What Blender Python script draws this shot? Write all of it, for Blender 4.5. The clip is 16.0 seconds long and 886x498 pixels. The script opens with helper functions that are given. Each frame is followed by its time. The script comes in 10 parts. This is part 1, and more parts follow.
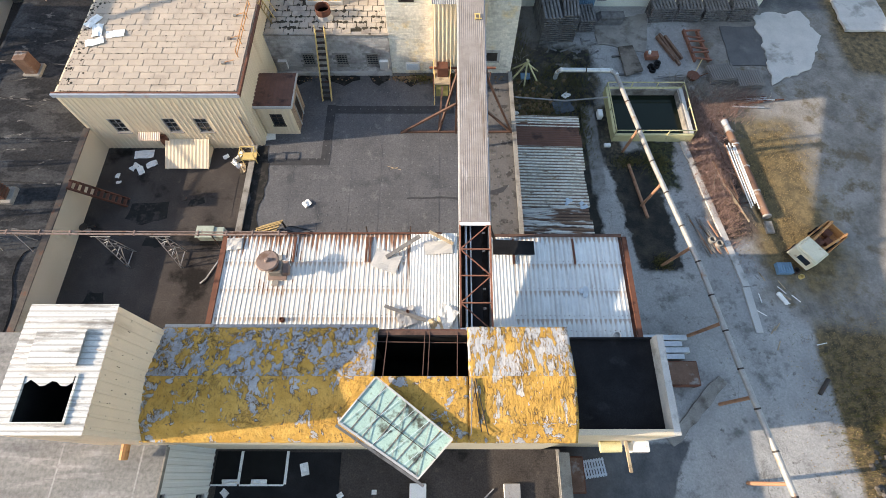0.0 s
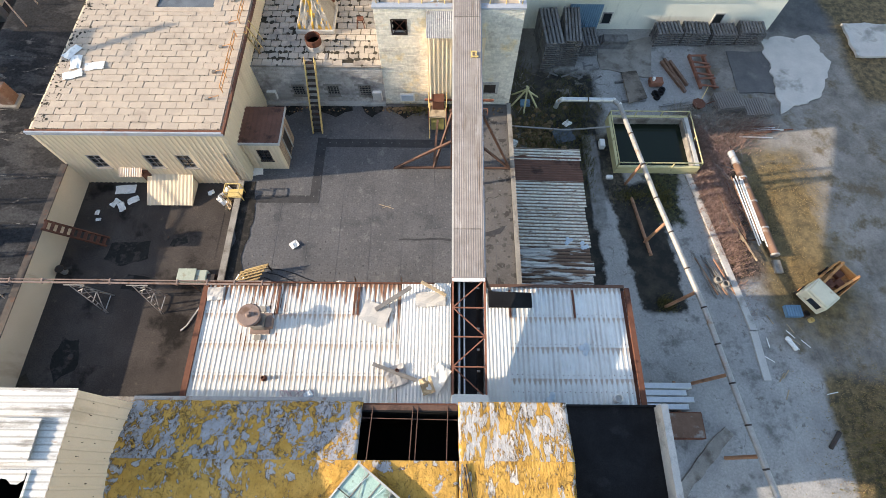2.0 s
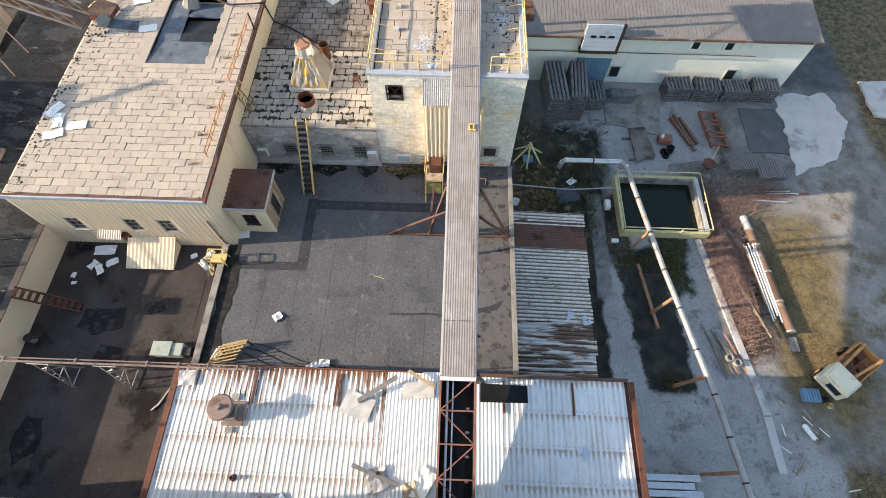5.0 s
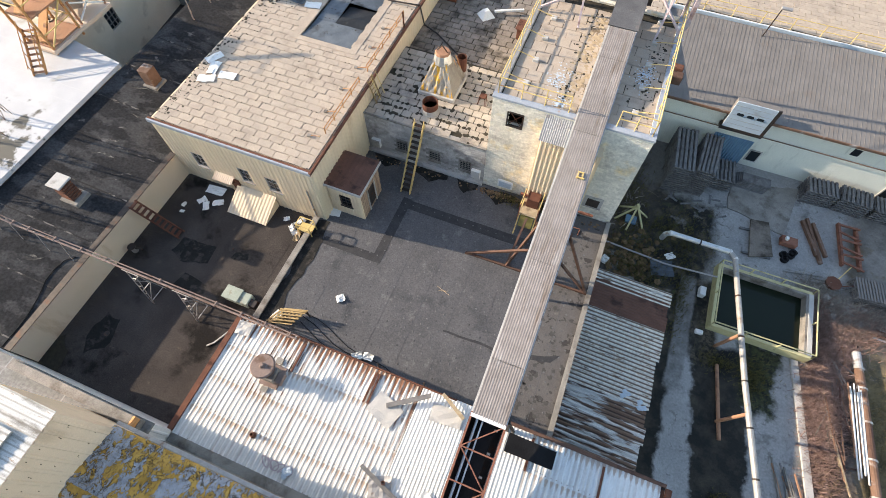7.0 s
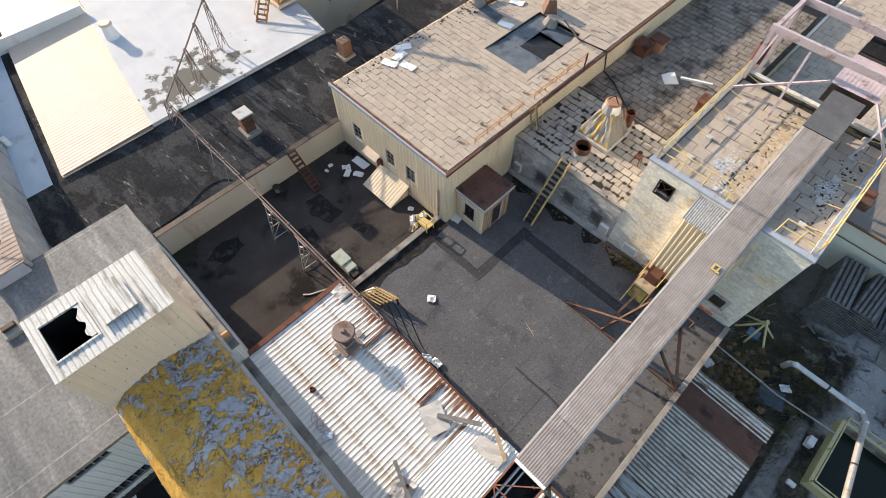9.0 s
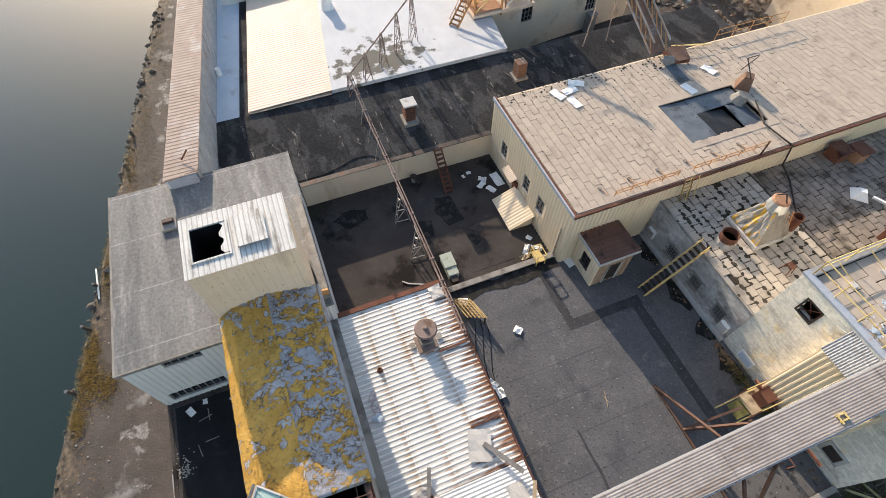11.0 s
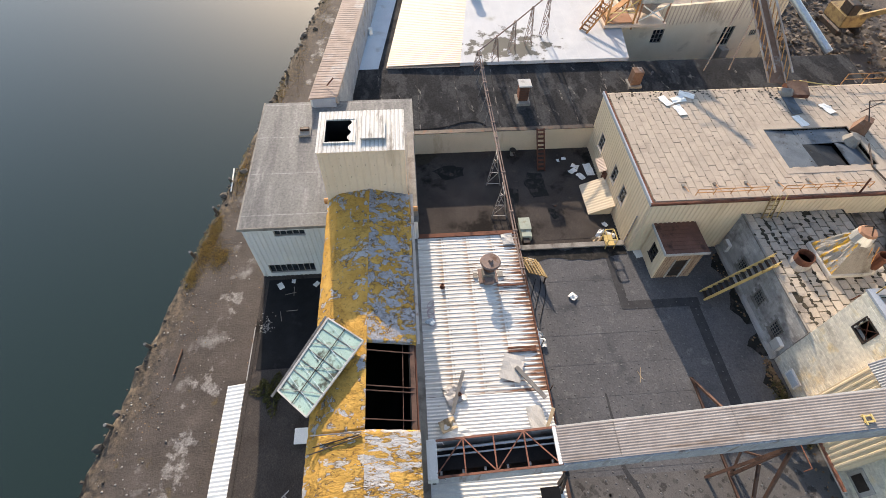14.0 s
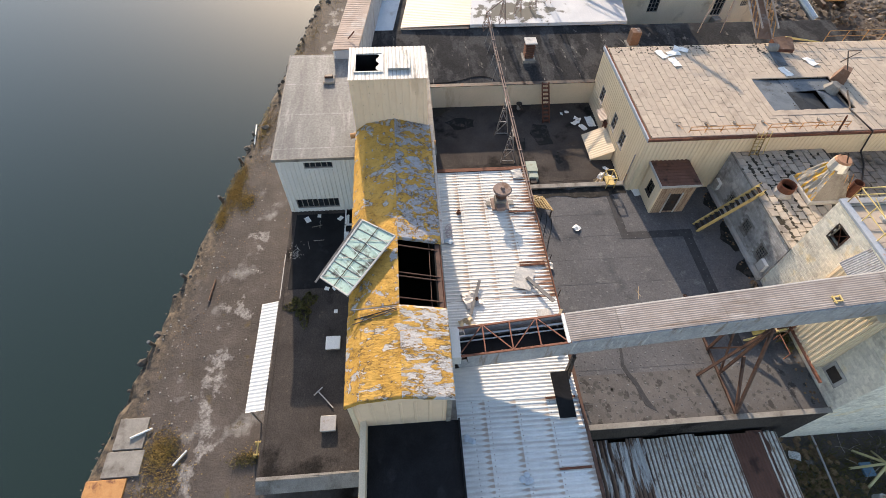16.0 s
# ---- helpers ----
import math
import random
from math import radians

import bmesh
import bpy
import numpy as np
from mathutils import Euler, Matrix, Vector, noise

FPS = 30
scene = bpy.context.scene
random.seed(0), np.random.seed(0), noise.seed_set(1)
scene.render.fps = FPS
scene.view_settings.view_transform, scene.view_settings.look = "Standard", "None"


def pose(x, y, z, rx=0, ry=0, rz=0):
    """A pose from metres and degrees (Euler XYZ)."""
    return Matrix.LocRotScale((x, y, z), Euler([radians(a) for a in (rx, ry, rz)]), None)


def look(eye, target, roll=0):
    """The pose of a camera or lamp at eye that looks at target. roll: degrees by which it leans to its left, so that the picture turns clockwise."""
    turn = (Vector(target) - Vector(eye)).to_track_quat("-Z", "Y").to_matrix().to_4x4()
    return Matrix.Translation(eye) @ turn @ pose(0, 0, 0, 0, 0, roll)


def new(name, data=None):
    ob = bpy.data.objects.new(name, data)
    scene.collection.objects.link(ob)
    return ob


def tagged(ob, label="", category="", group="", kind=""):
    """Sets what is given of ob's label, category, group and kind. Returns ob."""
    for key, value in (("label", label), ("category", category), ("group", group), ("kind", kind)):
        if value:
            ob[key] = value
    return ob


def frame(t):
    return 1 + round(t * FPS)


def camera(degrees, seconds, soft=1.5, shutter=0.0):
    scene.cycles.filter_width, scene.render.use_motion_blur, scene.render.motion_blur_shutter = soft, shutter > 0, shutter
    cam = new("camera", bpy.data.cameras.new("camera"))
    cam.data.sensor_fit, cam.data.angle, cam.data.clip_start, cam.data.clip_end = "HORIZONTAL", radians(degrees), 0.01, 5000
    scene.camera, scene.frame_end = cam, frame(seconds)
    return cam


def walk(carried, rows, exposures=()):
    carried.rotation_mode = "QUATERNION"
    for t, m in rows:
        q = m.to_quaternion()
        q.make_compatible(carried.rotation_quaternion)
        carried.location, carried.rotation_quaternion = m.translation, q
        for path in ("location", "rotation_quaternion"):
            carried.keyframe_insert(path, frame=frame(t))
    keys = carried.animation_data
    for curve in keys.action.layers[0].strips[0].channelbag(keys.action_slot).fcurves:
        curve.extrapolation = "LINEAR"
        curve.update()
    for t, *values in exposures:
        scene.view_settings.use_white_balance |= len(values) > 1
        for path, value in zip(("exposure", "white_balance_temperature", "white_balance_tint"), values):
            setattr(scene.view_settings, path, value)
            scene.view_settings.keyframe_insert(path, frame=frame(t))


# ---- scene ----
cam = camera(84.0, 16.0, soft=0.7)
PATH = [
    (0, (-0.966, 2.486, 31.98), (-0.965, 3.324, 30.164), 0.1),
    (0.5, (-0.887, 3.212, 31.939), (-0.885, 4.048, 30.123), 0.2),
    (1, (-0.803, 3.969, 31.885), (-0.801, 4.806, 30.069), 0.4),
    (1.5, (-0.709, 4.756, 31.836), (-0.707, 5.592, 30.019), 0.5),
    (2, (-0.577, 5.517, 31.815), (-0.578, 6.354, 29.998), 0.4),
    (2.5, (-0.476, 6.277, 31.764), (-0.477, 7.115, 29.948), 0.5),
    (3, (-0.371, 6.986, 31.707), (-0.372, 7.83, 29.894), 0.6),
    (3.5, (-0.218, 7.634, 31.677), (-0.222, 8.489, 29.869), 0.4),
    (4, (-0.114, 8.276, 31.66), (-0.119, 9.144, 29.858), 0.4),
    (4.2, (-0.076, 8.498, 31.653), (-0.081, 9.374, 29.855), 0.4),
    (6.5, (0.189, 9.887, 31.681), (-0.041, 10.796, 29.914), 0.2),
    (7, (0.161, 9.856, 31.65), (-0.192, 10.745, 29.894), 0.1),
    (7.5, (0.077, 9.693, 31.64), (-0.385, 10.558, 29.897), 0.2),
    (8, (-0.058, 9.61, 31.616), (-0.612, 10.444, 29.885), 0.4),
    (8.5, (-0.003, 9.488, 31.732), (-0.648, 10.278, 30.012), 0.8),
    (9, (-0.103, 9.552, 31.748), (-0.834, 10.285, 30.036), 0.4),
    (11.3, (-0.009, 9.43, 31.943), (-1.062, 9.782, 30.279), 0.5),
    (11.5, (0.026, 9.428, 31.95), (-1.046, 9.741, 30.291), 0.5),
    (12, (0.317, 9.339, 32.012), (-0.794, 9.554, 30.363), 0.7),
    (12.5, (1.061, 9.219, 32.035), (-0.078, 9.352, 30.397), 0.7),
    (13, (2.266, 9.007, 32.01), (1.109, 9.106, 30.382), 0.8),
    (13.5, (3.849, 8.716, 31.979), (2.677, 8.816, 30.361), 1.0),
    (14, (5.733, 8.318, 31.913), (4.56, 8.426, 30.297), 1.3),
    (14.5, (7.692, 7.882, 31.805), (6.52, 7.993, 30.189), 1.4),
    (15, (9.229, 7.402, 31.619), (8.058, 7.517, 30.003), 1.6),
    (15.5, (10.094, 7.049, 31.5), (8.922, 7.165, 29.884), 1.7),
    (16, (10.854, 6.736, 31.507), (9.683, 6.856, 29.891), 1.8),
]
walk(cam, [(t, look(eye, aim, roll)) for t, eye, aim, roll in PATH],
     exposures=[(0, 1.28, 6780, 12), (4.2, 1.29, 6780, 12), (7.0, 1.24, 6680, 12), (9.0, 1.0, 6680, 12), (12.0, 0.98, 6680, 13), (16.0, 1.06, 6820, 15)])

# world and sun: a low western afternoon sun
SUN_EL, SUN_ROT = 20.2, 263.8
world = bpy.data.worlds.new("world")
scene.world = world
world.use_nodes = True
wn = world.node_tree.nodes
sky = wn.new("ShaderNodeTexSky")
sky.sky_type = "NISHITA"
sky.sun_disc = False
sky.sun_elevation, sky.sun_rotation = radians(SUN_EL), radians(SUN_ROT)
sky.air_density, sky.dust_density, sky.ozone_density = 1.15, 1.0, 0.9
world.node_tree.links.new(sky.outputs[0], wn["Background"].inputs[0])
wn["Background"].inputs[1].default_value = 0.15
sun_data = bpy.data.lights.new("sun", "SUN")
sun_data.energy, sun_data.angle, sun_data.color = 4.05, radians(0.55), (1.0, 0.86, 0.68)
sun = new("sun", sun_data)
sx, sy = math.sin(radians(SUN_ROT)), math.cos(radians(SUN_ROT))
ce, se = math.cos(radians(SUN_EL)), math.sin(radians(SUN_EL))
sun.matrix_world = look((sx * ce * 80, sy * ce * 80, se * 80), (0, 0, 0))


# ---- materials ----
def surf(name, c1, c2, scale=1.5, rough=0.85, metal=0.0, stain=None, sscale=0.4, slo=0.55, shi=0.65, bump=0.3,
         bscale=12.0, stretch=(1, 1, 1), sstretch=None, rnd=0.0, stain2=None, s2scale=3.0, s2lo=0.62, s2hi=0.68,
         srough=None, lines=None, grain=0.16, gscale=22.0, spec=0.25, lap=None, spot=None):
    """A weathered surface: two tones, up to two kinds of stain with their own shape, relief, a tone of its own per piece."""
    m = bpy.data.materials.new(name)
    m.use_nodes = True
    nt = m.node_tree
    n, l = nt.nodes, nt.links
    b = n["Principled BSDF"]
    b.inputs["Roughness"].default_value, b.inputs["Metallic"].default_value = rough, metal
    b.inputs["Specular IOR Level"].default_value = spec
    geo = n.new("ShaderNodeNewGeometry")

    def noise_at(sc, st, detail=6.0, w=0.0):
        mp = n.new("ShaderNodeMapping")
        mp.inputs["Scale"].default_value = st
        mp.inputs["Location"].default_value = (w, w * 0.7, w * 1.3)
        l.new(geo.outputs["Position"], mp.inputs["Vector"])
        t = n.new("ShaderNodeTexNoise")
        t.inputs["Scale"].default_value, t.inputs["Detail"].default_value = sc, detail
        t.inputs["Roughness"].default_value = 0.62
        l.new(mp.outputs[0], t.inputs["Vector"])
        return t.outputs[0]

    def ramp(src, lo, hi):
        r = n.new("ShaderNodeMapRange")
        r.inputs[1].default_value, r.inputs[2].default_value = lo, hi
        l.new(src, r.inputs[0])
        return r.outputs[0]

    def mix(fac, a, c):
        x = n.new("ShaderNodeMix")
        x.data_type = "RGBA"
        l.new(fac, x.inputs[0])
        for sock, v in ((x.inputs[6], a), (x.inputs[7], c)):
            if isinstance(v, tuple):
                sock.default_value = (*v, 1)
            else:
                l.new(v, sock)
        return x.outputs[2]

    col = mix(ramp(noise_at(scale, stretch), 0.3, 0.7), c1, c2)
    if lines:
        axis, pitch, width, tone = lines
        sp = n.new("ShaderNodeSeparateXYZ")
        l.new(geo.outputs["Position"], sp.inputs[0])
        pm = n.new("ShaderNodeMath")
        pm.operation = "PINGPONG"
        pm.inputs[1].default_value = pitch / 2
        l.new(sp.outputs[axis], pm.inputs[0])
        col = mix(ramp(pm.outputs[0], width, width * 0.4), col, tone)
    if stain2:
        col = mix(ramp(noise_at(s2scale, sstretch or (1, 1, 1), 8.0, 31.0), s2lo, s2hi), col, stain2)
    if stain:
        f = ramp(noise_at(sscale, sstretch or (1, 1, 1), 8.0, 7.0), slo, shi)
        col = mix(f, col, stain)
        if srough is not None:
            rr = n.new("ShaderNodeMapRange")
            rr.inputs[3].default_value, rr.inputs[4].default_value = rough, srough
            l.new(f, rr.inputs[0])
            l.new(rr.outputs[0], b.inputs["Roughness"])
    if spot:
        # one place where the coating has worn through
        px, py, rx, ry, tone = spot
        mp, ln, sub = n.new("ShaderNodeMapping"), n.new("ShaderNodeVectorMath"), n.new("ShaderNodeMath")
        mp.inputs["Location"].default_value, mp.inputs["Scale"].default_value = (-px / rx, -py / ry, 0), (1 / rx, 1 / ry, 0)
        l.new(geo.outputs["Position"], mp.inputs[0])
        ln.operation, sub.operation = "LENGTH", "SUBTRACT"
        l.new(mp.outputs[0], ln.inputs[0])
        l.new(noise_at(0.9, (1, 1, 1), 9.0, 13.0), sub.inputs[0])
        half = n.new("ShaderNodeMath")
        half.operation = "MULTIPLY"
        half.inputs[1].default_value = 0.22
        l.new(ln.outputs["Value"], half.inputs[0])
        l.new(half.outputs[0], sub.inputs[1])
        col = mix(ramp(sub.outputs[0], 0.29, 0.36), col, tone)
    if lap:
        # drips of dirt at the sheet laps, rust in the valleys and along a rotten edge
        tone, pitch, off, rot = lap
        tc, sg = n.new("ShaderNodeTexCoord"), n.new("ShaderNodeSeparateXYZ")
        l.new(tc.outputs["Generated"], sg.inputs[0])
        sp = n.new("ShaderNodeSeparateXYZ")
        l.new(geo.outputs["Position"], sp.inputs[0])

        def calc(op, p, q):
            x = n.new("ShaderNodeMath")
            x.operation = op
            for i, v in enumerate((p, q)):
                if isinstance(v, (int, float)):
                    x.inputs[i].default_value = v
                else:
                    l.new(v, x.inputs[i])
            return x.outputs[0]

        valley = ramp(calc("PINGPONG", calc("ADD", sp.outputs[0], off), pitch / 2), pitch * 0.34, pitch * 0.1)
        col = mix(calc("MULTIPLY", valley, ramp(noise_at(0.8, (2.5, 0.3, 1), 6.0, 23.0), 0.38, 0.68)), col, tuple(0.5 * c + 0.2 for c in tone))
        drip = calc("ADD", calc("ADD", ramp(sg.outputs[1], 0.62, 0.9), calc("MULTIPLY", valley, 0.55)), calc("MULTIPLY", noise_at(1.6, (1, 1, 1), 6.0, 17.0), 1.1))
        col = mix(ramp(calc("ADD", drip, calc("MULTIPLY", noise_at(0.35, (1, 1, 1), 3.0, 63.0), 0.9)), 1.95, 2.3), col, tone)
        if rot:
            x0, y0, y1 = rot
            bias = calc("MAXIMUM", calc("MULTIPLY", ramp(sp.outputs[1], y0, y1), 0.42), calc("MULTIPLY", calc("MULTIPLY", ramp(sp.outputs[0], x0 - 2.6, x0), ramp(sp.outputs[1], y0 - 4.0, y0)), 0.3))
            f = ramp(calc("ADD", calc("ADD", bias, noise_at(1.5, (3.0, 0.35, 1), 7.0, 41.0)), calc("MULTIPLY", valley, 0.14)), 0.8, 0.95)
            col = mix(f, col, (0.2, 0.095, 0.055))
    if grain:
        gr = n.new("ShaderNodeMapRange")
        gr.inputs[1].default_value, gr.inputs[2].default_value = 0.25, 0.75
        gr.inputs[3].default_value, gr.inputs[4].default_value = 1 - grain, 1 + grain
        l.new(noise_at(gscale, (1, 1, 1), 5.0, 51.0), gr.inputs[0])
        gh_ = n.new("ShaderNodeHueSaturation")
        l.new(gr.outputs[0], gh_.inputs["Value"])
        l.new(col, gh_.inputs["Color"])
        col = gh_.outputs[0]
    if rnd:
        oi, hs = n.new("ShaderNodeObjectInfo"), n.new("ShaderNodeHueSaturation")
        gi = n.new("ShaderNodeMath")
        gi.operation = "ADD"
        l.new(oi.outputs["Random"], gi.inputs[0])
        l.new(geo.outputs["Random Per Island"], gi.inputs[1])
        fr = n.new("ShaderNodeMath")
        fr.operation = "FRACT"
        l.new(gi.outputs[0], fr.inputs[0])
        mr = n.new("ShaderNodeMapRange")
        mr.inputs[3].default_value, mr.inputs[4].default_value = 1 - rnd, 1 + rnd
        l.new(fr.outputs[0], mr.inputs[0])
        l.new(mr.outputs[0], hs.inputs["Value"])
        l.new(col, hs.inputs["Color"])
        col = hs.outputs[0]
    l.new(col, b.inputs["Base Color"])
    if bump:
        bp = n.new("ShaderNodeBump")
        bp.inputs["Strength"].default_value, bp.inputs["Distance"].default_value = bump, 0.03
        l.new(noise_at(bscale, (1, 1, 1), 4.0, 3.0), bp.inputs["Height"])
        l.new(bp.outputs[0], b.inputs["Normal"])
    return m


M = {
    "membrane": surf("membrane", (0.08, 0.08, 0.085), (0.116, 0.115, 0.12), 0.45, 0.85, stain=(0.062, 0.064, 0.07), sscale=0.42, slo=0.58, shi=0.68, bump=0.3, bscale=9, stain2=(0.155, 0.155, 0.155), s2scale=1.6, s2lo=0.58, s2hi=0.74, grain=0.34, gscale=11, spec=0.2),
    "gravel_roof": surf("gravel_roof", (0.045, 0.039, 0.036), (0.076, 0.066, 0.06), 0.5, 0.97, stain=(0.018, 0.016, 0.015), sscale=0.3, slo=0.57, shi=0.66, bump=0.8, bscale=30, stain2=(0.1, 0.082, 0.07), s2scale=2.2, s2lo=0.6, s2hi=0.72, grain=0.45, gscale=14, spec=0.1),
    "pent_clad": surf("pent_clad", (0.7, 0.53, 0.38), (0.77, 0.59, 0.43), 0.8, 0.7, stain=(0.52, 0.37, 0.25), sscale=0.6, slo=0.58, shi=0.75, sstretch=(1, 1, 0.3), bump=0.06, grain=0.08),
    "fixing_rust": surf("fixing_rust", (0.12, 0.07, 0.05), (0.2, 0.13, 0.1), 3.0, 0.8, bump=0, rnd=0.3),
    "dead_wood": surf("dead_wood", (0.17, 0.148, 0.12), (0.38, 0.34, 0.285), 4.0, 0.95, bump=0, rnd=0.4),
    "litter": surf("litter", (0.12, 0.075, 0.045), (0.24, 0.16, 0.09), 4.0, 0.95, bump=0, rnd=0.4),
    "weed_yellow": surf("weed_yellow", (0.3, 0.21, 0.065), (0.5, 0.36, 0.13), 3.0, 0.9, bump=0, rnd=0.35),
    "tar_roof": surf("tar_roof", (0.019, 0.0195, 0.021), (0.038, 0.038, 0.04), 0.45, 0.95, stain=(0.15, 0.14, 0.13), sscale=1.1, slo=0.645, shi=0.7, sstretch=(0.6, 1.1, 1), bump=0.5, bscale=10, stain2=(0.057, 0.057, 0.058), s2scale=0.6, s2lo=0.49, s2hi=0.56, grain=0.45, gscale=7, spec=0.08),
    "black_roof": surf("black_roof", (0.011, 0.011, 0.012), (0.022, 0.022, 0.024), 0.7, 0.9, stain=(0.028, 0.028, 0.03), sscale=0.8, slo=0.62, shi=0.72, bump=0.3, bscale=10, grain=0.3, spec=0.12),
    "grey_roof": surf("grey_roof", (0.14, 0.14, 0.138), (0.2, 0.2, 0.193), 0.5, 0.72, sstretch=(0.25, 1.6, 1), stretch=(0.3, 1.8, 1), stain=(0.09, 0.09, 0.095), sscale=0.4, slo=0.52, shi=0.7, bump=0.2, lines=(0, 3.4, 0.05, (0.26, 0.26, 0.26)), stain2=(0.24, 0.235, 0.23), s2scale=1.4, s2lo=0.54, s2hi=0.66, grain=0.35, gscale=6, spec=0.25),
    "white_sheet": surf("white_sheet", (0.64, 0.625, 0.585), (0.74, 0.725, 0.685), 2.0, 0.62, 0.0, stain=(0.3, 0.19, 0.13), sscale=1.3, slo=0.64, shi=0.72, sstretch=(2.8, 0.35, 1), bump=0.08, rnd=0.05, stain2=(0.48, 0.46, 0.43), s2scale=1.6, s2lo=0.58, s2hi=0.72, lap=((0.42, 0.33, 0.26), 0.25, 0.0625, (-2.8, 12.9, 14.6)), grain=0.12),
    "canopy_white": surf("canopy_white", (0.66, 0.66, 0.64), (0.75, 0.745, 0.72), 2.0, 0.55, stain=(0.45, 0.4, 0.34), sscale=1.2, slo=0.6, shi=0.75, bump=0.05, grain=0.1),
    "pent_sheet": surf("pent_sheet", (0.5, 0.495, 0.475), (0.6, 0.59, 0.565), 1.6, 0.6, stain=(0.16, 0.145, 0.125), sscale=1.1, slo=0.52, shi=0.68, sstretch=(0.5, 2.4, 1), bump=0.06, stain2=(0.33, 0.24, 0.17), s2scale=4.0, s2lo=0.63, s2hi=0.7, lines=(1, 0.21, 0.035, (0.36, 0.35, 0.32)), grain=0.2),
    "membrane_old": surf("membrane_old", (0.085, 0.08, 0.078), (0.13, 0.122, 0.117), 0.6, 0.85, stain=(0.05, 0.047, 0.046), sscale=1.5, slo=0.57, shi=0.6, bump=0.3, bscale=9, stain2=(0.15, 0.14, 0.13), s2scale=1.9, s2lo=0.6, s2hi=0.72, grain=0.3, spec=0.2),
    "stained_concrete": surf("stained_concrete", (0.2, 0.185, 0.165), (0.3, 0.28, 0.25), 1.2, 0.9, stain=(0.12, 0.1, 0.085), sscale=0.9, slo=0.5, shi=0.68, bump=0.3, bscale=14, grain=0.25),
    "seam_thin": surf("seam_thin", (0.07, 0.07, 0.074), (0.108, 0.107, 0.112), 0.9, 0.85, bump=0.1),
    "gallery_roof": surf("gallery_roof", (0.32, 0.24, 0.195), (0.42, 0.325, 0.27), 1.2, 0.75, stain=(0.5, 0.46, 0.43), sscale=0.4, slo=0.55, shi=0.7, bump=0.06, grain=0.15),
    "hopper_coat": surf("hopper_coat", (0.25, 0.235, 0.21), (0.36, 0.34, 0.305), 1.8, 0.8, stain=(0.56, 0.32, 0.05), sscale=1.7, slo=0.5, shi=0.55, sstretch=(2.6, 2.6, 0.25), bump=0.5, stain2=(0.13, 0.11, 0.095), s2scale=3.0, s2lo=0.56, s2hi=0.66, grain=0.3),
    "dark_rust": surf("dark_rust", (0.085, 0.048, 0.036), (0.13, 0.075, 0.055), 2.5, 0.8, stain=(0.05, 0.03, 0.024), sscale=1.5, bump=0.05),
    "brown_boards": surf("brown_boards", (0.3, 0.21, 0.145), (0.42, 0.31, 0.22), 2.0, 0.85, stain=(0.2, 0.13, 0.09), sscale=1.4, slo=0.52, shi=0.66, sstretch=(1, 2.5, 0.4), bump=0.1, lines=(1, 0.18, 0.012, (0.15, 0.1, 0.07)), grain=0.2),
    "dim_faded_yellow": surf("dim_faded_yellow", (0.26, 0.185, 0.085), (0.36, 0.26, 0.12), 2.0, 0.75, stain=(0.16, 0.1, 0.06), sscale=1.2, slo=0.5, shi=0.65, bump=0.1),
    "asphalt_patch": surf("asphalt_patch", (0.085, 0.085, 0.088), (0.12, 0.12, 0.122), 0.8, 0.9, stain=(0.15, 0.148, 0.145), sscale=0.8, slo=0.58, shi=0.7, bump=0.3, bscale=20, grain=0.25),
    "casing_rust": surf("casing_rust", (0.13, 0.075, 0.05), (0.2, 0.12, 0.085), 1.5, 0.85, stain=(0.3, 0.27, 0.25), sscale=1.4, slo=0.56, shi=0.68, bump=0.15, grain=0.2),
    "rust_sheet": surf("rust_sheet", (0.6, 0.57, 0.5), (0.72, 0.69, 0.62), 1.5, 0.7, 0.0, stain=(0.13, 0.075, 0.05), sscale=1.0, slo=0.6, shi=0.67, sstretch=(0.7, 2.6, 1), bump=0.1, rnd=0.06, stain2=(0.33, 0.24, 0.17), s2scale=3.2, s2lo=0.55, s2hi=0.64, lines=(1, 0.25, 0.07, (0.17, 0.115, 0.085)), grain=0.35, gscale=9),
    "rust_red": surf("rust_red", (0.11, 0.045, 0.03), (0.16, 0.07, 0.045), 2.0, 0.85, 0.1, stain=(0.06, 0.025, 0.018), sscale=1.3, bump=0.2, rnd=0.08),
    "brown_sheet": surf("brown_sheet", (0.115, 0.055, 0.038), (0.17, 0.083, 0.058), 1.2, 0.6, 0.1, stain=(0.06, 0.03, 0.022), sscale=0.9, bump=0.1),
    "cover_sheet": surf("cover_sheet", (0.225, 0.198, 0.182), (0.31, 0.275, 0.252), 1.4, 0.8, 0.0, stain=(0.17, 0.13, 0.105), sscale=0.8, slo=0.54, shi=0.7, sstretch=(3.0, 0.4, 1), bump=0.06, rnd=0.06, stain2=(0.38, 0.35, 0.33), s2scale=1.3, s2lo=0.58, s2hi=0.72, grain=0.16),
    "cover_dark": surf("cover_dark", (0.085, 0.085, 0.09), (0.13, 0.13, 0.135), 1.4, 0.8, stain=(0.19, 0.17, 0.15), sscale=1.0, slo=0.56, shi=0.7, bump=0.1, grain=0.2),
    "side_sheet": surf("side_sheet", (0.28, 0.29, 0.31), (0.39, 0.395, 0.405), 1.4, 0.7, 0.1, stain=(0.22, 0.18, 0.15), sscale=1.1, slo=0.55, shi=0.68, sstretch=(1, 2.2, 0.35), bump=0.15, stain2=(0.5, 0.5, 0.5), s2scale=2.0, s2lo=0.58, s2hi=0.68, grain=0.25, gscale=9),
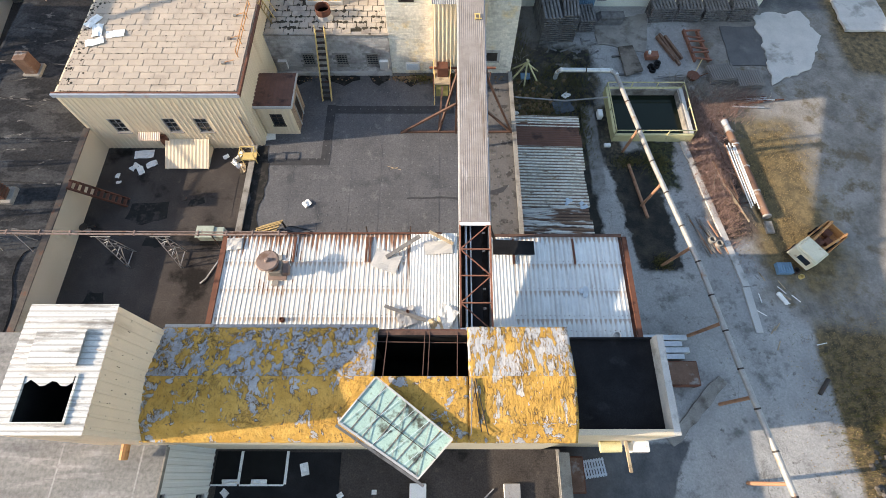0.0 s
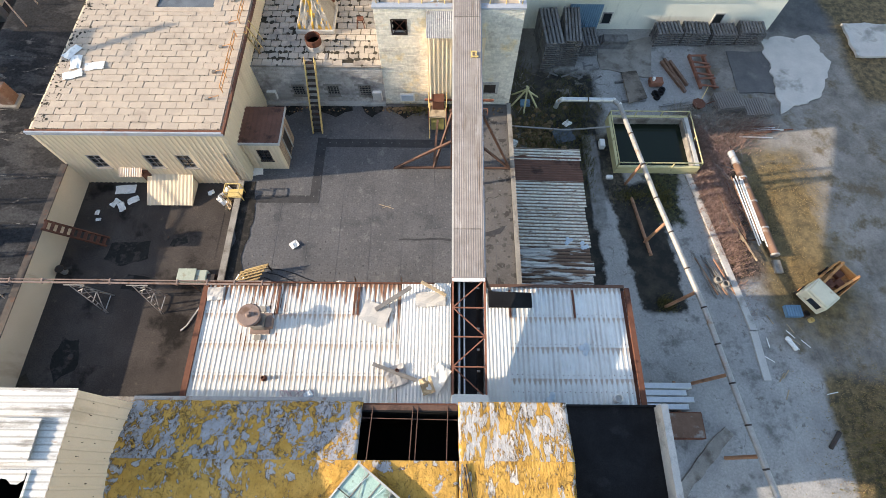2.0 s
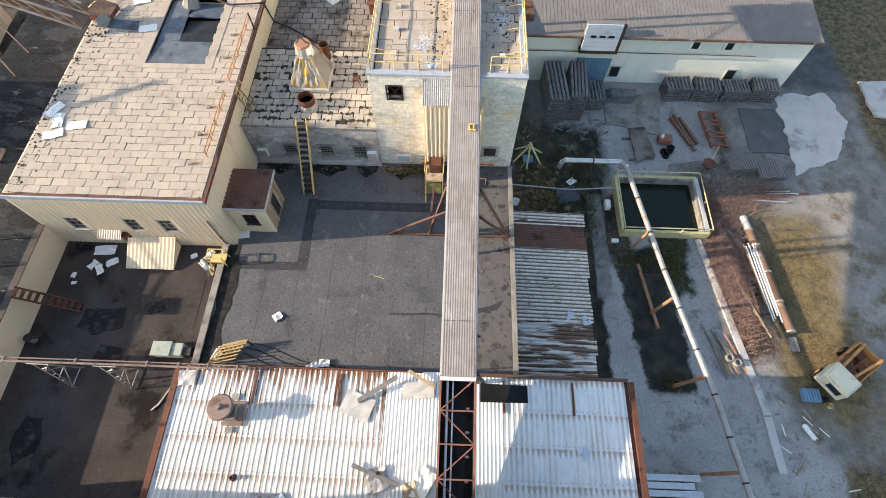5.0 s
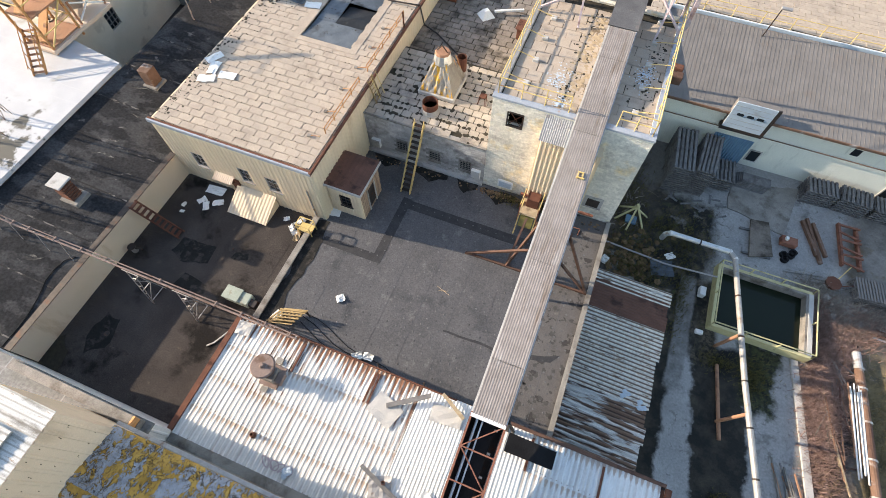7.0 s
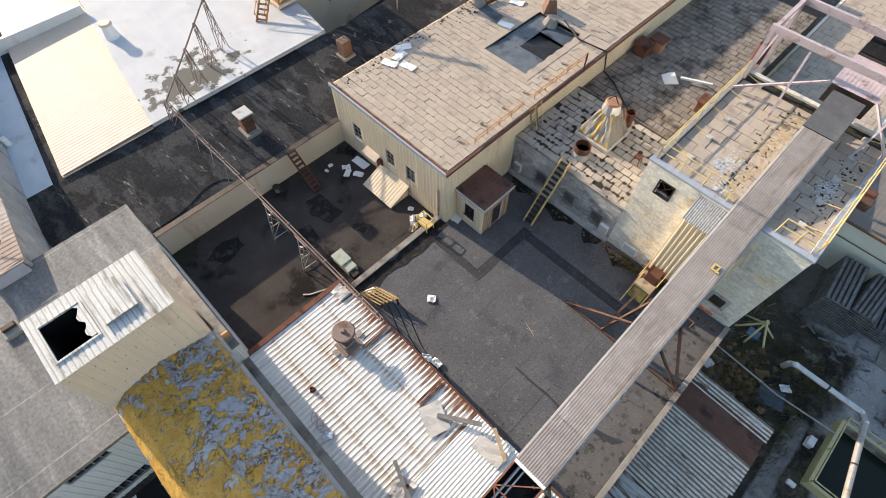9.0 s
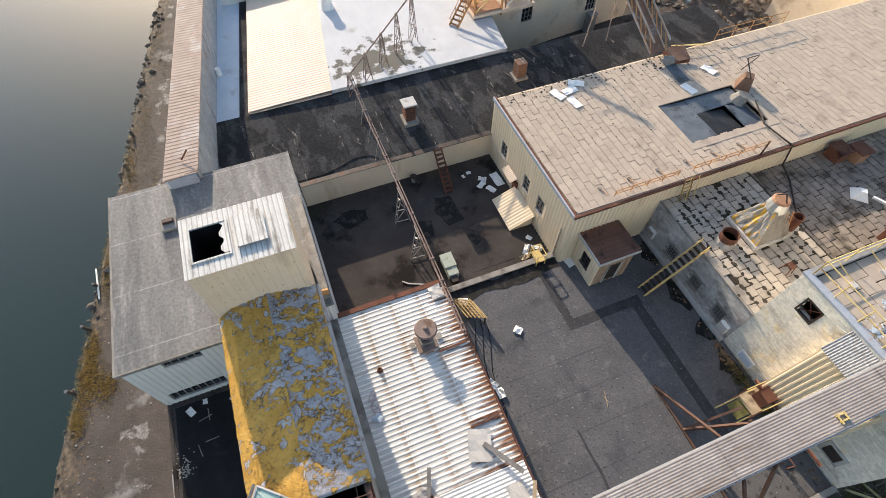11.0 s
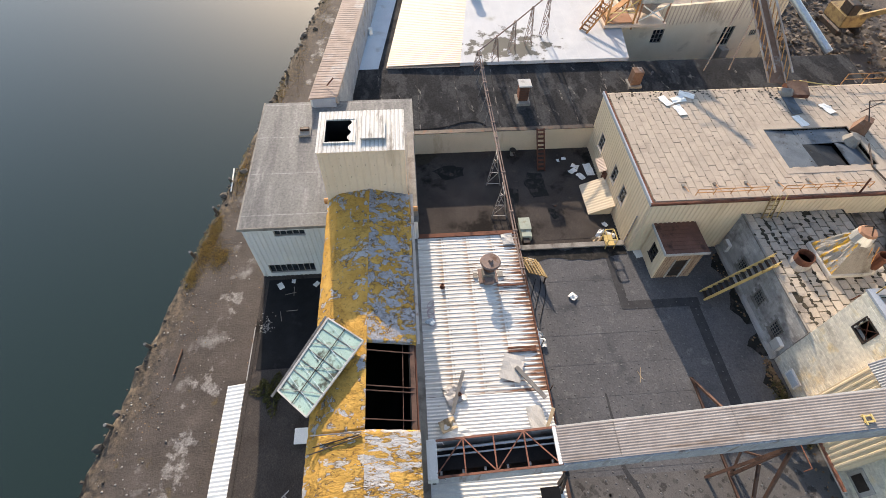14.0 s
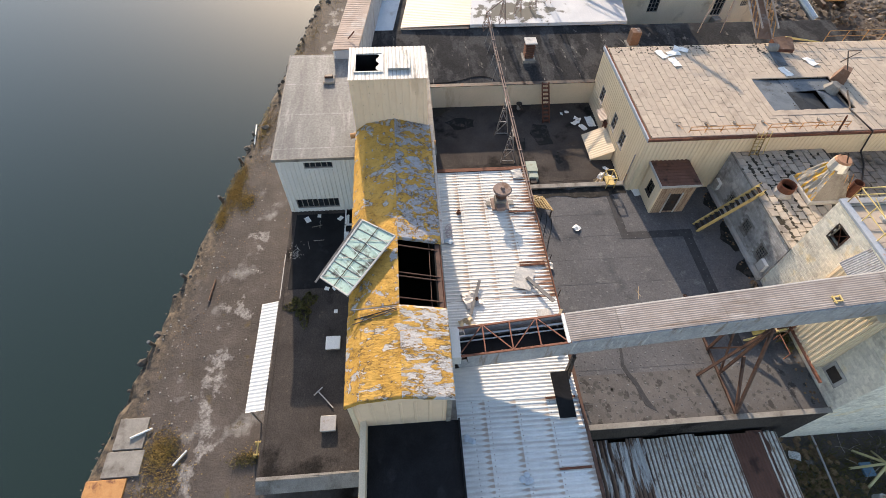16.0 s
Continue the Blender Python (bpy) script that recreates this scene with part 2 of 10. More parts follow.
    "beige": surf("beige", (0.7, 0.575, 0.4), (0.76, 0.63, 0.45), 0.8, 0.7, stain=(0.56, 0.43, 0.28), sscale=0.6, slo=0.6, shi=0.76, sstretch=(1, 1, 0.3), bump=0.06, rnd=0.03, grain=0.06),
    "beige_wall": surf("beige_wall", (0.6, 0.5, 0.36), (0.66, 0.55, 0.41), 0.6, 0.75, stain=(0.42, 0.3, 0.19), sscale=0.5, slo=0.6, shi=0.75, sstretch=(1, 1, 0.35), bump=0.15),
    "white_wall": surf("white_wall", (0.62, 0.62, 0.6), (0.69, 0.68, 0.66), 0.8, 0.6, stain=(0.5, 0.47, 0.42), sscale=0.7, slo=0.62, shi=0.78, sstretch=(1, 1, 0.3), bump=0.06),
    "cyan_wall": surf("cyan_wall", (0.74, 0.74, 0.65), (0.82, 0.81, 0.71), 0.6, 0.7, stain=(0.5, 0.36, 0.24), sscale=0.4, slo=0.64, shi=0.8, sstretch=(1, 1, 0.22), bump=0.12, stain2=(0.6, 0.6, 0.52), s2scale=1.2, s2lo=0.58, s2hi=0.72),
    "block_paint": surf("block_paint", (0.66, 0.63, 0.55), (0.75, 0.71, 0.61), 0.7, 0.85, stain=(0.42, 0.38, 0.32), sscale=0.9, slo=0.55, shi=0.72, bump=0.3, bscale=14, rnd=0.1, stain2=(0.78, 0.62, 0.33), s2scale=0.5, s2lo=0.56, s2hi=0.7, grain=0.2, gscale=6),
    "block_grey": surf("block_grey", (0.36, 0.345, 0.33), (0.45, 0.43, 0.41), 0.9, 0.9, stain=(0.2, 0.18, 0.17), sscale=0.9, slo=0.5, shi=0.66, bump=0.4, bscale=14, rnd=0.14, stain2=(0.56, 0.54, 0.51), s2scale=0.9, s2lo=0.5, s2hi=0.6),
    "mortar": surf("mortar", (0.22, 0.21, 0.2), (0.3, 0.29, 0.27), 3.0, 0.95, bump=0.3),
    "paver": surf("paver", (0.39, 0.325, 0.262), (0.46, 0.385, 0.31), 1.3, 0.95, stain=(0.27, 0.225, 0.185), sscale=0.7, slo=0.55, shi=0.75, bump=0.4, bscale=16, rnd=0.045, grain=0.14, spec=0.1),
    "paver_grey": surf("paver_grey", (0.35, 0.305, 0.255), (0.43, 0.38, 0.32), 1.3, 0.95, stain=(0.19, 0.17, 0.155), sscale=0.7, slo=0.52, shi=0.7, bump=0.3, bscale=16, rnd=0.11, grain=0.18, spec=0.1),
    "pale_green": surf("pale_green", (0.3, 0.34, 0.28), (0.4, 0.44, 0.37), 2.0, 0.65, stain=(0.24, 0.19, 0.13), sscale=1.6, slo=0.56, shi=0.68, bump=0.05, grain=0.12),
    "dark_weed": surf("dark_weed", (0.04, 0.04, 0.014), (0.08, 0.075, 0.026), 4.0, 0.95, bump=0, rnd=0.4),
    "moss": surf("moss", (0.03, 0.026, 0.02), (0.055, 0.048, 0.034), 4.0, 0.95, bump=0.8, bscale=20),
    "new_sheet": surf("new_sheet", (0.66, 0.66, 0.65), (0.74, 0.735, 0.71), 2.0, 0.45, 0.0, stain=(0.3, 0.2, 0.13), sscale=1.4, slo=0.68, shi=0.74, sstretch=(2.6, 0.5, 1), bump=0.04, rnd=0.03),
    "east_sheet": surf("east_sheet", (0.6, 0.63, 0.63), (0.7, 0.725, 0.72), 2.0, 0.5, 0.0, stain=(0.36, 0.3, 0.26), sscale=1.3, slo=0.66, shi=0.75, sstretch=(2.6, 0.4, 1), bump=0.06, rnd=0.04, stain2=(0.5, 0.52, 0.52), s2scale=1.8, s2lo=0.56, s2hi=0.7, lap=((0.4, 0.34, 0.29), 0.25, 0.0625, None), grain=0.14),
    "rust_valley": surf("rust_valley", (0.16, 0.1, 0.07), (0.23, 0.15, 0.105), 1.5, 0.85, stain=(0.6, 0.585, 0.55), sscale=0.9, slo=0.48, shi=0.55, sstretch=(0.45, 3.4, 1), bump=0.1, rnd=0.1, stain2=(0.07, 0.045, 0.032), s2scale=1.6, lines=(1, 0.25, 0.055, (0.07, 0.045, 0.035)), grain=0.3),
    "seam": surf("seam", (0.03, 0.031, 0.034), (0.055, 0.055, 0.059), 1.6, 0.85, bump=0.5, bscale=6, grain=0.3),
    "seam_dark": surf("seam_dark", (0.058, 0.055, 0.054), (0.08, 0.076, 0.074), 3.0, 0.85, bump=0.1, grain=0.2),
    "fastener": surf("fastener", (0.088, 0.088, 0.092), (0.12, 0.119, 0.122), 2.0, 0.75, bump=0, rnd=0.35),
    "cab_cream": surf("cab_cream", (0.56, 0.53, 0.4), (0.66, 0.62, 0.48), 1.5, 0.6, stain=(0.35, 0.25, 0.15), sscale=1.4, slo=0.6, shi=0.7, bump=0.05, grain=0.12),
    "damp_black": surf("damp_black", (0.01, 0.01, 0.0095), (0.02, 0.019, 0.018), 2.0, 0.9, stain=(0.045, 0.04, 0.036), sscale=2.5, slo=0.5, shi=0.62, bump=0.5, grain=0.4),
    "tar_scar": surf("tar_scar", (0.04, 0.039, 0.038), (0.075, 0.072, 0.068), 1.2, 0.95, stain=(0.2, 0.19, 0.17), sscale=2.6, slo=0.5, shi=0.62, bump=0.5, grain=0.4, spec=0.08),
    "tar_seam": surf("tar_seam", (0.025, 0.025, 0.026), (0.05, 0.048, 0.046), 0.9, stain=(0.19, 0.175, 0.16), sscale=1.6, slo=0.54, shi=0.62, rough=0.95, bump=0.4, grain=0.4, spec=0.08),
    "paver_dark": surf("paver_dark", (0.19, 0.16, 0.135), (0.28, 0.24, 0.2), 1.0, 0.95, stain=(0.08, 0.068, 0.055), sscale=0.6, slo=0.5, shi=0.64, bump=0.3, bscale=16, rnd=0.14, grain=0.22, spec=0.1),
    "cover_black": surf("cover_black", (0.012, 0.013, 0.015), (0.03, 0.032, 0.036), 1.0, 0.6, stain=(0.07, 0.075, 0.08), sscale=0.9, slo=0.6, shi=0.68, bump=0.2, grain=0.25),
    "slate_pale": surf("slate_pale", (0.08, 0.095, 0.112), (0.15, 0.168, 0.187), 1.0, 0.55, stain=(0.06, 0.065, 0.07), sscale=0.8, slo=0.55, shi=0.66, bump=0.1, grain=0.2),
    "slate_blue": surf("slate_blue", (0.06, 0.075, 0.095), (0.11, 0.13, 0.155), 1.0, 0.5, stain=(0.03, 0.035, 0.04), sscale=0.8, bump=0.1),
    "mauve_rust": surf("mauve_rust", (0.2, 0.145, 0.125), (0.27, 0.2, 0.17), 2.0, 0.8, stain=(0.14, 0.085, 0.06), sscale=1.8, bump=0.15),
    "heap_rubble": surf("heap_rubble", (0.09, 0.078, 0.065), (0.2, 0.175, 0.15), 2.0, 0.95, bump=0.4, rnd=0.45, stain=(0.16, 0.09, 0.05), sscale=0.7),
    "bank_rock": surf("bank_rock", (0.05, 0.043, 0.037), (0.13, 0.115, 0.1), 3.0, 0.95, bump=0.4, rnd=0.3),
    "pale_yellow": surf("pale_yellow", (0.46, 0.42, 0.22), (0.55, 0.5, 0.29), 2.0, 0.7, stain=(0.3, 0.24, 0.13), sscale=1.4, slo=0.58, shi=0.68, bump=0.05),
    "pipe_clad": surf("pipe_clad", (0.31, 0.3, 0.285), (0.41, 0.395, 0.375), 2.0, 0.45, 0.35, stain=(0.3, 0.2, 0.13), sscale=1.2, slo=0.55, shi=0.68, bump=0.05),
    "warehouse_roof": surf("warehouse_roof", (0.165, 0.153, 0.143), (0.21, 0.195, 0.182), 0.8, 0.85, stain=(0.19, 0.16, 0.14), sscale=0.4, slo=0.58, shi=0.72, bump=0.05, grain=0.08),
    "yellow_steel": surf("yellow_steel", (0.56, 0.41, 0.15), (0.66, 0.51, 0.23), 3.0, 0.6, stain=(0.3, 0.15, 0.06), sscale=2.2, slo=0.6, shi=0.66, bump=0.05),
    "orange_steel": surf("orange_steel", (0.42, 0.2, 0.075), (0.5, 0.27, 0.11), 3.0, 0.7, stain=(0.2, 0.09, 0.05), sscale=2.0, bump=0.05),
    "red_steel": surf("red_steel", (0.2, 0.085, 0.055), (0.27, 0.12, 0.08), 3.0, 0.75, stain=(0.12, 0.055, 0.04), sscale=2.0, bump=0.05),
    "pink_steel": surf("pink_steel", (0.43, 0.35, 0.365), (0.51, 0.425, 0.435), 2.0, 0.65, stain=(0.3, 0.2, 0.18), sscale=1.4, bump=0.05),
    "dark_steel": surf("dark_steel", (0.04, 0.035, 0.033), (0.075, 0.062, 0.055), 3.0, 0.6, 0.4, stain=(0.09, 0.045, 0.03), sscale=2.0, bump=0.08),
    "grey_steel": surf("grey_steel", (0.32, 0.31, 0.3), (0.42, 0.4, 0.38), 3.0, 0.5, 0.5, stain=(0.22, 0.13, 0.08), sscale=1.8, slo=0.6, shi=0.7, bump=0.06),
    "galvanised": surf("galvanised", (0.55, 0.57, 0.58), (0.68, 0.69, 0.69), 3.0, 0.35, 0.7, stain=(0.35, 0.28, 0.22), sscale=1.5, slo=0.64, shi=0.74, bump=0.04),
    "concrete": surf("concrete", (0.42, 0.41, 0.39), (0.52, 0.5, 0.47), 0.8, 0.9, stain=(0.27, 0.26, 0.24), sscale=0.5, bump=0.3, bscale=18),
    "wood": surf("wood", (0.33, 0.25, 0.16), (0.45, 0.36, 0.24), 3.0, 0.85, stain=(0.2, 0.15, 0.1), sscale=1.5, bump=0.2, rnd=0.12),
    "grey_wood": surf("grey_wood", (0.115, 0.113, 0.115), (0.21, 0.205, 0.2), 3.0, 0.9, stain=(0.1, 0.095, 0.09), sscale=1.5, bump=0.2, rnd=0.15),
    "white_board": surf("white_board", (0.72, 0.72, 0.7), (0.8, 0.79, 0.76), 2.0, 0.7, stain=(0.5, 0.47, 0.42), sscale=2.0, slo=0.62, shi=0.72, bump=0.1),
    "white_roof": surf("white_roof", (0.46, 0.47, 0.49), (0.56, 0.565, 0.57), 0.5, 0.85, stain=(0.36, 0.35, 0.32), sscale=0.35, slo=0.64, shi=0.74, bump=0.2, bscale=4, stain2=(0.46, 0.46, 0.45), s2scale=0.9, s2lo=0.6, s2hi=0.75, lines=(1, 1.1, 0.02, (0.56, 0.56, 0.56)), grain=0.1, spot=(-33.4, 17.0, 2.2, 3.9, (0.12, 0.115, 0.1))),
    "cream_sheet": surf("cream_sheet", (0.6, 0.47, 0.37), (0.66, 0.53, 0.42), 0.8, 0.6, stain=(0.55, 0.42, 0.3), sscale=0.5, slo=0.6, shi=0.75, bump=0.06),
    "tan_rust": surf("tan_rust", (0.3, 0.16, 0.095), (0.38, 0.21, 0.13), 1.0, 0.75, stain=(0.2, 0.11, 0.07), sscale=0.8, bump=0.1),
    "pale_blue": surf("pale_blue", (0.42, 0.5, 0.58), (0.52, 0.59, 0.65), 0.8, 0.55, stain=(0.3, 0.32, 0.34), sscale=0.6, slo=0.6, shi=0.75, bump=0.06),
    "blue_trim": surf("blue_trim", (0.29, 0.325, 0.38), (0.37, 0.4, 0.45), 2.0, 0.6, stain=(0.35, 0.22, 0.15), sscale=1.4, slo=0.6, shi=0.7, bump=0.05),
    # near-black: the darkness inside rooms, shafts and openings, put into the colour
    "interior_shade": surf("interior_shade", (0.006, 0.006, 0.006), (0.01, 0.01, 0.01), 2.0, 0.9, bump=0),
    "blue_paint": surf("blue_paint", (0.12, 0.22, 0.33), (0.16, 0.28, 0.4), 2.0, 0.5, bump=0.04),
    "plaster_tan": surf("plaster_tan", (0.7, 0.59, 0.44), (0.78, 0.67, 0.52), 0.5, 0.85, stain=(0.4, 0.3, 0.2), sscale=0.4, slo=0.56, shi=0.72, bump=0.15),
    "leaf": surf("leaf", (0.09, 0.085, 0.03), (0.15, 0.13, 0.045), 3.0, 0.9, bump=0, rnd=0.3),
    "dry": surf("dry", (0.24, 0.17, 0.075), (0.34, 0.25, 0.12), 3.0, 0.9, bump=0, rnd=0.35),
    "red_brush": surf("red_brush", (0.16, 0.098, 0.08), (0.4, 0.275, 0.23), 3.0, 0.9, bump=0, rnd=0.35),
    "rubble": surf("rubble", (0.2, 0.185, 0.17), (0.33, 0.31, 0.28), 3.0, 0.95, bump=0.3, rnd=0.25),
}


def foam(name, level, stretch, grey, crack=0.5, size=2.3):
    """Ochre sprayed foam, flaked off in ragged patches down to grey felt, with dark curled edges and cracks."""
    m = bpy.data.materials.new(name)
    m.use_nodes = True
    n, l = m.node_tree.nodes, m.node_tree.links
    b = n["Principled BSDF"]
    b.inputs["Roughness"].default_value, b.inputs["Specular IOR Level"].default_value = 0.9, 0.1
    geo = n.new("ShaderNodeNewGeometry")

    def nz(scale, st=(1, 1, 1), detail=6.0, off=0.0, dist=0.0):
        mp, t = n.new("ShaderNodeMapping"), n.new("ShaderNodeTexNoise")
        mp.inputs["Scale"].default_value, mp.inputs["Location"].default_value = st, (off, off * 0.6, off)
        t.inputs["Scale"].default_value, t.inputs["Detail"].default_value = scale, detail
        t.inputs["Roughness"].default_value, t.inputs["Distortion"].default_value = 0.66, dist
        l.new(geo.outputs["Position"], mp.inputs[0])
        l.new(mp.outputs[0], t.inputs["Vector"])
        return t.outputs[0]

    def ramp(src, lo, hi):
        r = n.new("ShaderNodeMapRange")
        r.inputs[1].default_value, r.inputs[2].default_value = lo, hi
        l.new(src, r.inputs[0])
        return r.outputs[0]

    def calc(op, p, q):
        x = n.new("ShaderNodeMath")
        x.operation = op
        for i, v in enumerate((p, q)):
            if isinstance(v, (int, float)):
                x.inputs[i].default_value = v
            else:
                l.new(v, x.inputs[i])
        return x.outputs[0]

    def mix(f, p, q):
        x = n.new("ShaderNodeMix")
        x.data_type = "RGBA"
        l.new(f, x.inputs[0])
        for sock, v in ((x.inputs[6], p), (x.inputs[7], q)):
            if isinstance(v, tuple):
                sock.default_value = (*v, 1)
            else:
                l.new(v, sock)
        return x.outputs[2]

    ochre = mix(ramp(nz(1.2), 0.35, 0.65), (0.46, 0.255, 0.055), (0.6, 0.36, 0.095))
    ochre = mix(ramp(nz(9.0, stretch, 6.0, 5.0), 0.54, 0.72), ochre, (0.27, 0.155, 0.05))
    felt = mix(ramp(nz(5.0, stretch, 6.0, 8.0), 0.35, 0.65), tuple(0.72 * c for c in grey), grey)
    felt = mix(ramp(nz(11.0, stretch, 5.0, 18.0), 0.56, 0.66), felt, (0.3, 0.2, 0.08))
    big = nz(0.55, (1, 1, 1), 3.0, 22.0)
    flake = calc("ADD", nz(size, stretch, 9.0, 2.0, 0.5), calc("MULTIPLY", calc("SUBTRACT", big, 0.5), 0.4))
    peeled = ramp(flake, level, level + 0.012)
    rim = calc("SUBTRACT", ramp(flake, level - 0.035, level - 0.008), ramp(flake, level + 0.004, level + 0.02))
    wrinkle = calc("ABSOLUTE", calc("SUBTRACT", nz(2.6, stretch, 7.0, 33.0, 0.8), 0.5), 0)
    lines = calc("MULTIPLY", ramp(wrinkle, 0.022, 0.006), calc("MULTIPLY", ramp(nz(0.9, (1, 1, 1), 4.0, 12.0), 0.42, 0.6), crack))
    col = mix(peeled, ochre, felt)
    col = mix(calc("MULTIPLY", rim, ramp(nz(1.7, (1, 1, 1), 3.0, 44.0), 0.4, 0.6)), col, (0.13, 0.085, 0.045))
    col = mix(lines, col, (0.11, 0.075, 0.045))
    l.new(col, b.inputs["Base Color"])
    h = calc("ADD", calc("SUBTRACT", nz(7.0, stretch, 7.0, 3.0), calc("MULTIPLY", peeled, 0.35)), calc("MULTIPLY", lines, -0.5))
    bp = n.new("ShaderNodeBump")
    bp.inputs["Strength"].default_value, bp.inputs["Distance"].default_value = 1.0, 0.06
    l.new(h, bp.inputs["Height"])
    l.new(bp.outputs[0], b.inputs["Normal"])
    return m


M["yellow_foam"] = foam("yellow_foam", 0.57, (1.0, 0.75, 1), (0.47, 0.46, 0.47))
M["foam_new"] = foam("foam_new", 0.565, (1.6, 0.55, 1), (0.56, 0.53, 0.5), 0.9, 3.0)
M["foam_grey"] = foam("foam_grey", 0.475, (1.7, 0.5, 1), (0.55, 0.53, 0.52), 1.0, 3.2)
M["foam_north"] = foam("foam_north", 0.475, (1.1, 0.8, 1), (0.39, 0.39, 0.42), 1.0, 2.9)


def glossy(name, col, rough, bump, bscale, spec=0.5):
    m = bpy.data.materials.new(name)
    m.use_nodes = True
    n, l = m.node_tree.nodes, m.node_tree.links
    b = n["Principled BSDF"]
    b.inputs["Base Color"].default_value = (*col, 1)
    b.inputs["Roughness"].default_value = rough
    b.inputs["Specular IOR Level"].default_value = spec
    geo, t, bp = n.new("ShaderNodeNewGeometry"), n.new("ShaderNodeTexNoise"), n.new("ShaderNodeBump")
    t.inputs["Scale"].default_value, t.inputs["Detail"].default_value = bscale, 5
    bp.inputs["Strength"].default_value, bp.inputs["Distance"].default_value = bump, 0.02
    l.new(geo.outputs["Position"], t.inputs["Vector"])
    l.new(t.outputs[0], bp.inputs["Height"])
    l.new(bp.outputs[0], b.inputs["Normal"])
    return m


M["river"] = glossy("river", (0.011, 0.021, 0.012), 0.06, 0.1, 1.1, 0.65)
M["pond"] = glossy("pond", (0.012, 0.018, 0.011), 0.08, 0.05, 2.0, 0.22)
M["pane"] = glossy("pane", (0.02, 0.025, 0.03), 0.08, 0.02, 1.0)
M["green_glass"] = surf("green_glass", (0.27, 0.4, 0.35), (0.38, 0.51, 0.45), 1.5, 0.3, stain=(0.06, 0.065, 0.045), sscale=1.3, slo=0.56, shi=0.66, bump=0.05, stain2=(0.16, 0.2, 0.155), s2scale=4.0, s2lo=0.56, s2hi=0.66, spec=0.5, grain=0.22)


# ---- mesh helpers ----
def part(name, bm, material, parent=None, label="", smooth=False):
    """Links a bmesh as one mesh object, under a thing or a part."""
    me = bpy.data.meshes.new(name)
    bm.to_mesh(me)
    bm.free()
    if smooth:
        me.polygons.foreach_set("use_smooth", [True] * len(me.polygons))
    me.materials.append(M[material])
    ob = new(name, me)
    adopt(ob, parent)
    return tagged(ob, label)


def adopt(ob, parent):
    if parent is not None:
        ob.parent = parent
        ob.matrix_parent_inverse = world_of(parent).inverted()


def world_of(ob):
    m = ob.matrix_basis.copy()
    if ob.parent:
        m = world_of(ob.parent) @ ob.matrix_parent_inverse @ m
    return m


def thing(name, at, label, category, group="", kind=""):
    e = new(name)
    e.location = at
    e.empty_display_size = 0.2
    return tagged(e, label, category, group, kind)


def box(bm, x0, x1, y0, y1, z0, z1, bevel=0.0):
    r = bmesh.ops.create_cube(bm, size=1)
    bmesh.ops.transform(bm, verts=r["verts"], matrix=Matrix.Translation(((x0 + x1) / 2, (y0 + y1) / 2, (z0 + z1) / 2))
                        @ Matrix.Diagonal((abs(x1 - x0), abs(y1 - y0), abs(z1 - z0), 1)))
    if bevel:
        es = {e for v in r["verts"] for e in v.link_edges}
        bmesh.ops.bevel(bm, geom=list(es), offset=bevel, segments=1, affect="EDGES")
    return bm


def boxed(*a, bevel=0.0):
    return box(bmesh.new(), *a, bevel=bevel)


def beam(bm, p, q, w, h=None):
    """A straight bar of width w and height h from p to q."""
    p, q = Vector(p), Vector(q)
    d = q - p
    r = bmesh.ops.create_cube(bm, size=1)
    bmesh.ops.transform(bm, verts=r["verts"], matrix=Matrix.Translation((p + q) / 2) @ d.to_track_quat("Z", "Y").to_matrix().to_4x4()
                        @ Matrix.Diagonal((w, h or w, d.length, 1)))
    return bm


def tube(bm, p, q, r, n=10, r2=None, caps=True):
    p, q = Vector(p), Vector(q)
    d = q - p
    k = bmesh.ops.create_cone(bm, cap_ends=caps, segments=n, radius1=r, radius2=r if r2 is None else r2, depth=d.length)
    bmesh.ops.transform(bm, verts=k["verts"], matrix=Matrix.Translation((p + q) / 2) @ d.to_track_quat("Z", "Y").to_matrix().to_4x4())
    return bm


def bars(pairs, w, h=None):
    bm = bmesh.new()
    for p, q in pairs:
        beam(bm, p, q, w, h)
    return bm


def tubes(pairs, r, n=6):
    bm = bmesh.new()
    for p, q in pairs:
        tube(bm, p, q, r, n)
    return bm


def wave_sheet(p, u, v, pitch, amp, seg=4, box_profile=False, sag=0.0):
    """A corrugated sheet: corner p, edges u (across the waves) and v (along them); relief along the normal."""
    bm = bmesh.new()
    p, u, v = Vector(p), Vector(u), Vector(v)
    nrm = u.cross(v).normalized()
    waves = max(1, round(u.length / pitch))
    cols = []
    shape = [(0, 0), (0.16, 1), (0.34, 1), (0.5, 0)] if box_profile else [(k / seg, math.sin(2 * math.pi * k / seg)) for k in range(seg)]
    for w in range(waves):
        for fr, hh in shape:
            cols.append(((w + fr) / waves, hh))
    cols.append((1.0, shape[0][1]))
    rows = 2 if not sag else 4
    grid = [[bm.verts.new(p + u * a + v * (j / (rows - 1)) + nrm * (hh * amp + sag * math.sin(math.pi * j / (rows - 1)) * math.sin(5 * a))) for a, hh in cols] for j in range(rows)]
    for j in range(rows - 1):
        for i in range(len(cols) - 1):
            bm.faces.new((grid[j][i], grid[j][i + 1], grid[j + 1][i + 1], grid[j + 1][i]))
    return bm


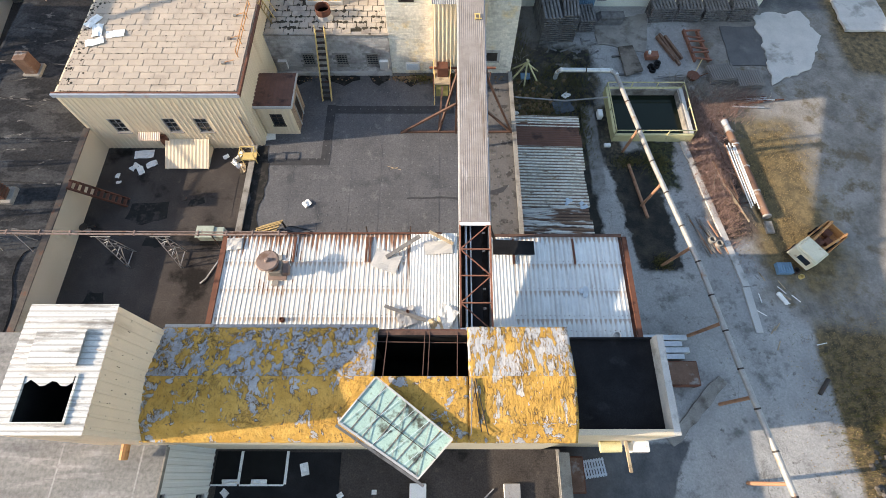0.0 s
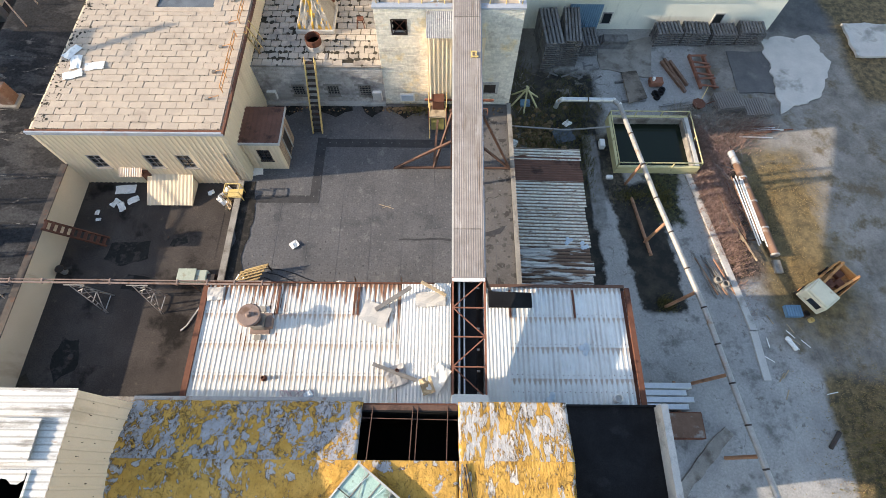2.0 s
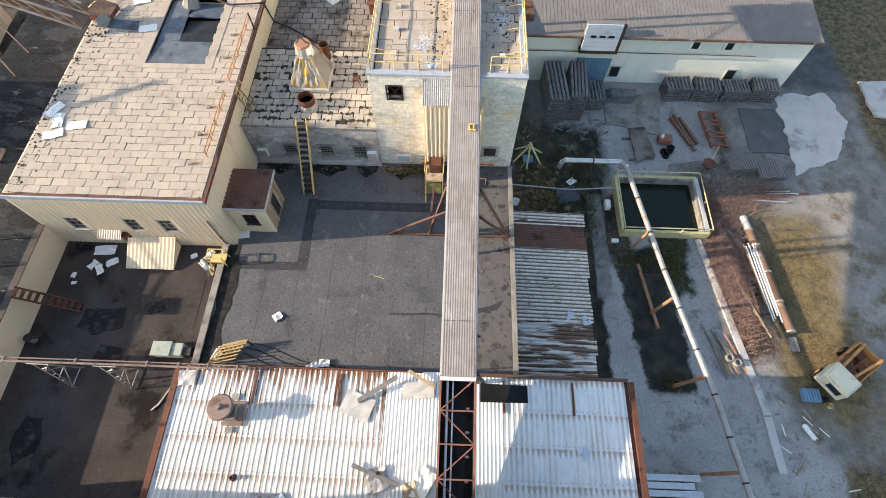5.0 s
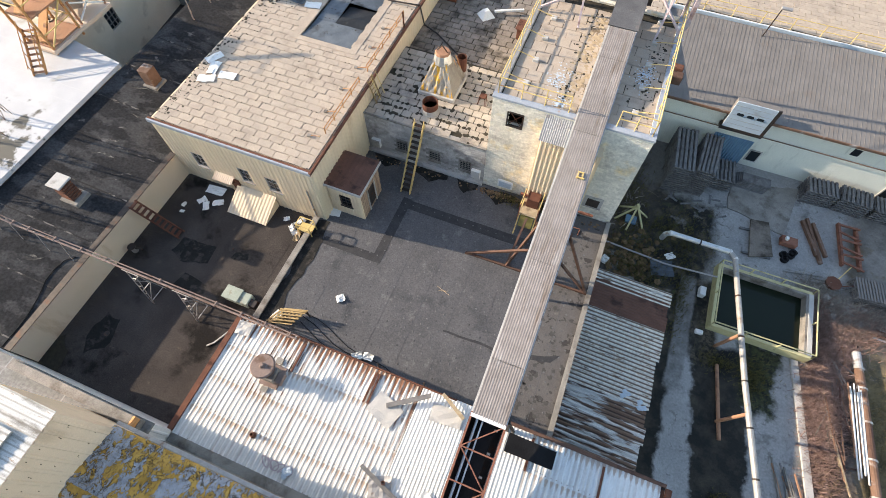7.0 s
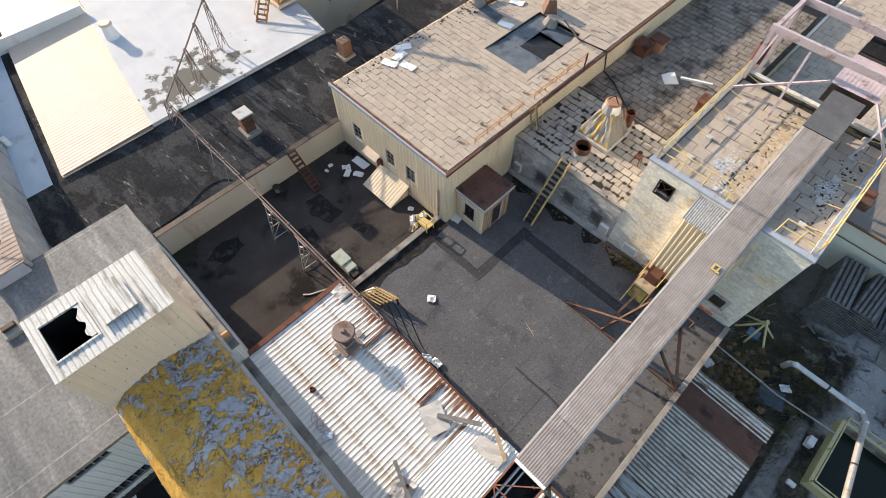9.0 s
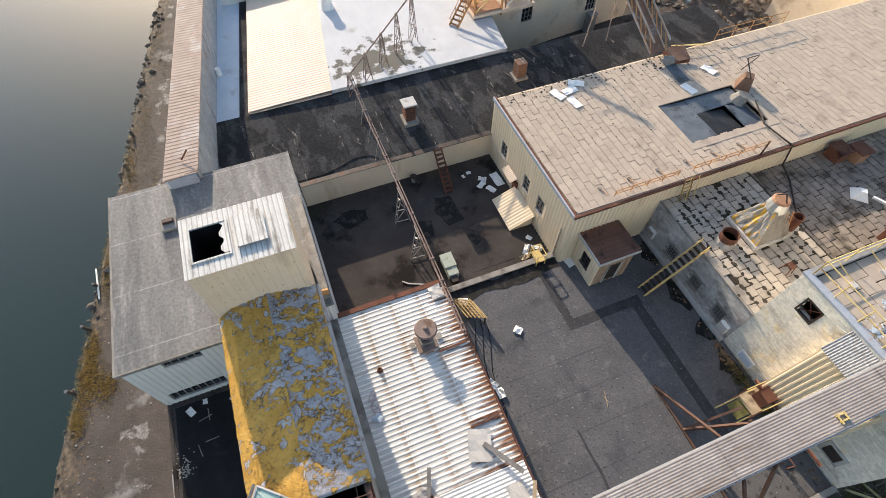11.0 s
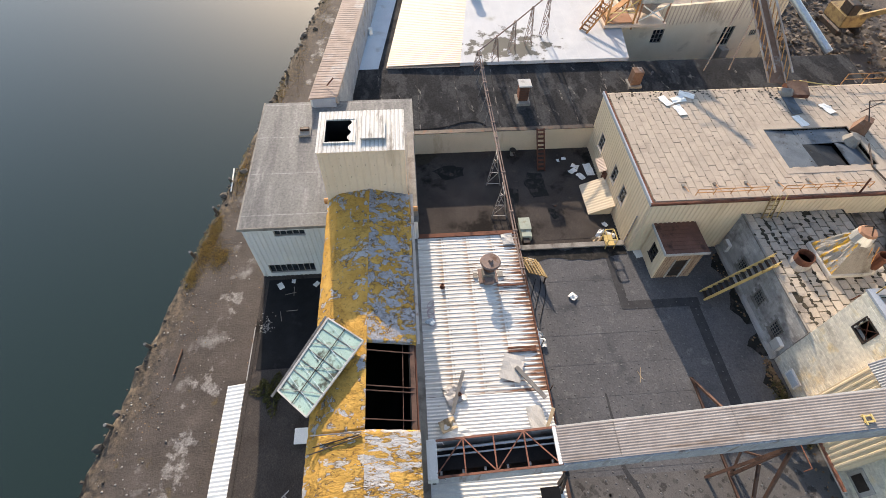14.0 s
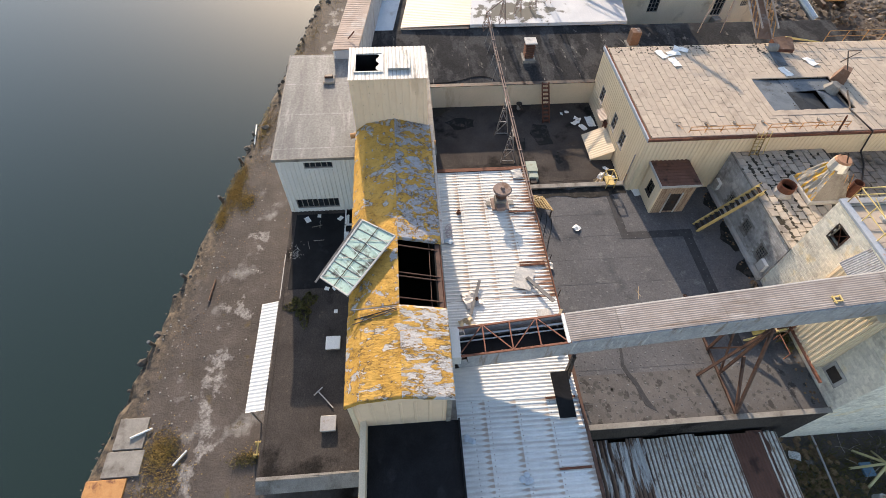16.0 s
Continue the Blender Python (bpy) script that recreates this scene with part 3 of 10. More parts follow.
def quad_slab(pts, thick):
    """A flat plate with the given upper corners (anticlockwise from above) and thickness downwards along its normal."""
    bm = bmesh.new()
    pts = [Vector(q) for q in pts]
    nrm = (pts[1] - pts[0]).cross(pts[2] - pts[0]).normalized()
    top = [bm.verts.new(q) for q in pts]
    low = [bm.verts.new(q - nrm * thick) for q in pts]
    bm.faces.new(top)
    bm.faces.new(low[::-1])
    k = len(pts)
    for i in range(k):
        bm.faces.new((top[i], low[i], low[(i + 1) % k], top[(i + 1) % k]))
    return bm


def rough_pad(pts, thick, amp, seed):
    """A thin poured slab with an uneven, broken outline."""
    out = []
    for p, q in zip(pts, pts[1:] + pts[:1]):
        p, q = Vector(p), Vector(q)
        k = max(2, int((q - p).length / 0.3))
        for i in range(k):
            c = p.lerp(q, i / k)
            out.append(c + Vector((amp * noise.noise((c.x * 0.9, c.y * 0.9, seed)) + 0.3 * amp * noise.noise((c.x * 3.1, c.y * 3.1, seed)), amp * noise.noise((c.x * 0.9, c.y * 0.9, seed + 7)) + 0.3 * amp * noise.noise((c.x * 3.1, c.y * 3.1, seed + 7)), 0)))
    return quad_slab(out, thick)


def piece_mesh(name, w, d, h, material, chamfer=0.012):
    """A slab centred on its base, with chamfered upper edges, to be shared by many pieces."""
    me = bpy.data.meshes.new(name)
    a, b, c = w / 2, d / 2, chamfer
    vs = [(-a, -b, 0), (a, -b, 0), (a, b, 0), (-a, b, 0), (-a, -b, h - c), (a, -b, h - c), (a, b, h - c), (-a, b, h - c),
          (-a + c, -b + c, h), (a - c, -b + c, h), (a - c, b - c, h), (-a + c, b - c, h)]
    fs = [(0, 1, 5, 4), (1, 2, 6, 5), (2, 3, 7, 6), (3, 0, 4, 7), (4, 5, 9, 8), (5, 6, 10, 9), (6, 7, 11, 10), (7, 4, 8, 11), (8, 9, 10, 11)]
    me.from_pydata(vs, [], fs)
    me.materials.append(M[material])
    return me


def piece(name, me, parent, m):
    ob = new(name, me)
    ob.matrix_basis = m
    adopt(ob, parent)
    return ob


GZ = -0.3            # east yard
DOCK = 1.1           # river terrace
ROOF = 5.0           # membrane roof
WATER = -0.9


def shore_y(x):
    return -11.7 - 0.18 * x


def ground_z(x, y):
    """Terrace by the river, yard to the east, a bank down into the river."""
    t = min(1, max(0, (x - 5) / 9))
    t = max(t, min(1, max(0, (y - 9) / 4))) if x > 2 else t
    z = DOCK + (GZ - DOCK) * (3 * t * t - 2 * t ** 3)
    s = y - shore_y(x)
    if s < 0:
        z = z + (-4.0 - z) * min(1, -s / 2.6) ** 0.8
    if y < -420:
        z = 6.0
    return z


# one sheet of ground that reaches the horizon
bm = bmesh.new()
gx = [-2500, -1200, -600, -300, -150, -90] + [-70 + 1.0 * i for i in range(111)] + [45, 52, 70, 100, 180, 400, 900, 2500]
gs = [-2500, -900, -480, -410, -200, -60, -20, -8, -4, -2.6, -2.0, -1.4, -0.9, -0.5, -0.2, 0.0, 0.4] + [1.0 + 0.9 * i for i in range(70)] + [66, 70, 80, 110, 200, 500, 1200, 2500]
rng = random.Random(3)
grid = []
for x in gx:
    col = []
    for s in gs:
        jag = 0.28 * noise.noise((x * 0.6, 0, 2.0)) + 0.15 * noise.noise((x * 1.7, 3.0, 0)) if -3 < s < 1 else 0
        y = (shore_y(max(-90, min(60, x))) if s > -400 else 0) + s + jag * 2.2
        z = ground_z(max(-90, min(60, x)), y) + (0.05 * noise.noise((x * 0.5, y * 0.5, 0)) if abs(x) < 60 and s > 0.5 else 0)
        if -3 < s < 0.1:
            z += 0.35 * noise.noise((x * 1.3, s * 2, 5.0)) - 0.1
        col.append(bm.verts.new((x, y, z)))
    grid.append(col)
for i in range(len(gx) - 1):
    for j in range(len(gs) - 1):
        bm.faces.new((grid[i][j], grid[i + 1][j], grid[i + 1][j + 1], grid[i][j + 1]))


def ground_material():
    """Asphalt and soil by the river, pale concrete, gravel and dry grass in the yard."""
    m = bpy.data.materials.new("ground")
    m.use_nodes = True
    n, l = m.node_tree.nodes, m.node_tree.links
    b = n["Principled BSDF"]
    b.inputs["Roughness"].default_value = 0.93
    geo = n.new("ShaderNodeNewGeometry")
    sp = n.new("ShaderNodeSeparateXYZ")
    l.new(geo.outputs["Position"], sp.inputs[0])

    def nz(scale, detail=7.0, off=0.0):
        mp, t = n.new("ShaderNodeMapping"), n.new("ShaderNodeTexNoise")
        mp.inputs["Location"].default_value = (off, off, off)
        t.inputs["Scale"].default_value, t.inputs["Detail"].default_value, t.inputs["Roughness"].default_value = scale, detail, 0.65
        l.new(geo.outputs["Position"], mp.inputs[0])
        l.new(mp.outputs[0], t.inputs["Vector"])
        return t.outputs[0]

    def math_(op, a, c):
        x = n.new("ShaderNodeMath")
        x.operation = op
        for i, v in enumerate((a, c)):
            if isinstance(v, (int, float)):
                x.inputs[i].default_value = v
            else:
                l.new(v, x.inputs[i])
        return x.outputs[0]

    def ramp(src, lo, hi):
        r = n.new("ShaderNodeMapRange")
        r.inputs[1].default_value, r.inputs[2].default_value = lo, hi
        l.new(src, r.inputs[0])
        return r.outputs[0]

    def mix(f, a, c):
        x = n.new("ShaderNodeMix")
        x.data_type = "RGBA"
        l.new(f, x.inputs[0])
        for sock, v in ((x.inputs[6], a), (x.inputs[7], c)):
            if isinstance(v, tuple):
                sock.default_value = (*v, 1)
            else:
                l.new(v, sock)
        return x.outputs[2]

    X, Y = sp.outputs[0], sp.outputs[1]
    wob = math_("MULTIPLY", math_("SUBTRACT", nz(0.25), 0.5), 9.0)
    wob2 = math_("MULTIPLY", math_("SUBTRACT", nz(0.5, 7.0, 20.0), 0.5), 5.0)
    asphalt = mix(ramp(nz(0.5), 0.35, 0.7), (0.056, 0.045, 0.038), (0.1, 0.082, 0.071))
    asphalt = mix(ramp(nz(0.35, 8.0, 9.0), 0.58, 0.7), asphalt, (0.24, 0.225, 0.21))
    asphalt = mix(ramp(nz(1.1, 8.0, 4.0), 0.62, 0.7), asphalt, (0.1, 0.075, 0.035))
    conc = mix(ramp(nz(0.4, 7.0, 2.0), 0.3, 0.7), (0.25, 0.245, 0.236), (0.36, 0.352, 0.338))
    conc = mix(ramp(nz(0.5, 8.0, 13.0), 0.55, 0.66), conc, (0.15, 0.146, 0.138))
    conc = mix(ramp(nz(1.9, 9.0, 19.0), 0.6, 0.68), conc, (0.16, 0.15, 0.14))
    crack, warp, add = n.new("ShaderNodeTexVoronoi"), n.new("ShaderNodeTexNoise"), n.new("ShaderNodeVectorMath")
    crack.feature, add.operation = "DISTANCE_TO_EDGE", "MULTIPLY_ADD"
    crack.inputs["Scale"].default_value, warp.inputs["Scale"].default_value, warp.inputs["Detail"].default_value = 0.13, 0.9, 6.0
    add.inputs[1].default_value = (1.6, 1.6, 1.6)
    l.new(geo.outputs["Position"], warp.inputs["Vector"])
    l.new(warp.outputs["Color"], add.inputs[0])
    l.new(geo.outputs["Position"], add.inputs[2])
    l.new(add.outputs[0], crack.inputs["Vector"])
    conc = mix(math_("MULTIPLY", ramp(crack.outputs["Distance"], 0.005, 0.001), ramp(nz(0.3, 5.0, 17.0), 0.48, 0.6)), conc, (0.17, 0.16, 0.145))
    gravel = mix(ramp(nz(0.7, 9.0, 5.0), 0.35, 0.68), (0.12, 0.108, 0.095), (0.25, 0.232, 0.208))
    gravel = mix(ramp(nz(0.22, 8.0, 8.0), 0.52, 0.66), gravel, (0.25, 0.238, 0.22))
    gravel = mix(ramp(nz(0.5, 9.0, 15.0), 0.55, 0.66), gravel, (0.12, 0.095, 0.06))
    grass = mix(ramp(nz(1.6, 9.0, 6.0), 0.35, 0.65), (0.075, 0.058, 0.028), (0.2, 0.145, 0.068))
    mud = mix(ramp(nz(0.8, 7.0, 12.0), 0.45, 0.7), (0.01, 0.01, 0.009), (0.05, 0.043, 0.03))
    # yard: concrete west of a line, gravel beyond it, dry grass strips and the far south-east
    yard = mix(ramp(math_("SUBTRACT", math_("ADD", X, math_("MULTIPLY", wob, 0.4)), math_("MULTIPLY", ramp(Y, 14.0, 10.5), 3.0)), 21.2, 22.0), conc, gravel)
    strip = math_("MULTIPLY", ramp(math_("ADD", math_("ABSOLUTE", math_("SUBTRACT", X, 24.9), 0), wob2), 3.9, 1.8),
                  ramp(math_("ADD", math_("ABSOLUTE", math_("SUBTRACT", Y, 21.5), 0), wob2), 8.5, 6.0))
    yard = mix(strip, yard, grass)
    brown = mix(ramp(nz(2.4, 9.0, 26.0), 0.38, 0.64), (0.05, 0.04, 0.02), (0.19, 0.135, 0.065))
    south = math_("MULTIPLY", ramp(math_("ADD", math_("ADD", X, math_("MULTIPLY", wob, 0.14)), math_("MULTIPLY", wob2, 0.12)), 23.7, 24.05),
                  ramp(math_("ADD", Y, math_("MULTIPLY", wob, 0.35)), 12.4, 11.0))
    yard = mix(south, yard, brown)
    scrub = math_("MULTIPLY", ramp(math_("ADD", math_("ABSOLUTE", math_("SUBTRACT", X, 20.6), 0), math_("MULTIPLY", wob2, 0.35)), 1.7, 1.1),
                  ramp(math_("ADD", math_("ABSOLUTE", math_("SUBTRACT", Y, 25.0), 0), math_("MULTIPLY", wob2, 0.6)), 7.4, 6.4))
    yard = mix(scrub, yard, mix(ramp(nz(4.5, 9.0, 29.0), 0.38, 0.62), (0.025, 0.019, 0.016), (0.14, 0.095, 0.07)))
    # wet muddy ditches between the sheds and the tank
    ditch = math_("MULTIPLY", ramp(math_("ADD", math_("ABSOLUTE", math_("SUBTRACT", math_("ADD", X, math_("MULTIPLY", Y, 0.12)), 16.6), 0), math_("MULTIPLY", wob2, 0.45)), 1.75, 1.45),
                  ramp(math_("ADD", math_("ABSOLUTE", math_("SUBTRACT", Y, 20.8), 0), math_("MULTIPLY", wob2, 0.5)), 5.4, 4.9))
    yard = mix(ditch, yard, mud)
    algae = math_("MULTIPLY", ramp(math_("ADD", math_("ABSOLUTE", math_("SUBTRACT", X, 16.2), 0), math_("MULTIPLY", wob2, 0.6)), 1.3, 0.9),
                  ramp(math_("ADD", math_("ABSOLUTE", math_("SUBTRACT", Y, 24.6), 0), math_("MULTIPLY", wob2, 0.8)), 2.4, 1.9))
    yard = mix(algae, yard, mix(ramp(nz(3.0, 9.0, 90.0), 0.4, 0.62), (0.008, 0.009, 0.006), (0.05, 0.055, 0.018)))
    litter = math_("MULTIPLY", ramp(math_("ADD", math_("ABSOLUTE", math_("SUBTRACT", X, 12.6), 0), math_("MULTIPLY", wob2, 0.3)), 1.0, 0.6),
                   ramp(math_("ADD", math_("ABSOLUTE", math_("SUBTRACT", Y, 27.6), 0), math_("MULTIPLY", wob2, 0.8)), 3.6, 2.9))
    yard = mix(litter, yard, mix(ramp(nz(5.0, 9.0, 95.0), 0.42, 0.64), (0.02, 0.018, 0.013), (0.12, 0.098, 0.068)))
    ditch2 = math_("MULTIPLY", ramp(math_("ADD", math_("ABSOLUTE", math_("SUBTRACT", X, 10.2), 0), math_("MULTIPLY", wob2, 0.3)), 0.75, 0.5),
                   ramp(math_("ADD", math_("ABSOLUTE", math_("SUBTRACT", Y, 22.0), 0), wob2), 7.5, 7.0))
    yard = mix(ditch2, yard, mud)
    corner = math_("MULTIPLY", ramp(math_("ADD", math_("ABSOLUTE", math_("SUBTRACT", X, 7.6), 0), math_("MULTIPLY", wob2, 0.6)), 5.2, 4.3),
                   ramp(math_("ADD", math_("ABSOLUTE", math_("SUBTRACT", Y, 31.5), 0), wob2), 6.8, 5.4))
    soil = mix(ramp(nz(0.9, 8.0, 61.0), 0.5, 0.62), mud, (0.1, 0.082, 0.056))
    soil = mix(ramp(nz(1.3, 8.0, 71.0), 0.57, 0.66), soil, (0.05, 0.058, 0.018))
    soil = mix(ramp(nz(0.7, 8.0, 81.0), 0.6, 0.66), soil, (0.16, 0.15, 0.135))
    yard = mix(corner, yard, soil)
    channel = math_("MULTIPLY", ramp(math_("ADD", math_("ABSOLUTE", math_("SUBTRACT", X, 11.05), 0), math_("MULTIPLY", wob2, 0.14)), 0.62, 0.45),
                    ramp(math_("ADD", math_("ABSOLUTE", math_("SUBTRACT", Y, 26.5), 0), wob2), 4.6, 4.0))
    yard = mix(channel, yard, mix(ramp(nz(1.4, 8.0, 99.0), 0.4, 0.66), (0.22, 0.215, 0.205), (0.12, 0.115, 0.105)))
    road = mix(ramp(nz(0.6, 8.0, 36.0), 0.35, 0.68), (0.055, 0.056, 0.06), (0.115, 0.115, 0.118))
    yard = mix(math_("MULTIPLY", ramp(math_("ADD", Y, math_("MULTIPLY", wob, 0.5)), 40.8, 42.2), ramp(X, 28.0, 29.0)), yard, road)
    yard = mix(math_("MULTIPLY", ramp(math_("ADD", Y, math_("MULTIPLY", wob, 0.6)), 33.0, 35.0), ramp(math_("ADD", X, math_("MULTIPLY", wob, 0.25)), 34.0, 35.0)), yard, brown)
    patch = math_("MULTIPLY", ramp(math_("ADD", math_("SUBTRACT", X, math_("MULTIPLY", Y, 0.55)), math_("MULTIPLY", wob2, 0.2)), 11.9, 11.7),
                  ramp(math_("ADD", Y, math_("MULTIPLY", wob2, 0.25)), 4.5, 4.3))
    yard = mix(patch, yard, road)
    far = mix(ramp(nz(0.05, 6.0, 1.0), 0.4, 0.6), (0.07, 0.075, 0.04), (0.16, 0.13, 0.08))
    yard = mix(ramp(math_("ADD", X, wob), 60, 70), yard, far)
    col = mix(ramp(math_("ADD", X, math_("MULTIPLY", wob, 0.4)), 5.0, 9.0), asphalt, yard)
    pale = nz(0.5, 9.0, 50.0)
    worn = math_("SUBTRACT", pale, math_("MULTIPLY", math_("ABSOLUTE", math_("ADD", math_("ADD", Y, math_("MULTIPLY", X, 0.12)), 6.3), 0), 0.07))
    col = mix(math_("MULTIPLY", ramp(worn, 0.53, 0.58), ramp(math_("ADD", X, 0.0), 8.0, 4.0)), col, mix(ramp(nz(6.0, 8.0, 3.0), 0.35, 0.65), (0.12, 0.105, 0.095), (0.33, 0.31, 0.29)))
    # earth and rubble on the bank
    bank = ramp(math_("ADD", math_("ADD", Y, math_("MULTIPLY", X, 0.18)), math_("MULTIPLY", wob2, 0.3)), -9.9, -11.2)
    col = mix(bank, col, mix(ramp(nz(2.2, 9.0, 3.0), 0.4, 0.62), (0.03, 0.025, 0.021), (0.16, 0.12, 0.08)))
    tone = n.new("ShaderNodeMapRange")
    tone.inputs[1].default_value, tone.inputs[2].default_value = 0.3, 0.7
    tone.inputs[3].default_value, tone.inputs[4].default_value = 0.8, 1.2
    l.new(nz(8.0, 10.0, 40.0), tone.inputs[0])
    hs = n.new("ShaderNodeHueSaturation")
    l.new(tone.outputs[0], hs.inputs["Value"])
    l.new(col, hs.inputs["Color"])
    col = hs.outputs[0]
    l.new(col, b.inputs["Base Color"])
    bp = n.new("ShaderNodeBump")
    bp.inputs["Strength"].default_value, bp.inputs["Distance"].default_value = 0.7, 0.06
    l.new(nz(7.0, 6.0, 2.0), bp.inputs["Height"])
    l.new(bp.outputs[0], b.inputs["Normal"])
    return m


M["ground"] = ground_material()
tagged(part("ground", bm, "ground"), "worn asphalt, pale concrete, gravel and dry grass ground", "ground", kind="structure")
bm = bmesh.new()
vs = [bm.verts.new(q) for q in ((-2500, 9, WATER), (-2500, -600, WATER), (2500, -600, WATER), (2500, -13.5 - 9, WATER), (60, -13.5 - 9, WATER), (-60, -2.0, WATER), (-90, 3.4, WATER))]
bm.faces.new(vs)
tagged(part("river_water", bm, "river"), "calm dark green river water", "water", kind="structure")


# ---- walls with real openings, and buildings ----
def wall_y(bm, x0, x1, y0, y1, z0, z1, holes=()):
    """A wall along x, from y0 to y1 thick, with openings (x0, x1, z0, z1)."""
    xs = sorted({x0, x1, *[v for h in holes for v in h[:2]]})
    for a, b in zip(xs, xs[1:]):
        mid = (a + b) / 2
        cuts = sorted([(h[2], h[3]) for h in holes if h[0] < mid < h[1]])
        z = z0
        for lo, hi in cuts:
            box(bm, a, b, y0, y1, z, lo)
            z = hi
        box(bm, a, b, y0, y1, z, z1)
    bmesh.ops.remove_doubles(bm, verts=bm.verts, dist=0.0005)
    return bm


def turn_xy(bm):
    """Swaps x and y, so that a wall along x becomes one along y."""
    for v in bm.verts:
        v.co.x, v.co.y = v.co.y, v.co.x
    bmesh.ops.reverse_faces(bm, faces=bm.faces)
    return bm


def ribs_south(x0, x1, y, z0, z1, pitch=0.3, skip=()):
    """Vertical ribs of metal siding on a face that looks south."""
    bm = bmesh.new()
    k = int((x1 - x0) / pitch)
    for i in range(k + 1):
        x = x0 + (i + 0.5) * (x1 - x0) / (k + 1)
        segs = [(z0, z1)]
        for h in skip:
            if h[0] - 0.08 < x < h[1] + 0.08:
                segs = [q for s in segs for q in ((s[0], min(s[1], h[2] - 0.08)), (max(s[0], h[3] + 0.08), s[1])) if q[1] - q[0] > 0.05]
        for a, b in segs:
            v = [bm.verts.new(q) for q in ((x - 0.07, y, a), (x - 0.035, y - 0.035, a), (x + 0.035, y - 0.035, a), (x + 0.07, y, a),
                                           (x - 0.07, y, b), (x - 0.035, y - 0.035, b), (x + 0.035, y - 0.035, b), (x + 0.07, y, b))]
            for f in ((0, 1, 5, 4), (1, 2, 6, 5), (2, 3, 7, 6), (4, 5, 6, 7), (3, 2, 1, 0)):
                bm.faces.new([v[i] for i in f])
    return bm


def ribs_east(y0, y1, x, z0, z1, pitch=0.3, skip=()):
    bm = ribs_south(y0, y1, -x, z0, z1, pitch, skip)
    for v in bm.verts:
        v.co.x, v.co.y = -v.co.y, v.co.x
    return bm


def window_y(parent, x0, x1, z0, z1, y, bars_x=2, bars_z=3, frame_mat="white_board", sill=True, pane="pane"):
    """A glazed window in a wall that faces south at y."""
    w = 0.06
    fr = wall_y(bmesh.new(), x0, x1, y - 0.03, y + 0.06, z0, z1, [(x0 + w, x1 - w, z0 + w, z1 - w)])
    win = part("window", fr, frame_mat, parent, "small paned window with a pale frame")
    for i in range(1, bars_x):
        x = x0 + (x1 - x0) * i / bars_x
        part("glazing_bar", boxed(x - 0.015, x + 0.015, y + 0.0, y + 0.045, z0 + w, z1 - w), frame_mat, win)
    for i in range(1, bars_z):
        z = z0 + (z1 - z0) * i / bars_z
        part("glazing_bar", boxed(x0 + w, x1 - w, y + 0.004, y + 0.041, z - 0.014, z + 0.014), frame_mat, win)
    part("pane", boxed(x0 + w, x1 - w, y + 0.05, y + 0.058, z0 + w, z1 - w), pane, win)
    if sill:
        part("sill", boxed(x0 - 0.06, x1 + 0.06, y - 0.09, y - 0.031, z0 - 0.07, z0 - 0.002), frame_mat, win)
    return win


def block_building(name, x0, x1, y0, y1, z0, z1, wall_mat, roof_mat, label, category="building", roof_t=0.12):
    """Four walls and a roof slab that butts into them."""
    b = thing(name, ((x0 + x1) / 2, (y0 + y1) / 2, z0), label, category)
    t = 0.25
    part("wall", boxed(x0, x1, y0, y0 + t, z0, z1), wall_mat, b)
    part("wall", boxed(x0, x1, y1 - t, y1, z0, z1), wall_mat, b)
    part("wall", boxed(x0, x0 + t, y0 + t, y1 - t, z0, z1), wall_mat, b)
    part("wall", boxed(x1 - t, x1, y0 + t, y1 - t, z0, z1), wall_mat, b)
    part("roof", boxed(x0 + t, x1 - t, y0 + t, y1 - t, z1 - roof_t, z1 - 0.004), roof_mat, b)
    return b


# membrane-roofed hall
hall = thing("membrane_hall", (-4.7, 22, GZ), "low hall with a patched grey membrane roof", "building")
part("roof", boxed(-13.3, 3.75, 14.75, 28.95, ROOF - 0.3, ROOF), "membrane", hall)
# dark roof material on this wall: shadow below the capping put into colour
part("wall", boxed(3.75, 3.95, 14.75, 28.95, GZ - 0.2, ROOF + 0.08), "gravel_roof", hall)
part("curb", boxed(3.72, 4.0, 14.75, 28.95, ROOF + 0.081, ROOF + 0.16), "stained_concrete", hall, "pale stained parapet capping")
part("curb", boxed(-13.6, -13.3, 8.6, 22.5, ROOF - 0.6, ROOF + 0.16), "stained_concrete", hall, "raised roof kerb with metal flashing")
part("flashing", boxed(-13.64, -13.26, 8.62, 22.48, ROOF + 0.162, ROOF + 0.19), "stained_concrete", hall)
part("old_felt", boxed(1.0, 3.71, 14.78, 28.92, ROOF + 0.0005, ROOF + 0.005), "membrane_old", hall, "older stained felt")
for k in range(9):
    x = -12.6 + 1.9 * k
    part("membrane_seam", boxed(x - 0.015, x + 0.015, 14.8, 28.9, ROOF + 0.001, ROOF + 0.007), "seam_thin", hall)
for y, xa, xb in ((16.7, -13.2, -6.9), (19.0, -6.9, 0.7), (22.6, -9.0, -1.2), (24.1, -3.1, 3.6), (18.2, 0.7, 3.6)):
    part("membrane_seam", boxed(xa, xb, y - 0.012, y + 0.012, ROOF + 0.002, ROOF + 0.008), "seam_thin", hall)
part("patch_strip", boxed(-9.0, -8.4, 20.96, 26.0, ROOF + 0.003, ROOF + 0.012), "seam", hall, "dark felt repair strip")
part("patch_strip", boxed(-8.4, -0.2, 25.25, 25.9, ROOF + 0.003, ROOF + 0.012), "seam", hall, "dark felt repair strip")
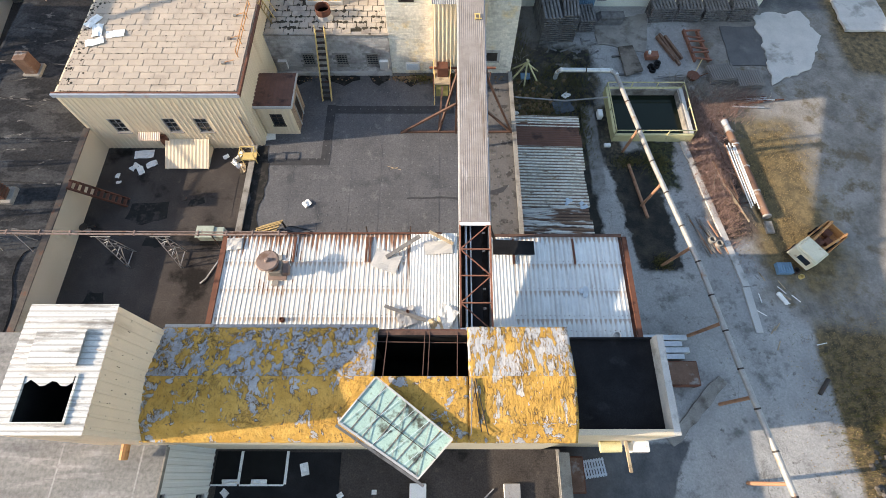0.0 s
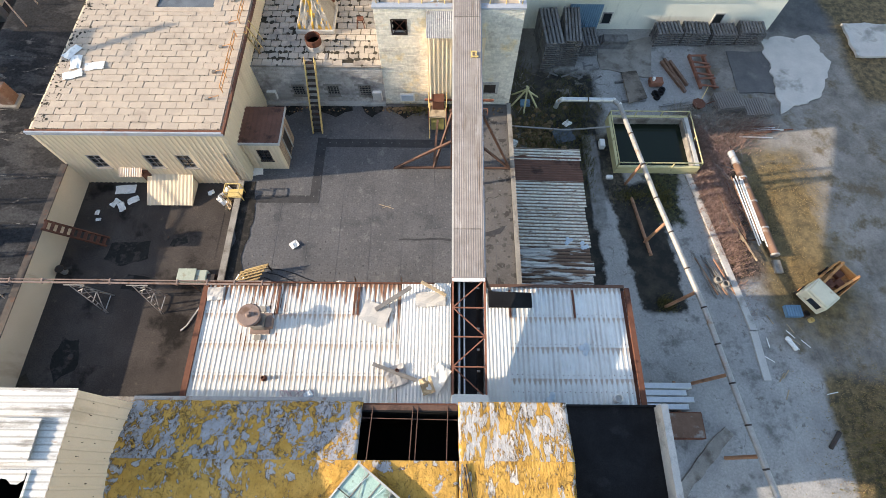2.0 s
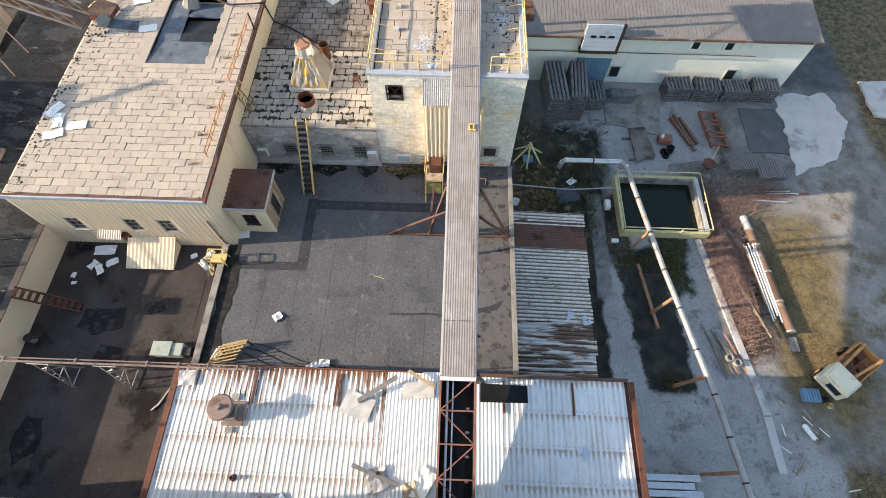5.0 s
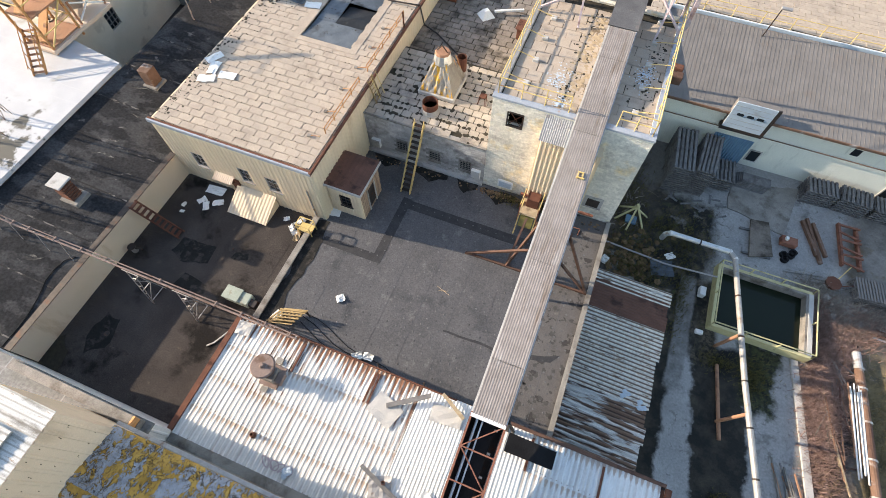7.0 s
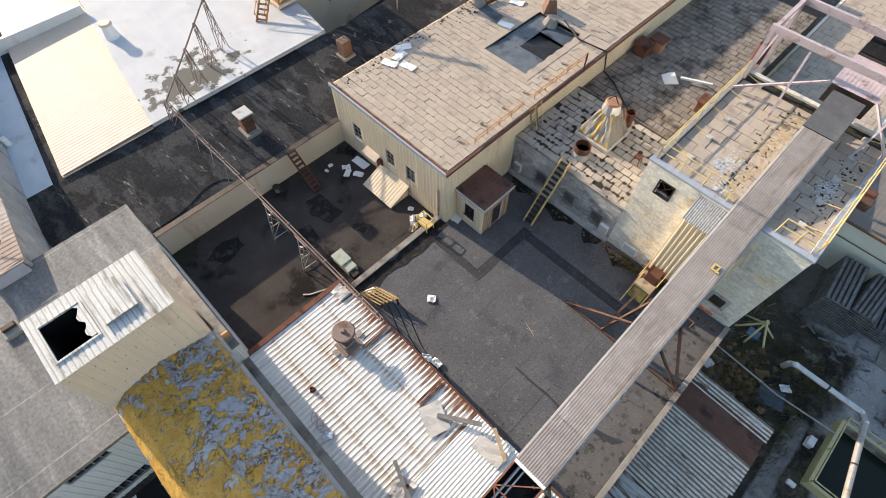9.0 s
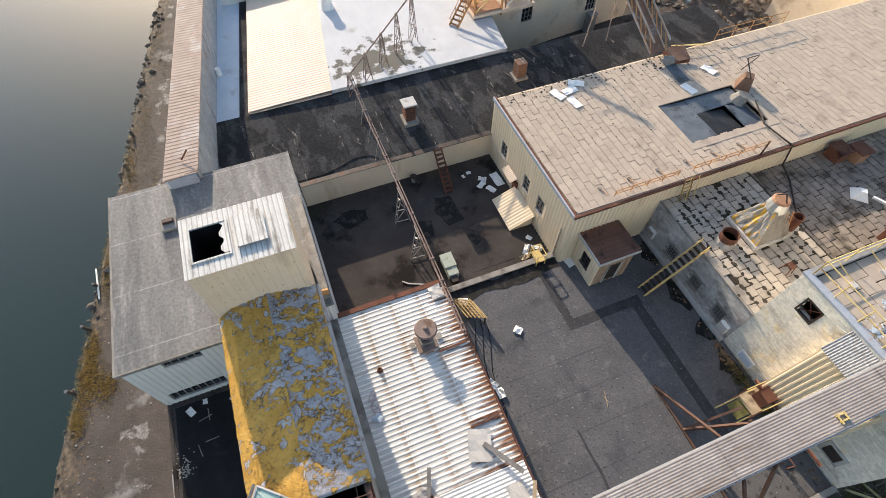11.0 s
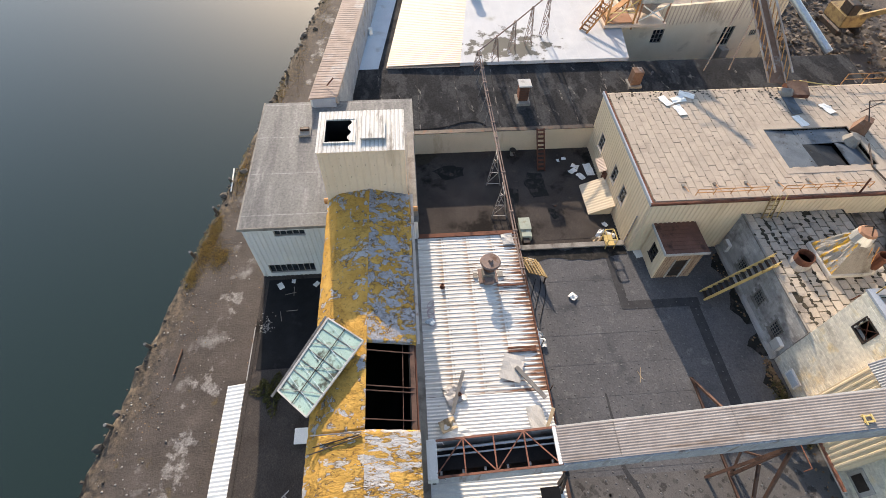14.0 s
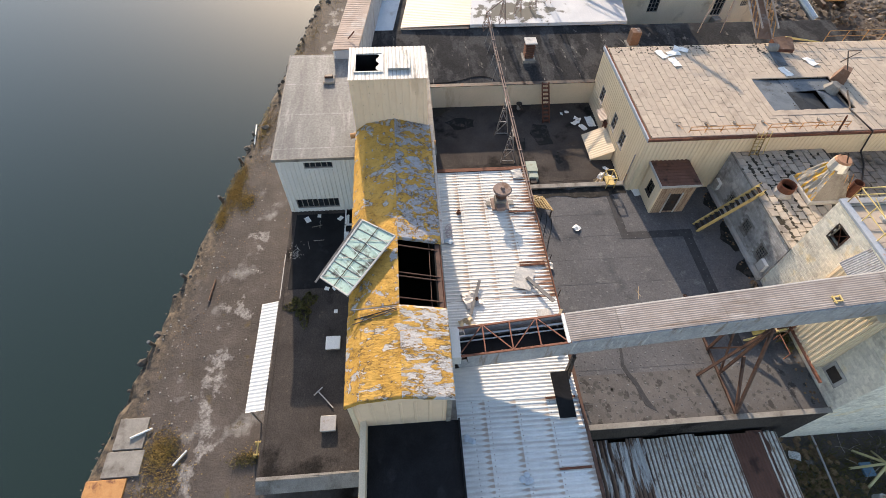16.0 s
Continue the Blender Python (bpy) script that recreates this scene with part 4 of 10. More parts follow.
part("patch_strip", boxed(-12.4, -9.0, 20.96, 21.5, ROOF + 0.003, ROOF + 0.012), "seam", hall, "dark felt repair strip")
part("damp_strip", rough_pad([(-13.28, 14.8, ROOF + 0.012), (-12.3, 14.9, ROOF + 0.012), (-12.5, 18.0, ROOF + 0.012), (-12.2, 20.4, ROOF + 0.012), (-12.6, 22.4, ROOF + 0.012), (-13.28, 22.4, ROOF + 0.012)], 0.01, 0.25, 41.0), "damp_black", hall, "dark damp gutter strip")
for k, (x, w) in enumerate(((-11.4, 0.9), (-8.2, 1.3), (-5.6, 0.8), (-3.4, 1.2), (-1.4, 0.7))):
    part("damp_strip", rough_pad([(x - w, 28.68, ROOF + 0.012), (x - 0.7 * w, 28.25, ROOF + 0.012), (x + 0.1, 27.9 - 0.1 * k, ROOF + 0.012), (x + w, 28.3, ROOF + 0.012), (x + w, 28.68, ROOF + 0.012)], 0.008, 0.3, 51.0 + k), "damp_black", hall, "black damp stain at the wall foot")
part("damp_streak", rough_pad([(-3.2, 18.4, ROOF + 0.01), (-0.7, 18.45, ROOF + 0.01), (0.45, 18.25, ROOF + 0.01), (1.7, 18.6, ROOF + 0.01), (2.9, 18.95, ROOF + 0.01), (3.3, 19.5, ROOF + 0.01), (1.6, 18.85, ROOF + 0.01), (0.4, 18.45, ROOF + 0.01), (-0.7, 18.6, ROOF + 0.01), (-3.2, 18.5, ROOF + 0.01)], 0.008, 0.09, 11.0), "seam", hall, "dark damp streak across the felt")
bm = bmesh.new()
for k in range(90):
    x, y, r = 1.1 + 2.5 * rng.random(), 15.0 + 12.5 * rng.random() ** 1.7, rng.uniform(0.05, 0.14)
    vs = [bm.verts.new((x + r * (1 + 0.3 * math.sin(3 * a + k)) * math.cos(a), y + r * (1 + 0.3 * math.cos(2 * a + k)) * math.sin(a), ROOF + 0.0085)) for a in [i * 0.785 for i in range(8)]]
    bm.faces.new(vs)
tagged(part("damp_mark", bm, "seam_dark", hall), kind="stuff")
bm = bmesh.new()
for i in range(32):
    for j in range(26):
        x, y = -12.9 + i * 0.52 + (j % 2) * 0.26, 15.2 + j * 0.52
        if y < 28.8 and x < 3.6:
            r = bmesh.ops.create_cone(bm, cap_ends=True, segments=7, radius1=0.06, radius2=0.025, depth=0.016)
            bmesh.ops.translate(bm, verts=r["verts"], vec=(x + rng.uniform(-.05, .05), y + rng.uniform(-.05, .05), ROOF + 0.012))
tagged(part("fastener_plate", bm, "fastener", hall), kind="stuff")

# sunken gravel roof with its plastered west parapet and the tar roof behind
PIT = 4.7
pit = thing("gravel_roof_hall", (-18.6, 15, GZ), "low hall with a dark gravel roof between higher walls", "building")
part("roof", boxed(-23.45, -13.6, 8.4, 22.57, PIT - 0.3, PIT), "gravel_roof", pit)
for x0, x1, y0, y1 in ((-16.4, -14.2, 13.0, 14.2), (-16.0, -14.3, 17.2, 20.4), (-14.2, -13.8, 9.0, 22.0)):
    part("felt_patch", boxed(x0, x1, y0, y1, PIT + 0.002, PIT + 0.012), "gravel_roof", pit, "older felt patch")
for k, (x, y, rx, ry) in enumerate(((-19.6, 17.6, 1.5, 0.9), (-21.3, 11.2, 0.7, 1.2), (-16.6, 18.4, 0.5, 0.3), (-18.4, 15.6, 1.0, 0.5))):
    part("damp_patch", rough_pad([(x - rx, y - 0.4 * ry, PIT + 0.006), (x - 0.3 * rx, y - ry, PIT + 0.006), (x + rx, y - 0.5 * ry, PIT + 0.006), (x + 0.8 * rx, y + 0.7 * ry, PIT + 0.006), (x - 0.6 * rx, y + ry, PIT + 0.006)], 0.005, 0.35, 30.0 + k), "damp_black", pit, "black damp moss")
part("moss_patch", rough_pad([(-23.4, 8.5, PIT + 0.02), (-22.1, 8.5, PIT + 0.02), (-22.3, 9.6, PIT + 0.02), (-23.1, 10.4, PIT + 0.02), (-23.4, 10.2, PIT + 0.02)], 0.018, 0.2, 37.0), "moss", pit, "yellow-green moss in the roof corner")
for x, y in ((-17.5, 18.6), (-21.0, 11.3)):
    part("roof_drain", tube(bmesh.new(), (x, y, PIT), (x, y, PIT + 0.05), 0.16, 10), "dark_steel", pit)
tar = thing("tar_roof_hall", (-27, 25, GZ), "long hall with a streaked black tar roof", "building")


def tar_z(x):
    """Top of the tar roof, which falls towards the gravel roof."""
    return 6.74 + 0.094 * (-23.75 - x)


def tar_strip(x0, x1, y0, y1, lift, t):
    return quad_slab([(x0, y0, tar_z(x0) + lift), (x1, y0, tar_z(x1) + lift), (x1, y1, tar_z(x1) + lift), (x0, y1, tar_z(x0) + lift)], t)


part("roof", tar_strip(-30.8, -23.75, 3.9, 47, 0, 0.3), "tar_roof", tar)
part("wall", boxed(-23.75, -23.45, 8.56, 22.57, GZ, 6.72), "beige_wall", tar, "cream rendered parapet wall")
part("coping", boxed(-23.8, -23.4, 8.56, 22.55, 6.745, 6.79), "dark_steel", tar, "dark metal coping")
part("wall", boxed(-30.9, -23.76, 3.7, 3.9, GZ, 6.75), "white_wall", tar)
part("wall", boxed(-31.0, -30.8, 3.9, 47, GZ, tar_z(-30.8) - 0.01), "tar_roof", tar)
part("wall", boxed(-30.8, -23.75, 47, 47.2, GZ, 6.75), "dark_rust", tar)
for k in range(9):
    y = 6.0 + 3.1 * k
    part("lap_seam", tar_strip(-30.7, -23.9, y - 0.04, y + 0.04, 0.012, 0.011), "tar_seam", tar)
rng = random.Random(77)
for k in range(22):
    x, y = rng.uniform(-30.2, -25.6), rng.uniform(5.0, 30.0)
    l, n = rng.uniform(0.5, 1.7), 7
    bm = bmesh.new()
    tp, bt = [], []
    for i in range(n):
        w = rng.uniform(0.03, 0.11) * math.sin(math.pi * (i + 0.5) / n)
        yy = y + 0.1 * math.sin(i * 0.9 + k) + 0.05 * i
        xx = x + l * i / (n - 1)
        tp.append(bm.verts.new((xx, yy - w, tar_z(xx) + 0.006)))
        bt.append(bm.verts.new((xx, yy + w, tar_z(xx) + 0.006)))
    for i in range(n - 1):
        bm.faces.new((tp[i], tp[i + 1], bt[i + 1], bt[i]))
    part("tar_patch", bm, "tar_scar", tar, "pale weathered streak in the tar")

# beige hall with slab roof
BE = 9.88
beige = thing("beige_hall", (-18.2, 40, GZ), "tall beige metal-clad hall with a slab roof", "building")
facade_holes = [(-21.85, -21.0, 6.35, 7.65), (-18.45, -17.65, 6.4, 7.7), (-16.5, -15.65, 6.4, 7.7)]
part("wall", wall_y(bmesh.new(), -23.6, -12.85, 22.57, 22.82, GZ, BE - 0.1, facade_holes), "beige", beige)
part("siding", ribs_south(-23.55, -12.9, 22.57, PIT, BE - 0.25, 0.3, facade_holes), "beige", beige, "ribbed beige metal siding")
part("wall", boxed(-13.1, -12.85, 22.82, 62, GZ, BE - 0.1), "beige", beige)
part("siding", ribs_east(22.6, 62, -12.85, ROOF, BE - 0.12, 0.3), "beige", beige, "ribbed beige metal siding")
part("wall", boxed(-23.6, -23.35, 22.82, 62, GZ, BE - 0.1), "beige", beige)
part("wall", boxed(-23.35, -13.1, 61.75, 62, GZ, BE - 0.1), "beige", beige)
# roof deck leaves the roof light open
DK = BE - 0.06
bm = bmesh.new()
for a in ((-23.35, -13.1, 22.82, 32.3), (-23.35, -18.9, 32.3, 38.3), (-15.2, -13.1, 32.3, 38.3), (-23.35, -13.1, 38.3, 61.75)):
    box(bm, a[0], a[1], a[2], a[3], DK - 0.2, DK)
part("roof", bm, "moss", beige, "roof deck darkened by moss")
part("eave_trim", boxed(-23.7, -12.75, 22.47, 22.565, BE - 0.22, BE + 0.02), "blue_trim", beige, "pale blue eave trim")
part("eave_trim", boxed(-12.845, -12.72, 22.47, 62, BE - 0.16, BE + 0.03), "rust_red", beige, "rusty verge trim")
part("eave_trim", boxed(-23.7, -12.85, 22.566, 22.7, BE - 0.098, BE + 0.02), "rust_red", beige, "rusty eave strip")
for h in facade_holes:
    window_y(beige, *h, 22.6, 2, 3, "grey_steel")
part("downpipe", tubes([((-13.5, 22.5, 5.2), (-13.5, 22.5, 7.9))], 0.05), "grey_steel", beige)

# corrugated hall
CW, CE = 7.72, 7.45
corr = thing("corrugated_hall", (-2, 11.5, GZ), "hall with a pale rust-streaked corrugated roof", "building")
part("wall", boxed(-12.75, -0.17, 14.45, 14.65, GZ, CW - 0.12), "dark_steel", corr)
part("wall", boxed(-0.17, 8.95, 14.45, 14.65, GZ, CE - 0.12), "dark_steel", corr)
part("wall", boxed(8.75, 8.95, 8.4, 14.45, GZ, CE - 0.12), "rust_red", corr)
part("wall", boxed(-12.95, -12.75, 8.4, 14.65, PIT, CW - 0.12), "rust_red", corr)
part("roof_deck", boxed(-12.75, -0.18, 8.4, 14.45, CW - 0.3, CW - 0.14), "dark_steel", corr)
part("roof_deck", boxed(-0.17, 8.75, 8.4, 14.45, CE - 0.3, CE - 0.14), "dark_steel", corr)
part("verge_trim", boxed(8.95, 9.2, 8.45, 14.55, CE - 0.1, CE + 0.05), "rust_red", corr, "rust-eaten verge plate")
part("verge_trim", boxed(-13.0, -12.72, 8.45, 14.65, CW - 0.1, CW + 0.05), "rust_red", corr, "rust-eaten verge plate")
part("gutter", boxed(-13.0, 8.95, 14.56, 14.72, CE - 0.15, CE + 0.02), "dark_rust", corr, "rusty gutter")


# foam-roofed gallery with a gap in its roof
GE, GR, RY = 12.0, 12.6, 6.0
HX0_ = -3.7
gal = thing("roof_gallery", (-4.2, 6, GZ), "long gallery with a peeling yellow foam-coated roof", "building")
X0, X1, Y0, Y1 = -12.6, 4.2, 3.65, 8.1
part("wall", boxed(X0, X1 - 0.05, Y0 + 0.1, Y0 + 0.3, 4.2, 11.7), "beige_wall", gal)
part("wall", boxed(X0, X1 - 0.05, Y1 - 0.3, Y1 - 0.1, GZ, GE - 0.12), "stained_concrete", gal)
part("apron_flashing", boxed(-12.7, 8.7, Y1 - 0.09, 8.42, 7.66, 7.74), "stained_concrete", gal, "dirty apron flashing")
part("gutter", boxed(X0, HX0_, Y1 + 0.03, Y1 + 0.17, GE - 0.2, GE - 0.1), "grey_steel", gal)
bm = bmesh.new()
vs = [bm.verts.new(q) for q in ((X1 - 0.1, Y0 + 0.1, 9.0), (X1 - 0.1, Y1 - 0.1, 9.0), (X1 - 0.1, Y1 - 0.1, GE - 0.1), (X1 - 0.1, RY, GR - 0.12), (X1 - 0.1, 4.3, 12.2), (X1 - 0.1, Y0 + 0.1, 11.7))]
f = bm.faces.new(vs)
r = bmesh.ops.extrude_face_region(bm, geom=[f])
bmesh.ops.translate(bm, verts=[v for v in r["geom"] if isinstance(v, bmesh.types.BMVert)], vec=(-0.15, 0, 0))
bmesh.ops.recalc_face_normals(bm, faces=bm.faces)
part("gable_wall", bm, "pent_clad", gal)
# near-black panel and floor put the gap's unlit interior into colour
part("wall_lining", boxed(HX0_ - 0.2, 0.3, Y1 - 0.36, Y1 - 0.305, 7.0, GE - 0.06), "interior_shade", gal, "inner panel coloured black as the unlit space")
# rust-dark strip covers the pale wall top to darken the gap's rim
part("wall_plate", boxed(HX0_ - 0.1, 0.1, Y1 - 0.3, Y1 - 0.1, GE - 0.119, GE - 0.06), "dark_rust", gal)
part("siding", ribs_east(Y0 + 0.12, Y1 - 0.12, X1 - 0.1, 9.2, GE - 0.2, 0.62), "pent_clad", gal, "ribbed cream gable siding")
part("gallery_floor", boxed(X0, X1 - 0.25, Y0 + 0.3, Y1 - 0.3, 6.8, 7.0), "interior_shade", gal, "floor coloured black for the unlit space below the gap")


def foam_slope(x0, x1, ya, za, yb, zb, seed):
    """A lumpy coated roof slope between two lines along x."""
    nx, ny = max(2, int((x1 - x0) / 0.12)), 20
    bm = bmesh.new()
    low, top = [], []
    for i in range(nx + 1):
        a, b = [], []
        for j in range(ny + 1):
            x, y, z = x0 + (x1 - x0) * i / nx, ya + (yb - ya) * j / ny, za + (zb - za) * j / ny
            d = 0.03 * noise.noise((x * 1.1 + seed, y * 1.1, 0)) + 0.026 * noise.noise((x * 4 + seed, y * 3, 2)) + 0.018 * noise.noise((x * 10, y * 6, seed))
            edge = i in (0, nx) or j == 0
            ex = 0.022 * noise.noise((y * 4, seed, 1)) if i in (0, nx) else 0
            ey = 0.03 * noise.noise((x * 4, seed, 4)) if j == 0 else 0
            a.append(bm.verts.new((x + ex, y + ey, z + d)))
            if edge:
                b.append(bm.verts.new((x + ex, y + ey, z - 0.14)))
            else:
                b.append(None)
        top.append(a)
        low.append(b)
    for i in range(nx):
        for j in range(ny):
            q = (top[i][j], top[i + 1][j], top[i + 1][j + 1], top[i][j + 1])
            bm.faces.new(q if ya < yb else q[::-1])
        bm.faces.new((low[i][0], low[i + 1][0], top[i + 1][0], top[i][0]))
    for i in (0, nx):
        for j in range(ny):
            bm.faces.new((low[i][j], low[i][j + 1], top[i][j + 1], top[i][j]))
    bmesh.ops.recalc_face_normals(bm, faces=bm.faces)
    return bm


HX0, HX1 = -3.65, 0.05
part("roof_slope", foam_slope(X0, 0.03, 4.3, 12.3, RY, GR, 1.0), "yellow_foam", gal, "weathered yellow foam coating", True)
part("roof_slope", foam_slope(0.06, X1, 4.28, 12.34, RY, GR + 0.04, 9.0), "foam_new", gal, "newer rough yellow foam coating", True)
part("roof_skirt", foam_slope(X0, 0.03, Y0, 11.75, 4.32, 12.3, 15.0), "yellow_foam", gal, "steep yellow foam skirt", True)
part("roof_skirt", foam_slope(0.06, X1, Y0 - 0.02, 11.8, 4.3, 12.34, 17.0), "yellow_foam", gal, "steep yellow foam skirt", True)
part("roof_slope", foam_slope(X0, HX0, Y1, GE, RY, GR, 4.0), "foam_north", gal, "yellow coating peeled to grey", True)
part("roof_slope", foam_slope(HX1, X1, Y1 + 0.02, GE + 0.05, RY, GR + 0.04, 6.0), "foam_grey", gal, "yellow coating peeled to grey felt", True)
for x in (-3.3, -1.75, -1.55, -0.4):
    part("purlin", bars([((x, RY, GR - 0.1), (x + 0.05, Y1 - 0.1, GE - 0.1))], 0.035, 0.06), "dark_rust", gal)
part("purlin", bars([((HX0, 7.5, GE), (HX1, 7.45, GE))], 0.03, 0.05), "dark_rust", gal)

# penthouse
PX0, PX1, PY0, PY1, PZ = -15.5, -12.5, 3.7, 7.97, 15.3
pent = thing("lift_penthouse", (-14, 5.8, 9), "cream metal-clad penthouse with an open roof hatch", "penthouse")
part("wall", boxed(PX0, PX1, PY0, PY0 + 0.15, 9, PZ - 0.06), "pent_clad", pent)
part("wall", boxed(PX0, PX1, PY1 - 0.15, PY1, 9, PZ - 0.06), "pent_clad", pent)
part("wall", boxed(PX1 - 0.15, PX1, PY0 + 0.15, PY1 - 0.15, 9, PZ - 0.06), "pent_clad", pent)
part("wall", boxed(PX0, PX0 + 0.15, PY0 + 0.15, PY1 - 0.15, 9, PZ - 0.06), "pent_clad", pent)
part("siding", ribs_east(PY0, PY1, PX1, 12, PZ - 0.1, 0.42), "pent_clad", pent, "ribbed cream siding")
part("siding", ribs_south(PX0, PX1, PY0, 9.5, PZ - 0.1, 0.42), "pent_clad", pent, "ribbed cream siding")
HA, HB, HC, HD = -14.84, -13.15, 4.05, 5.5
for a in ((PY0 - 0.05, HC), (HD, PY1 + 0.05)):
    part("roof_sheet", wave_sheet((PX0 - 0.05, a[0], PZ), (0, a[1] - a[0], 0), (PX1 - PX0 + 0.11, 0, 0), 0.21, -0.011), "pent_sheet", pent)
part("roof_sheet", wave_sheet((PX0 - 0.05, HC, PZ), (0, HD - HC, 0), (HA - PX0 + 0.05, 0, 0), 0.21, -0.011), "pent_sheet", pent)
part("roof_sheet", wave_sheet((HB, HC, PZ), (0, HD - HC, 0), (PX1 + 0.06 - HB, 0, 0), 0.21, -0.011), "pent_sheet", pent)
bm = bmesh.new()
for a in ((HA - 0.08, HA, HC - 0.08, HD + 0.08), (HB, HB + 0.08, HC - 0.08, HD + 0.08), (HA, HB, HC - 0.08, HC), (HA, HB, HD, HD + 0.08)):
    box(bm, *a, PZ - 0.03, PZ + 0.06)
hatch = part("hatch_curb", bm, "pent_sheet", pent, "white kerb of the open hatch")
# added near-black walls and floor: the hatch shaft's darkness given as colour
for a in ((HA - 0.1, HA - 0.08, HC - 0.1, HD + 0.1), (HB + 0.08, HB + 0.1, HC - 0.1, HD + 0.1), (HA - 0.08, HB + 0.08, HC - 0.1, HC - 0.08), (HA - 0.08, HB + 0.08, HD + 0.08, HD + 0.1)):
    part("shaft_lining", boxed(*a, 9.2, PZ - 0.12), "interior_shade", pent)
part("hatch_floor", boxed(HA - 0.1, HB + 0.1, HC - 0.1, HD + 0.1, 9.0, 9.19), "interior_shade", pent)
bm = bmesh.new()
vs = [bm.verts.new((HA + 0.02 + 1.6 * k / 9, HD - (0.06 + 0.26 * abs(math.sin(0.75 * k + 2.2)) + 0.06 * abs(math.sin(3.1 * k))), PZ + 0.03)) for k in range(10)]
ve = [bm.verts.new((HA + 0.02 + 1.6 * k / 9, HD, PZ + 0.03)) for k in range(10)]
for k in range(9):
    bm.faces.new((vs[k], vs[k + 1], ve[k + 1], ve[k]))
r = bmesh.ops.extrude_face_region(bm, geom=bm.faces[:])
bmesh.ops.translate(bm, verts=[v for v in r["geom"] if isinstance(v, bmesh.types.BMVert)], vec=(0, 0, -0.03))
bmesh.ops.recalc_face_normals(bm, faces=bm.faces)
part("torn_edge", bm, "pent_sheet", pent, "torn remnant of the hatch cover")
part("hatch_lid", wave_sheet((-14.87, 5.8, PZ + 0.17), (0, 1.26, 0), (1.68, 0, 0), 0.21, -0.011), "pent_sheet", pent, "closed corrugated hatch lid")
part("lid_frame", boxed(-14.83, -13.23, 5.84, 7.02, PZ + 0.03, PZ + 0.15), "grey_steel", pent)

bm = bmesh.new()
for k in range(34):
    y, z = PY0 + 0.42 * (k % 10 + 0.5) + rng.uniform(-0.03, 0.03), rng.choice((12.9, 13.6, 14.3, 14.9)) + rng.uniform(-0.12, 0.12)
    box(bm, PX1 - 0.01, PX1 + 0.038, y - 0.009, y + 0.009, z - 0.014, z + 0.012)
tagged(part("rusty_fixing", bm, "fixing_rust", pent), kind="stuff")

# grey-roofed warehouse by the river
grey = thing("grey_roof_warehouse", (-18.4, 3.3, DOCK), "white metal warehouse with a flat grey roof", "building")
gh = [(-0.05, 1.8, 8.55, 9.1), (-1.25, 1.7, 4.7, 5.65)]
part("wall", boxed(-24.0, -12.75, -1.8, -1.6, DOCK - 0.1, 9.42), "white_wall", grey)
part("wall", turn_xy(wall_y(bmesh.new(), -1.6, 8.5, -12.95, -12.75, DOCK - 0.1, 9.42, gh)), "white_wall", grey)
part("siding", ribs_east(-1.75, 8.4, -12.75, 4.4, 9.35, 0.3, gh), "white_wall", grey, "ribbed white metal siding")
part("wall", boxed(-24.0, -12.95, 8.3, 8.5, DOCK - 0.1, 9.42), "white_wall", grey)
part("wall", boxed(-24.0, -23.8, -1.6, 8.3, DOCK - 0.1, 9.42), "white_wall", grey)
part("roof", boxed(-24.05, -12.65, -1.85, 8.55, 9.421, 9.56), "grey_roof", grey)
part("eave_trim", boxed(-24.1, -12.6, -1.95, -1.851, 9.38, 9.565), "stained_concrete", grey)
part("eave_trim", boxed(-12.649, -12.58, -1.85, 3.6, 9.38, 9.6), "stained_concrete", grey)
# added black panel behind the windows, coloured as the unlit room
part("dark_room", boxed(-13.6, -13.5, -1.5, 8.2, 4, 9.3), "interior_shade", grey)
for y0, y1, z0, z1 in gh:
    w = part("window", turn_xy(wall_y(bmesh.new(), y0, y1, -12.9, -12.8, z0, z1, [(y0 + 0.05, y1 - 0.05, z0 + 0.05, z1 - 0.05)])), "grey_steel", grey, "long band of small panes")
    part("pane", boxed(-12.925, -12.915, y0, y1, z0, z1), "pane", w)
    k = int((y1 - y0) / 0.35)
    for i in range(1, k):
        y = y0 + (y1 - y0) * i / k
        part("glazing_bar", boxed(-12.89, -12.83, y - 0.02, y + 0.02, z0 + 0.05, z1 - 0.05), "grey_steel", w)

# low tar roof on the river side
LOW = 4.4
low = thing("low_river_hall", (-4, 1, DOCK), "low hall with a black roof facing the river", "building")
part("roof", boxed(-12.75, 4.9, -1.6, 3.75, LOW - 0.25, LOW), "gravel_roof", low)
part("roof_patch", boxed(-12.4, -6.2, -1.4, 3.6, LOW + 0.004, LOW + 0.015), "black_roof", low, "newer black felt")
part("wall", boxed(-12.75, 4.9, -1.78, -1.6, DOCK - 0.2, LOW + 0.03), "gravel_roof", low)
part("wall", boxed(4.9, 5.08, -1.78, 3.75, DOCK - 0.9, LOW + 0.06), "stained_concrete", low)
part("eave_trim", boxed(-9.0, -5.6, -1.84, -1.785, LOW - 0.08, LOW + 0.05), "grey_steel", low)
part("eave_trim", quad_slab([(5.0, -1.8, LOW + 0.02), (5.65, -1.8, LOW - 0.32), (5.65, 3.6, LOW - 0.22), (5.0, 3.6, LOW + 0.12)], 0.05), "stained_concrete", low, "bent pale fascia sheet")

# black sunk roof east of the gallery
blk = thing("black_roof_annex", (6.7, 6.2, GZ), "annex with a sunken black roof and pale parapet", "building")
part("roof", boxed(4.1, 8.85, 4.3, 8.35, 8.8, 9.0), "black_roof", blk)
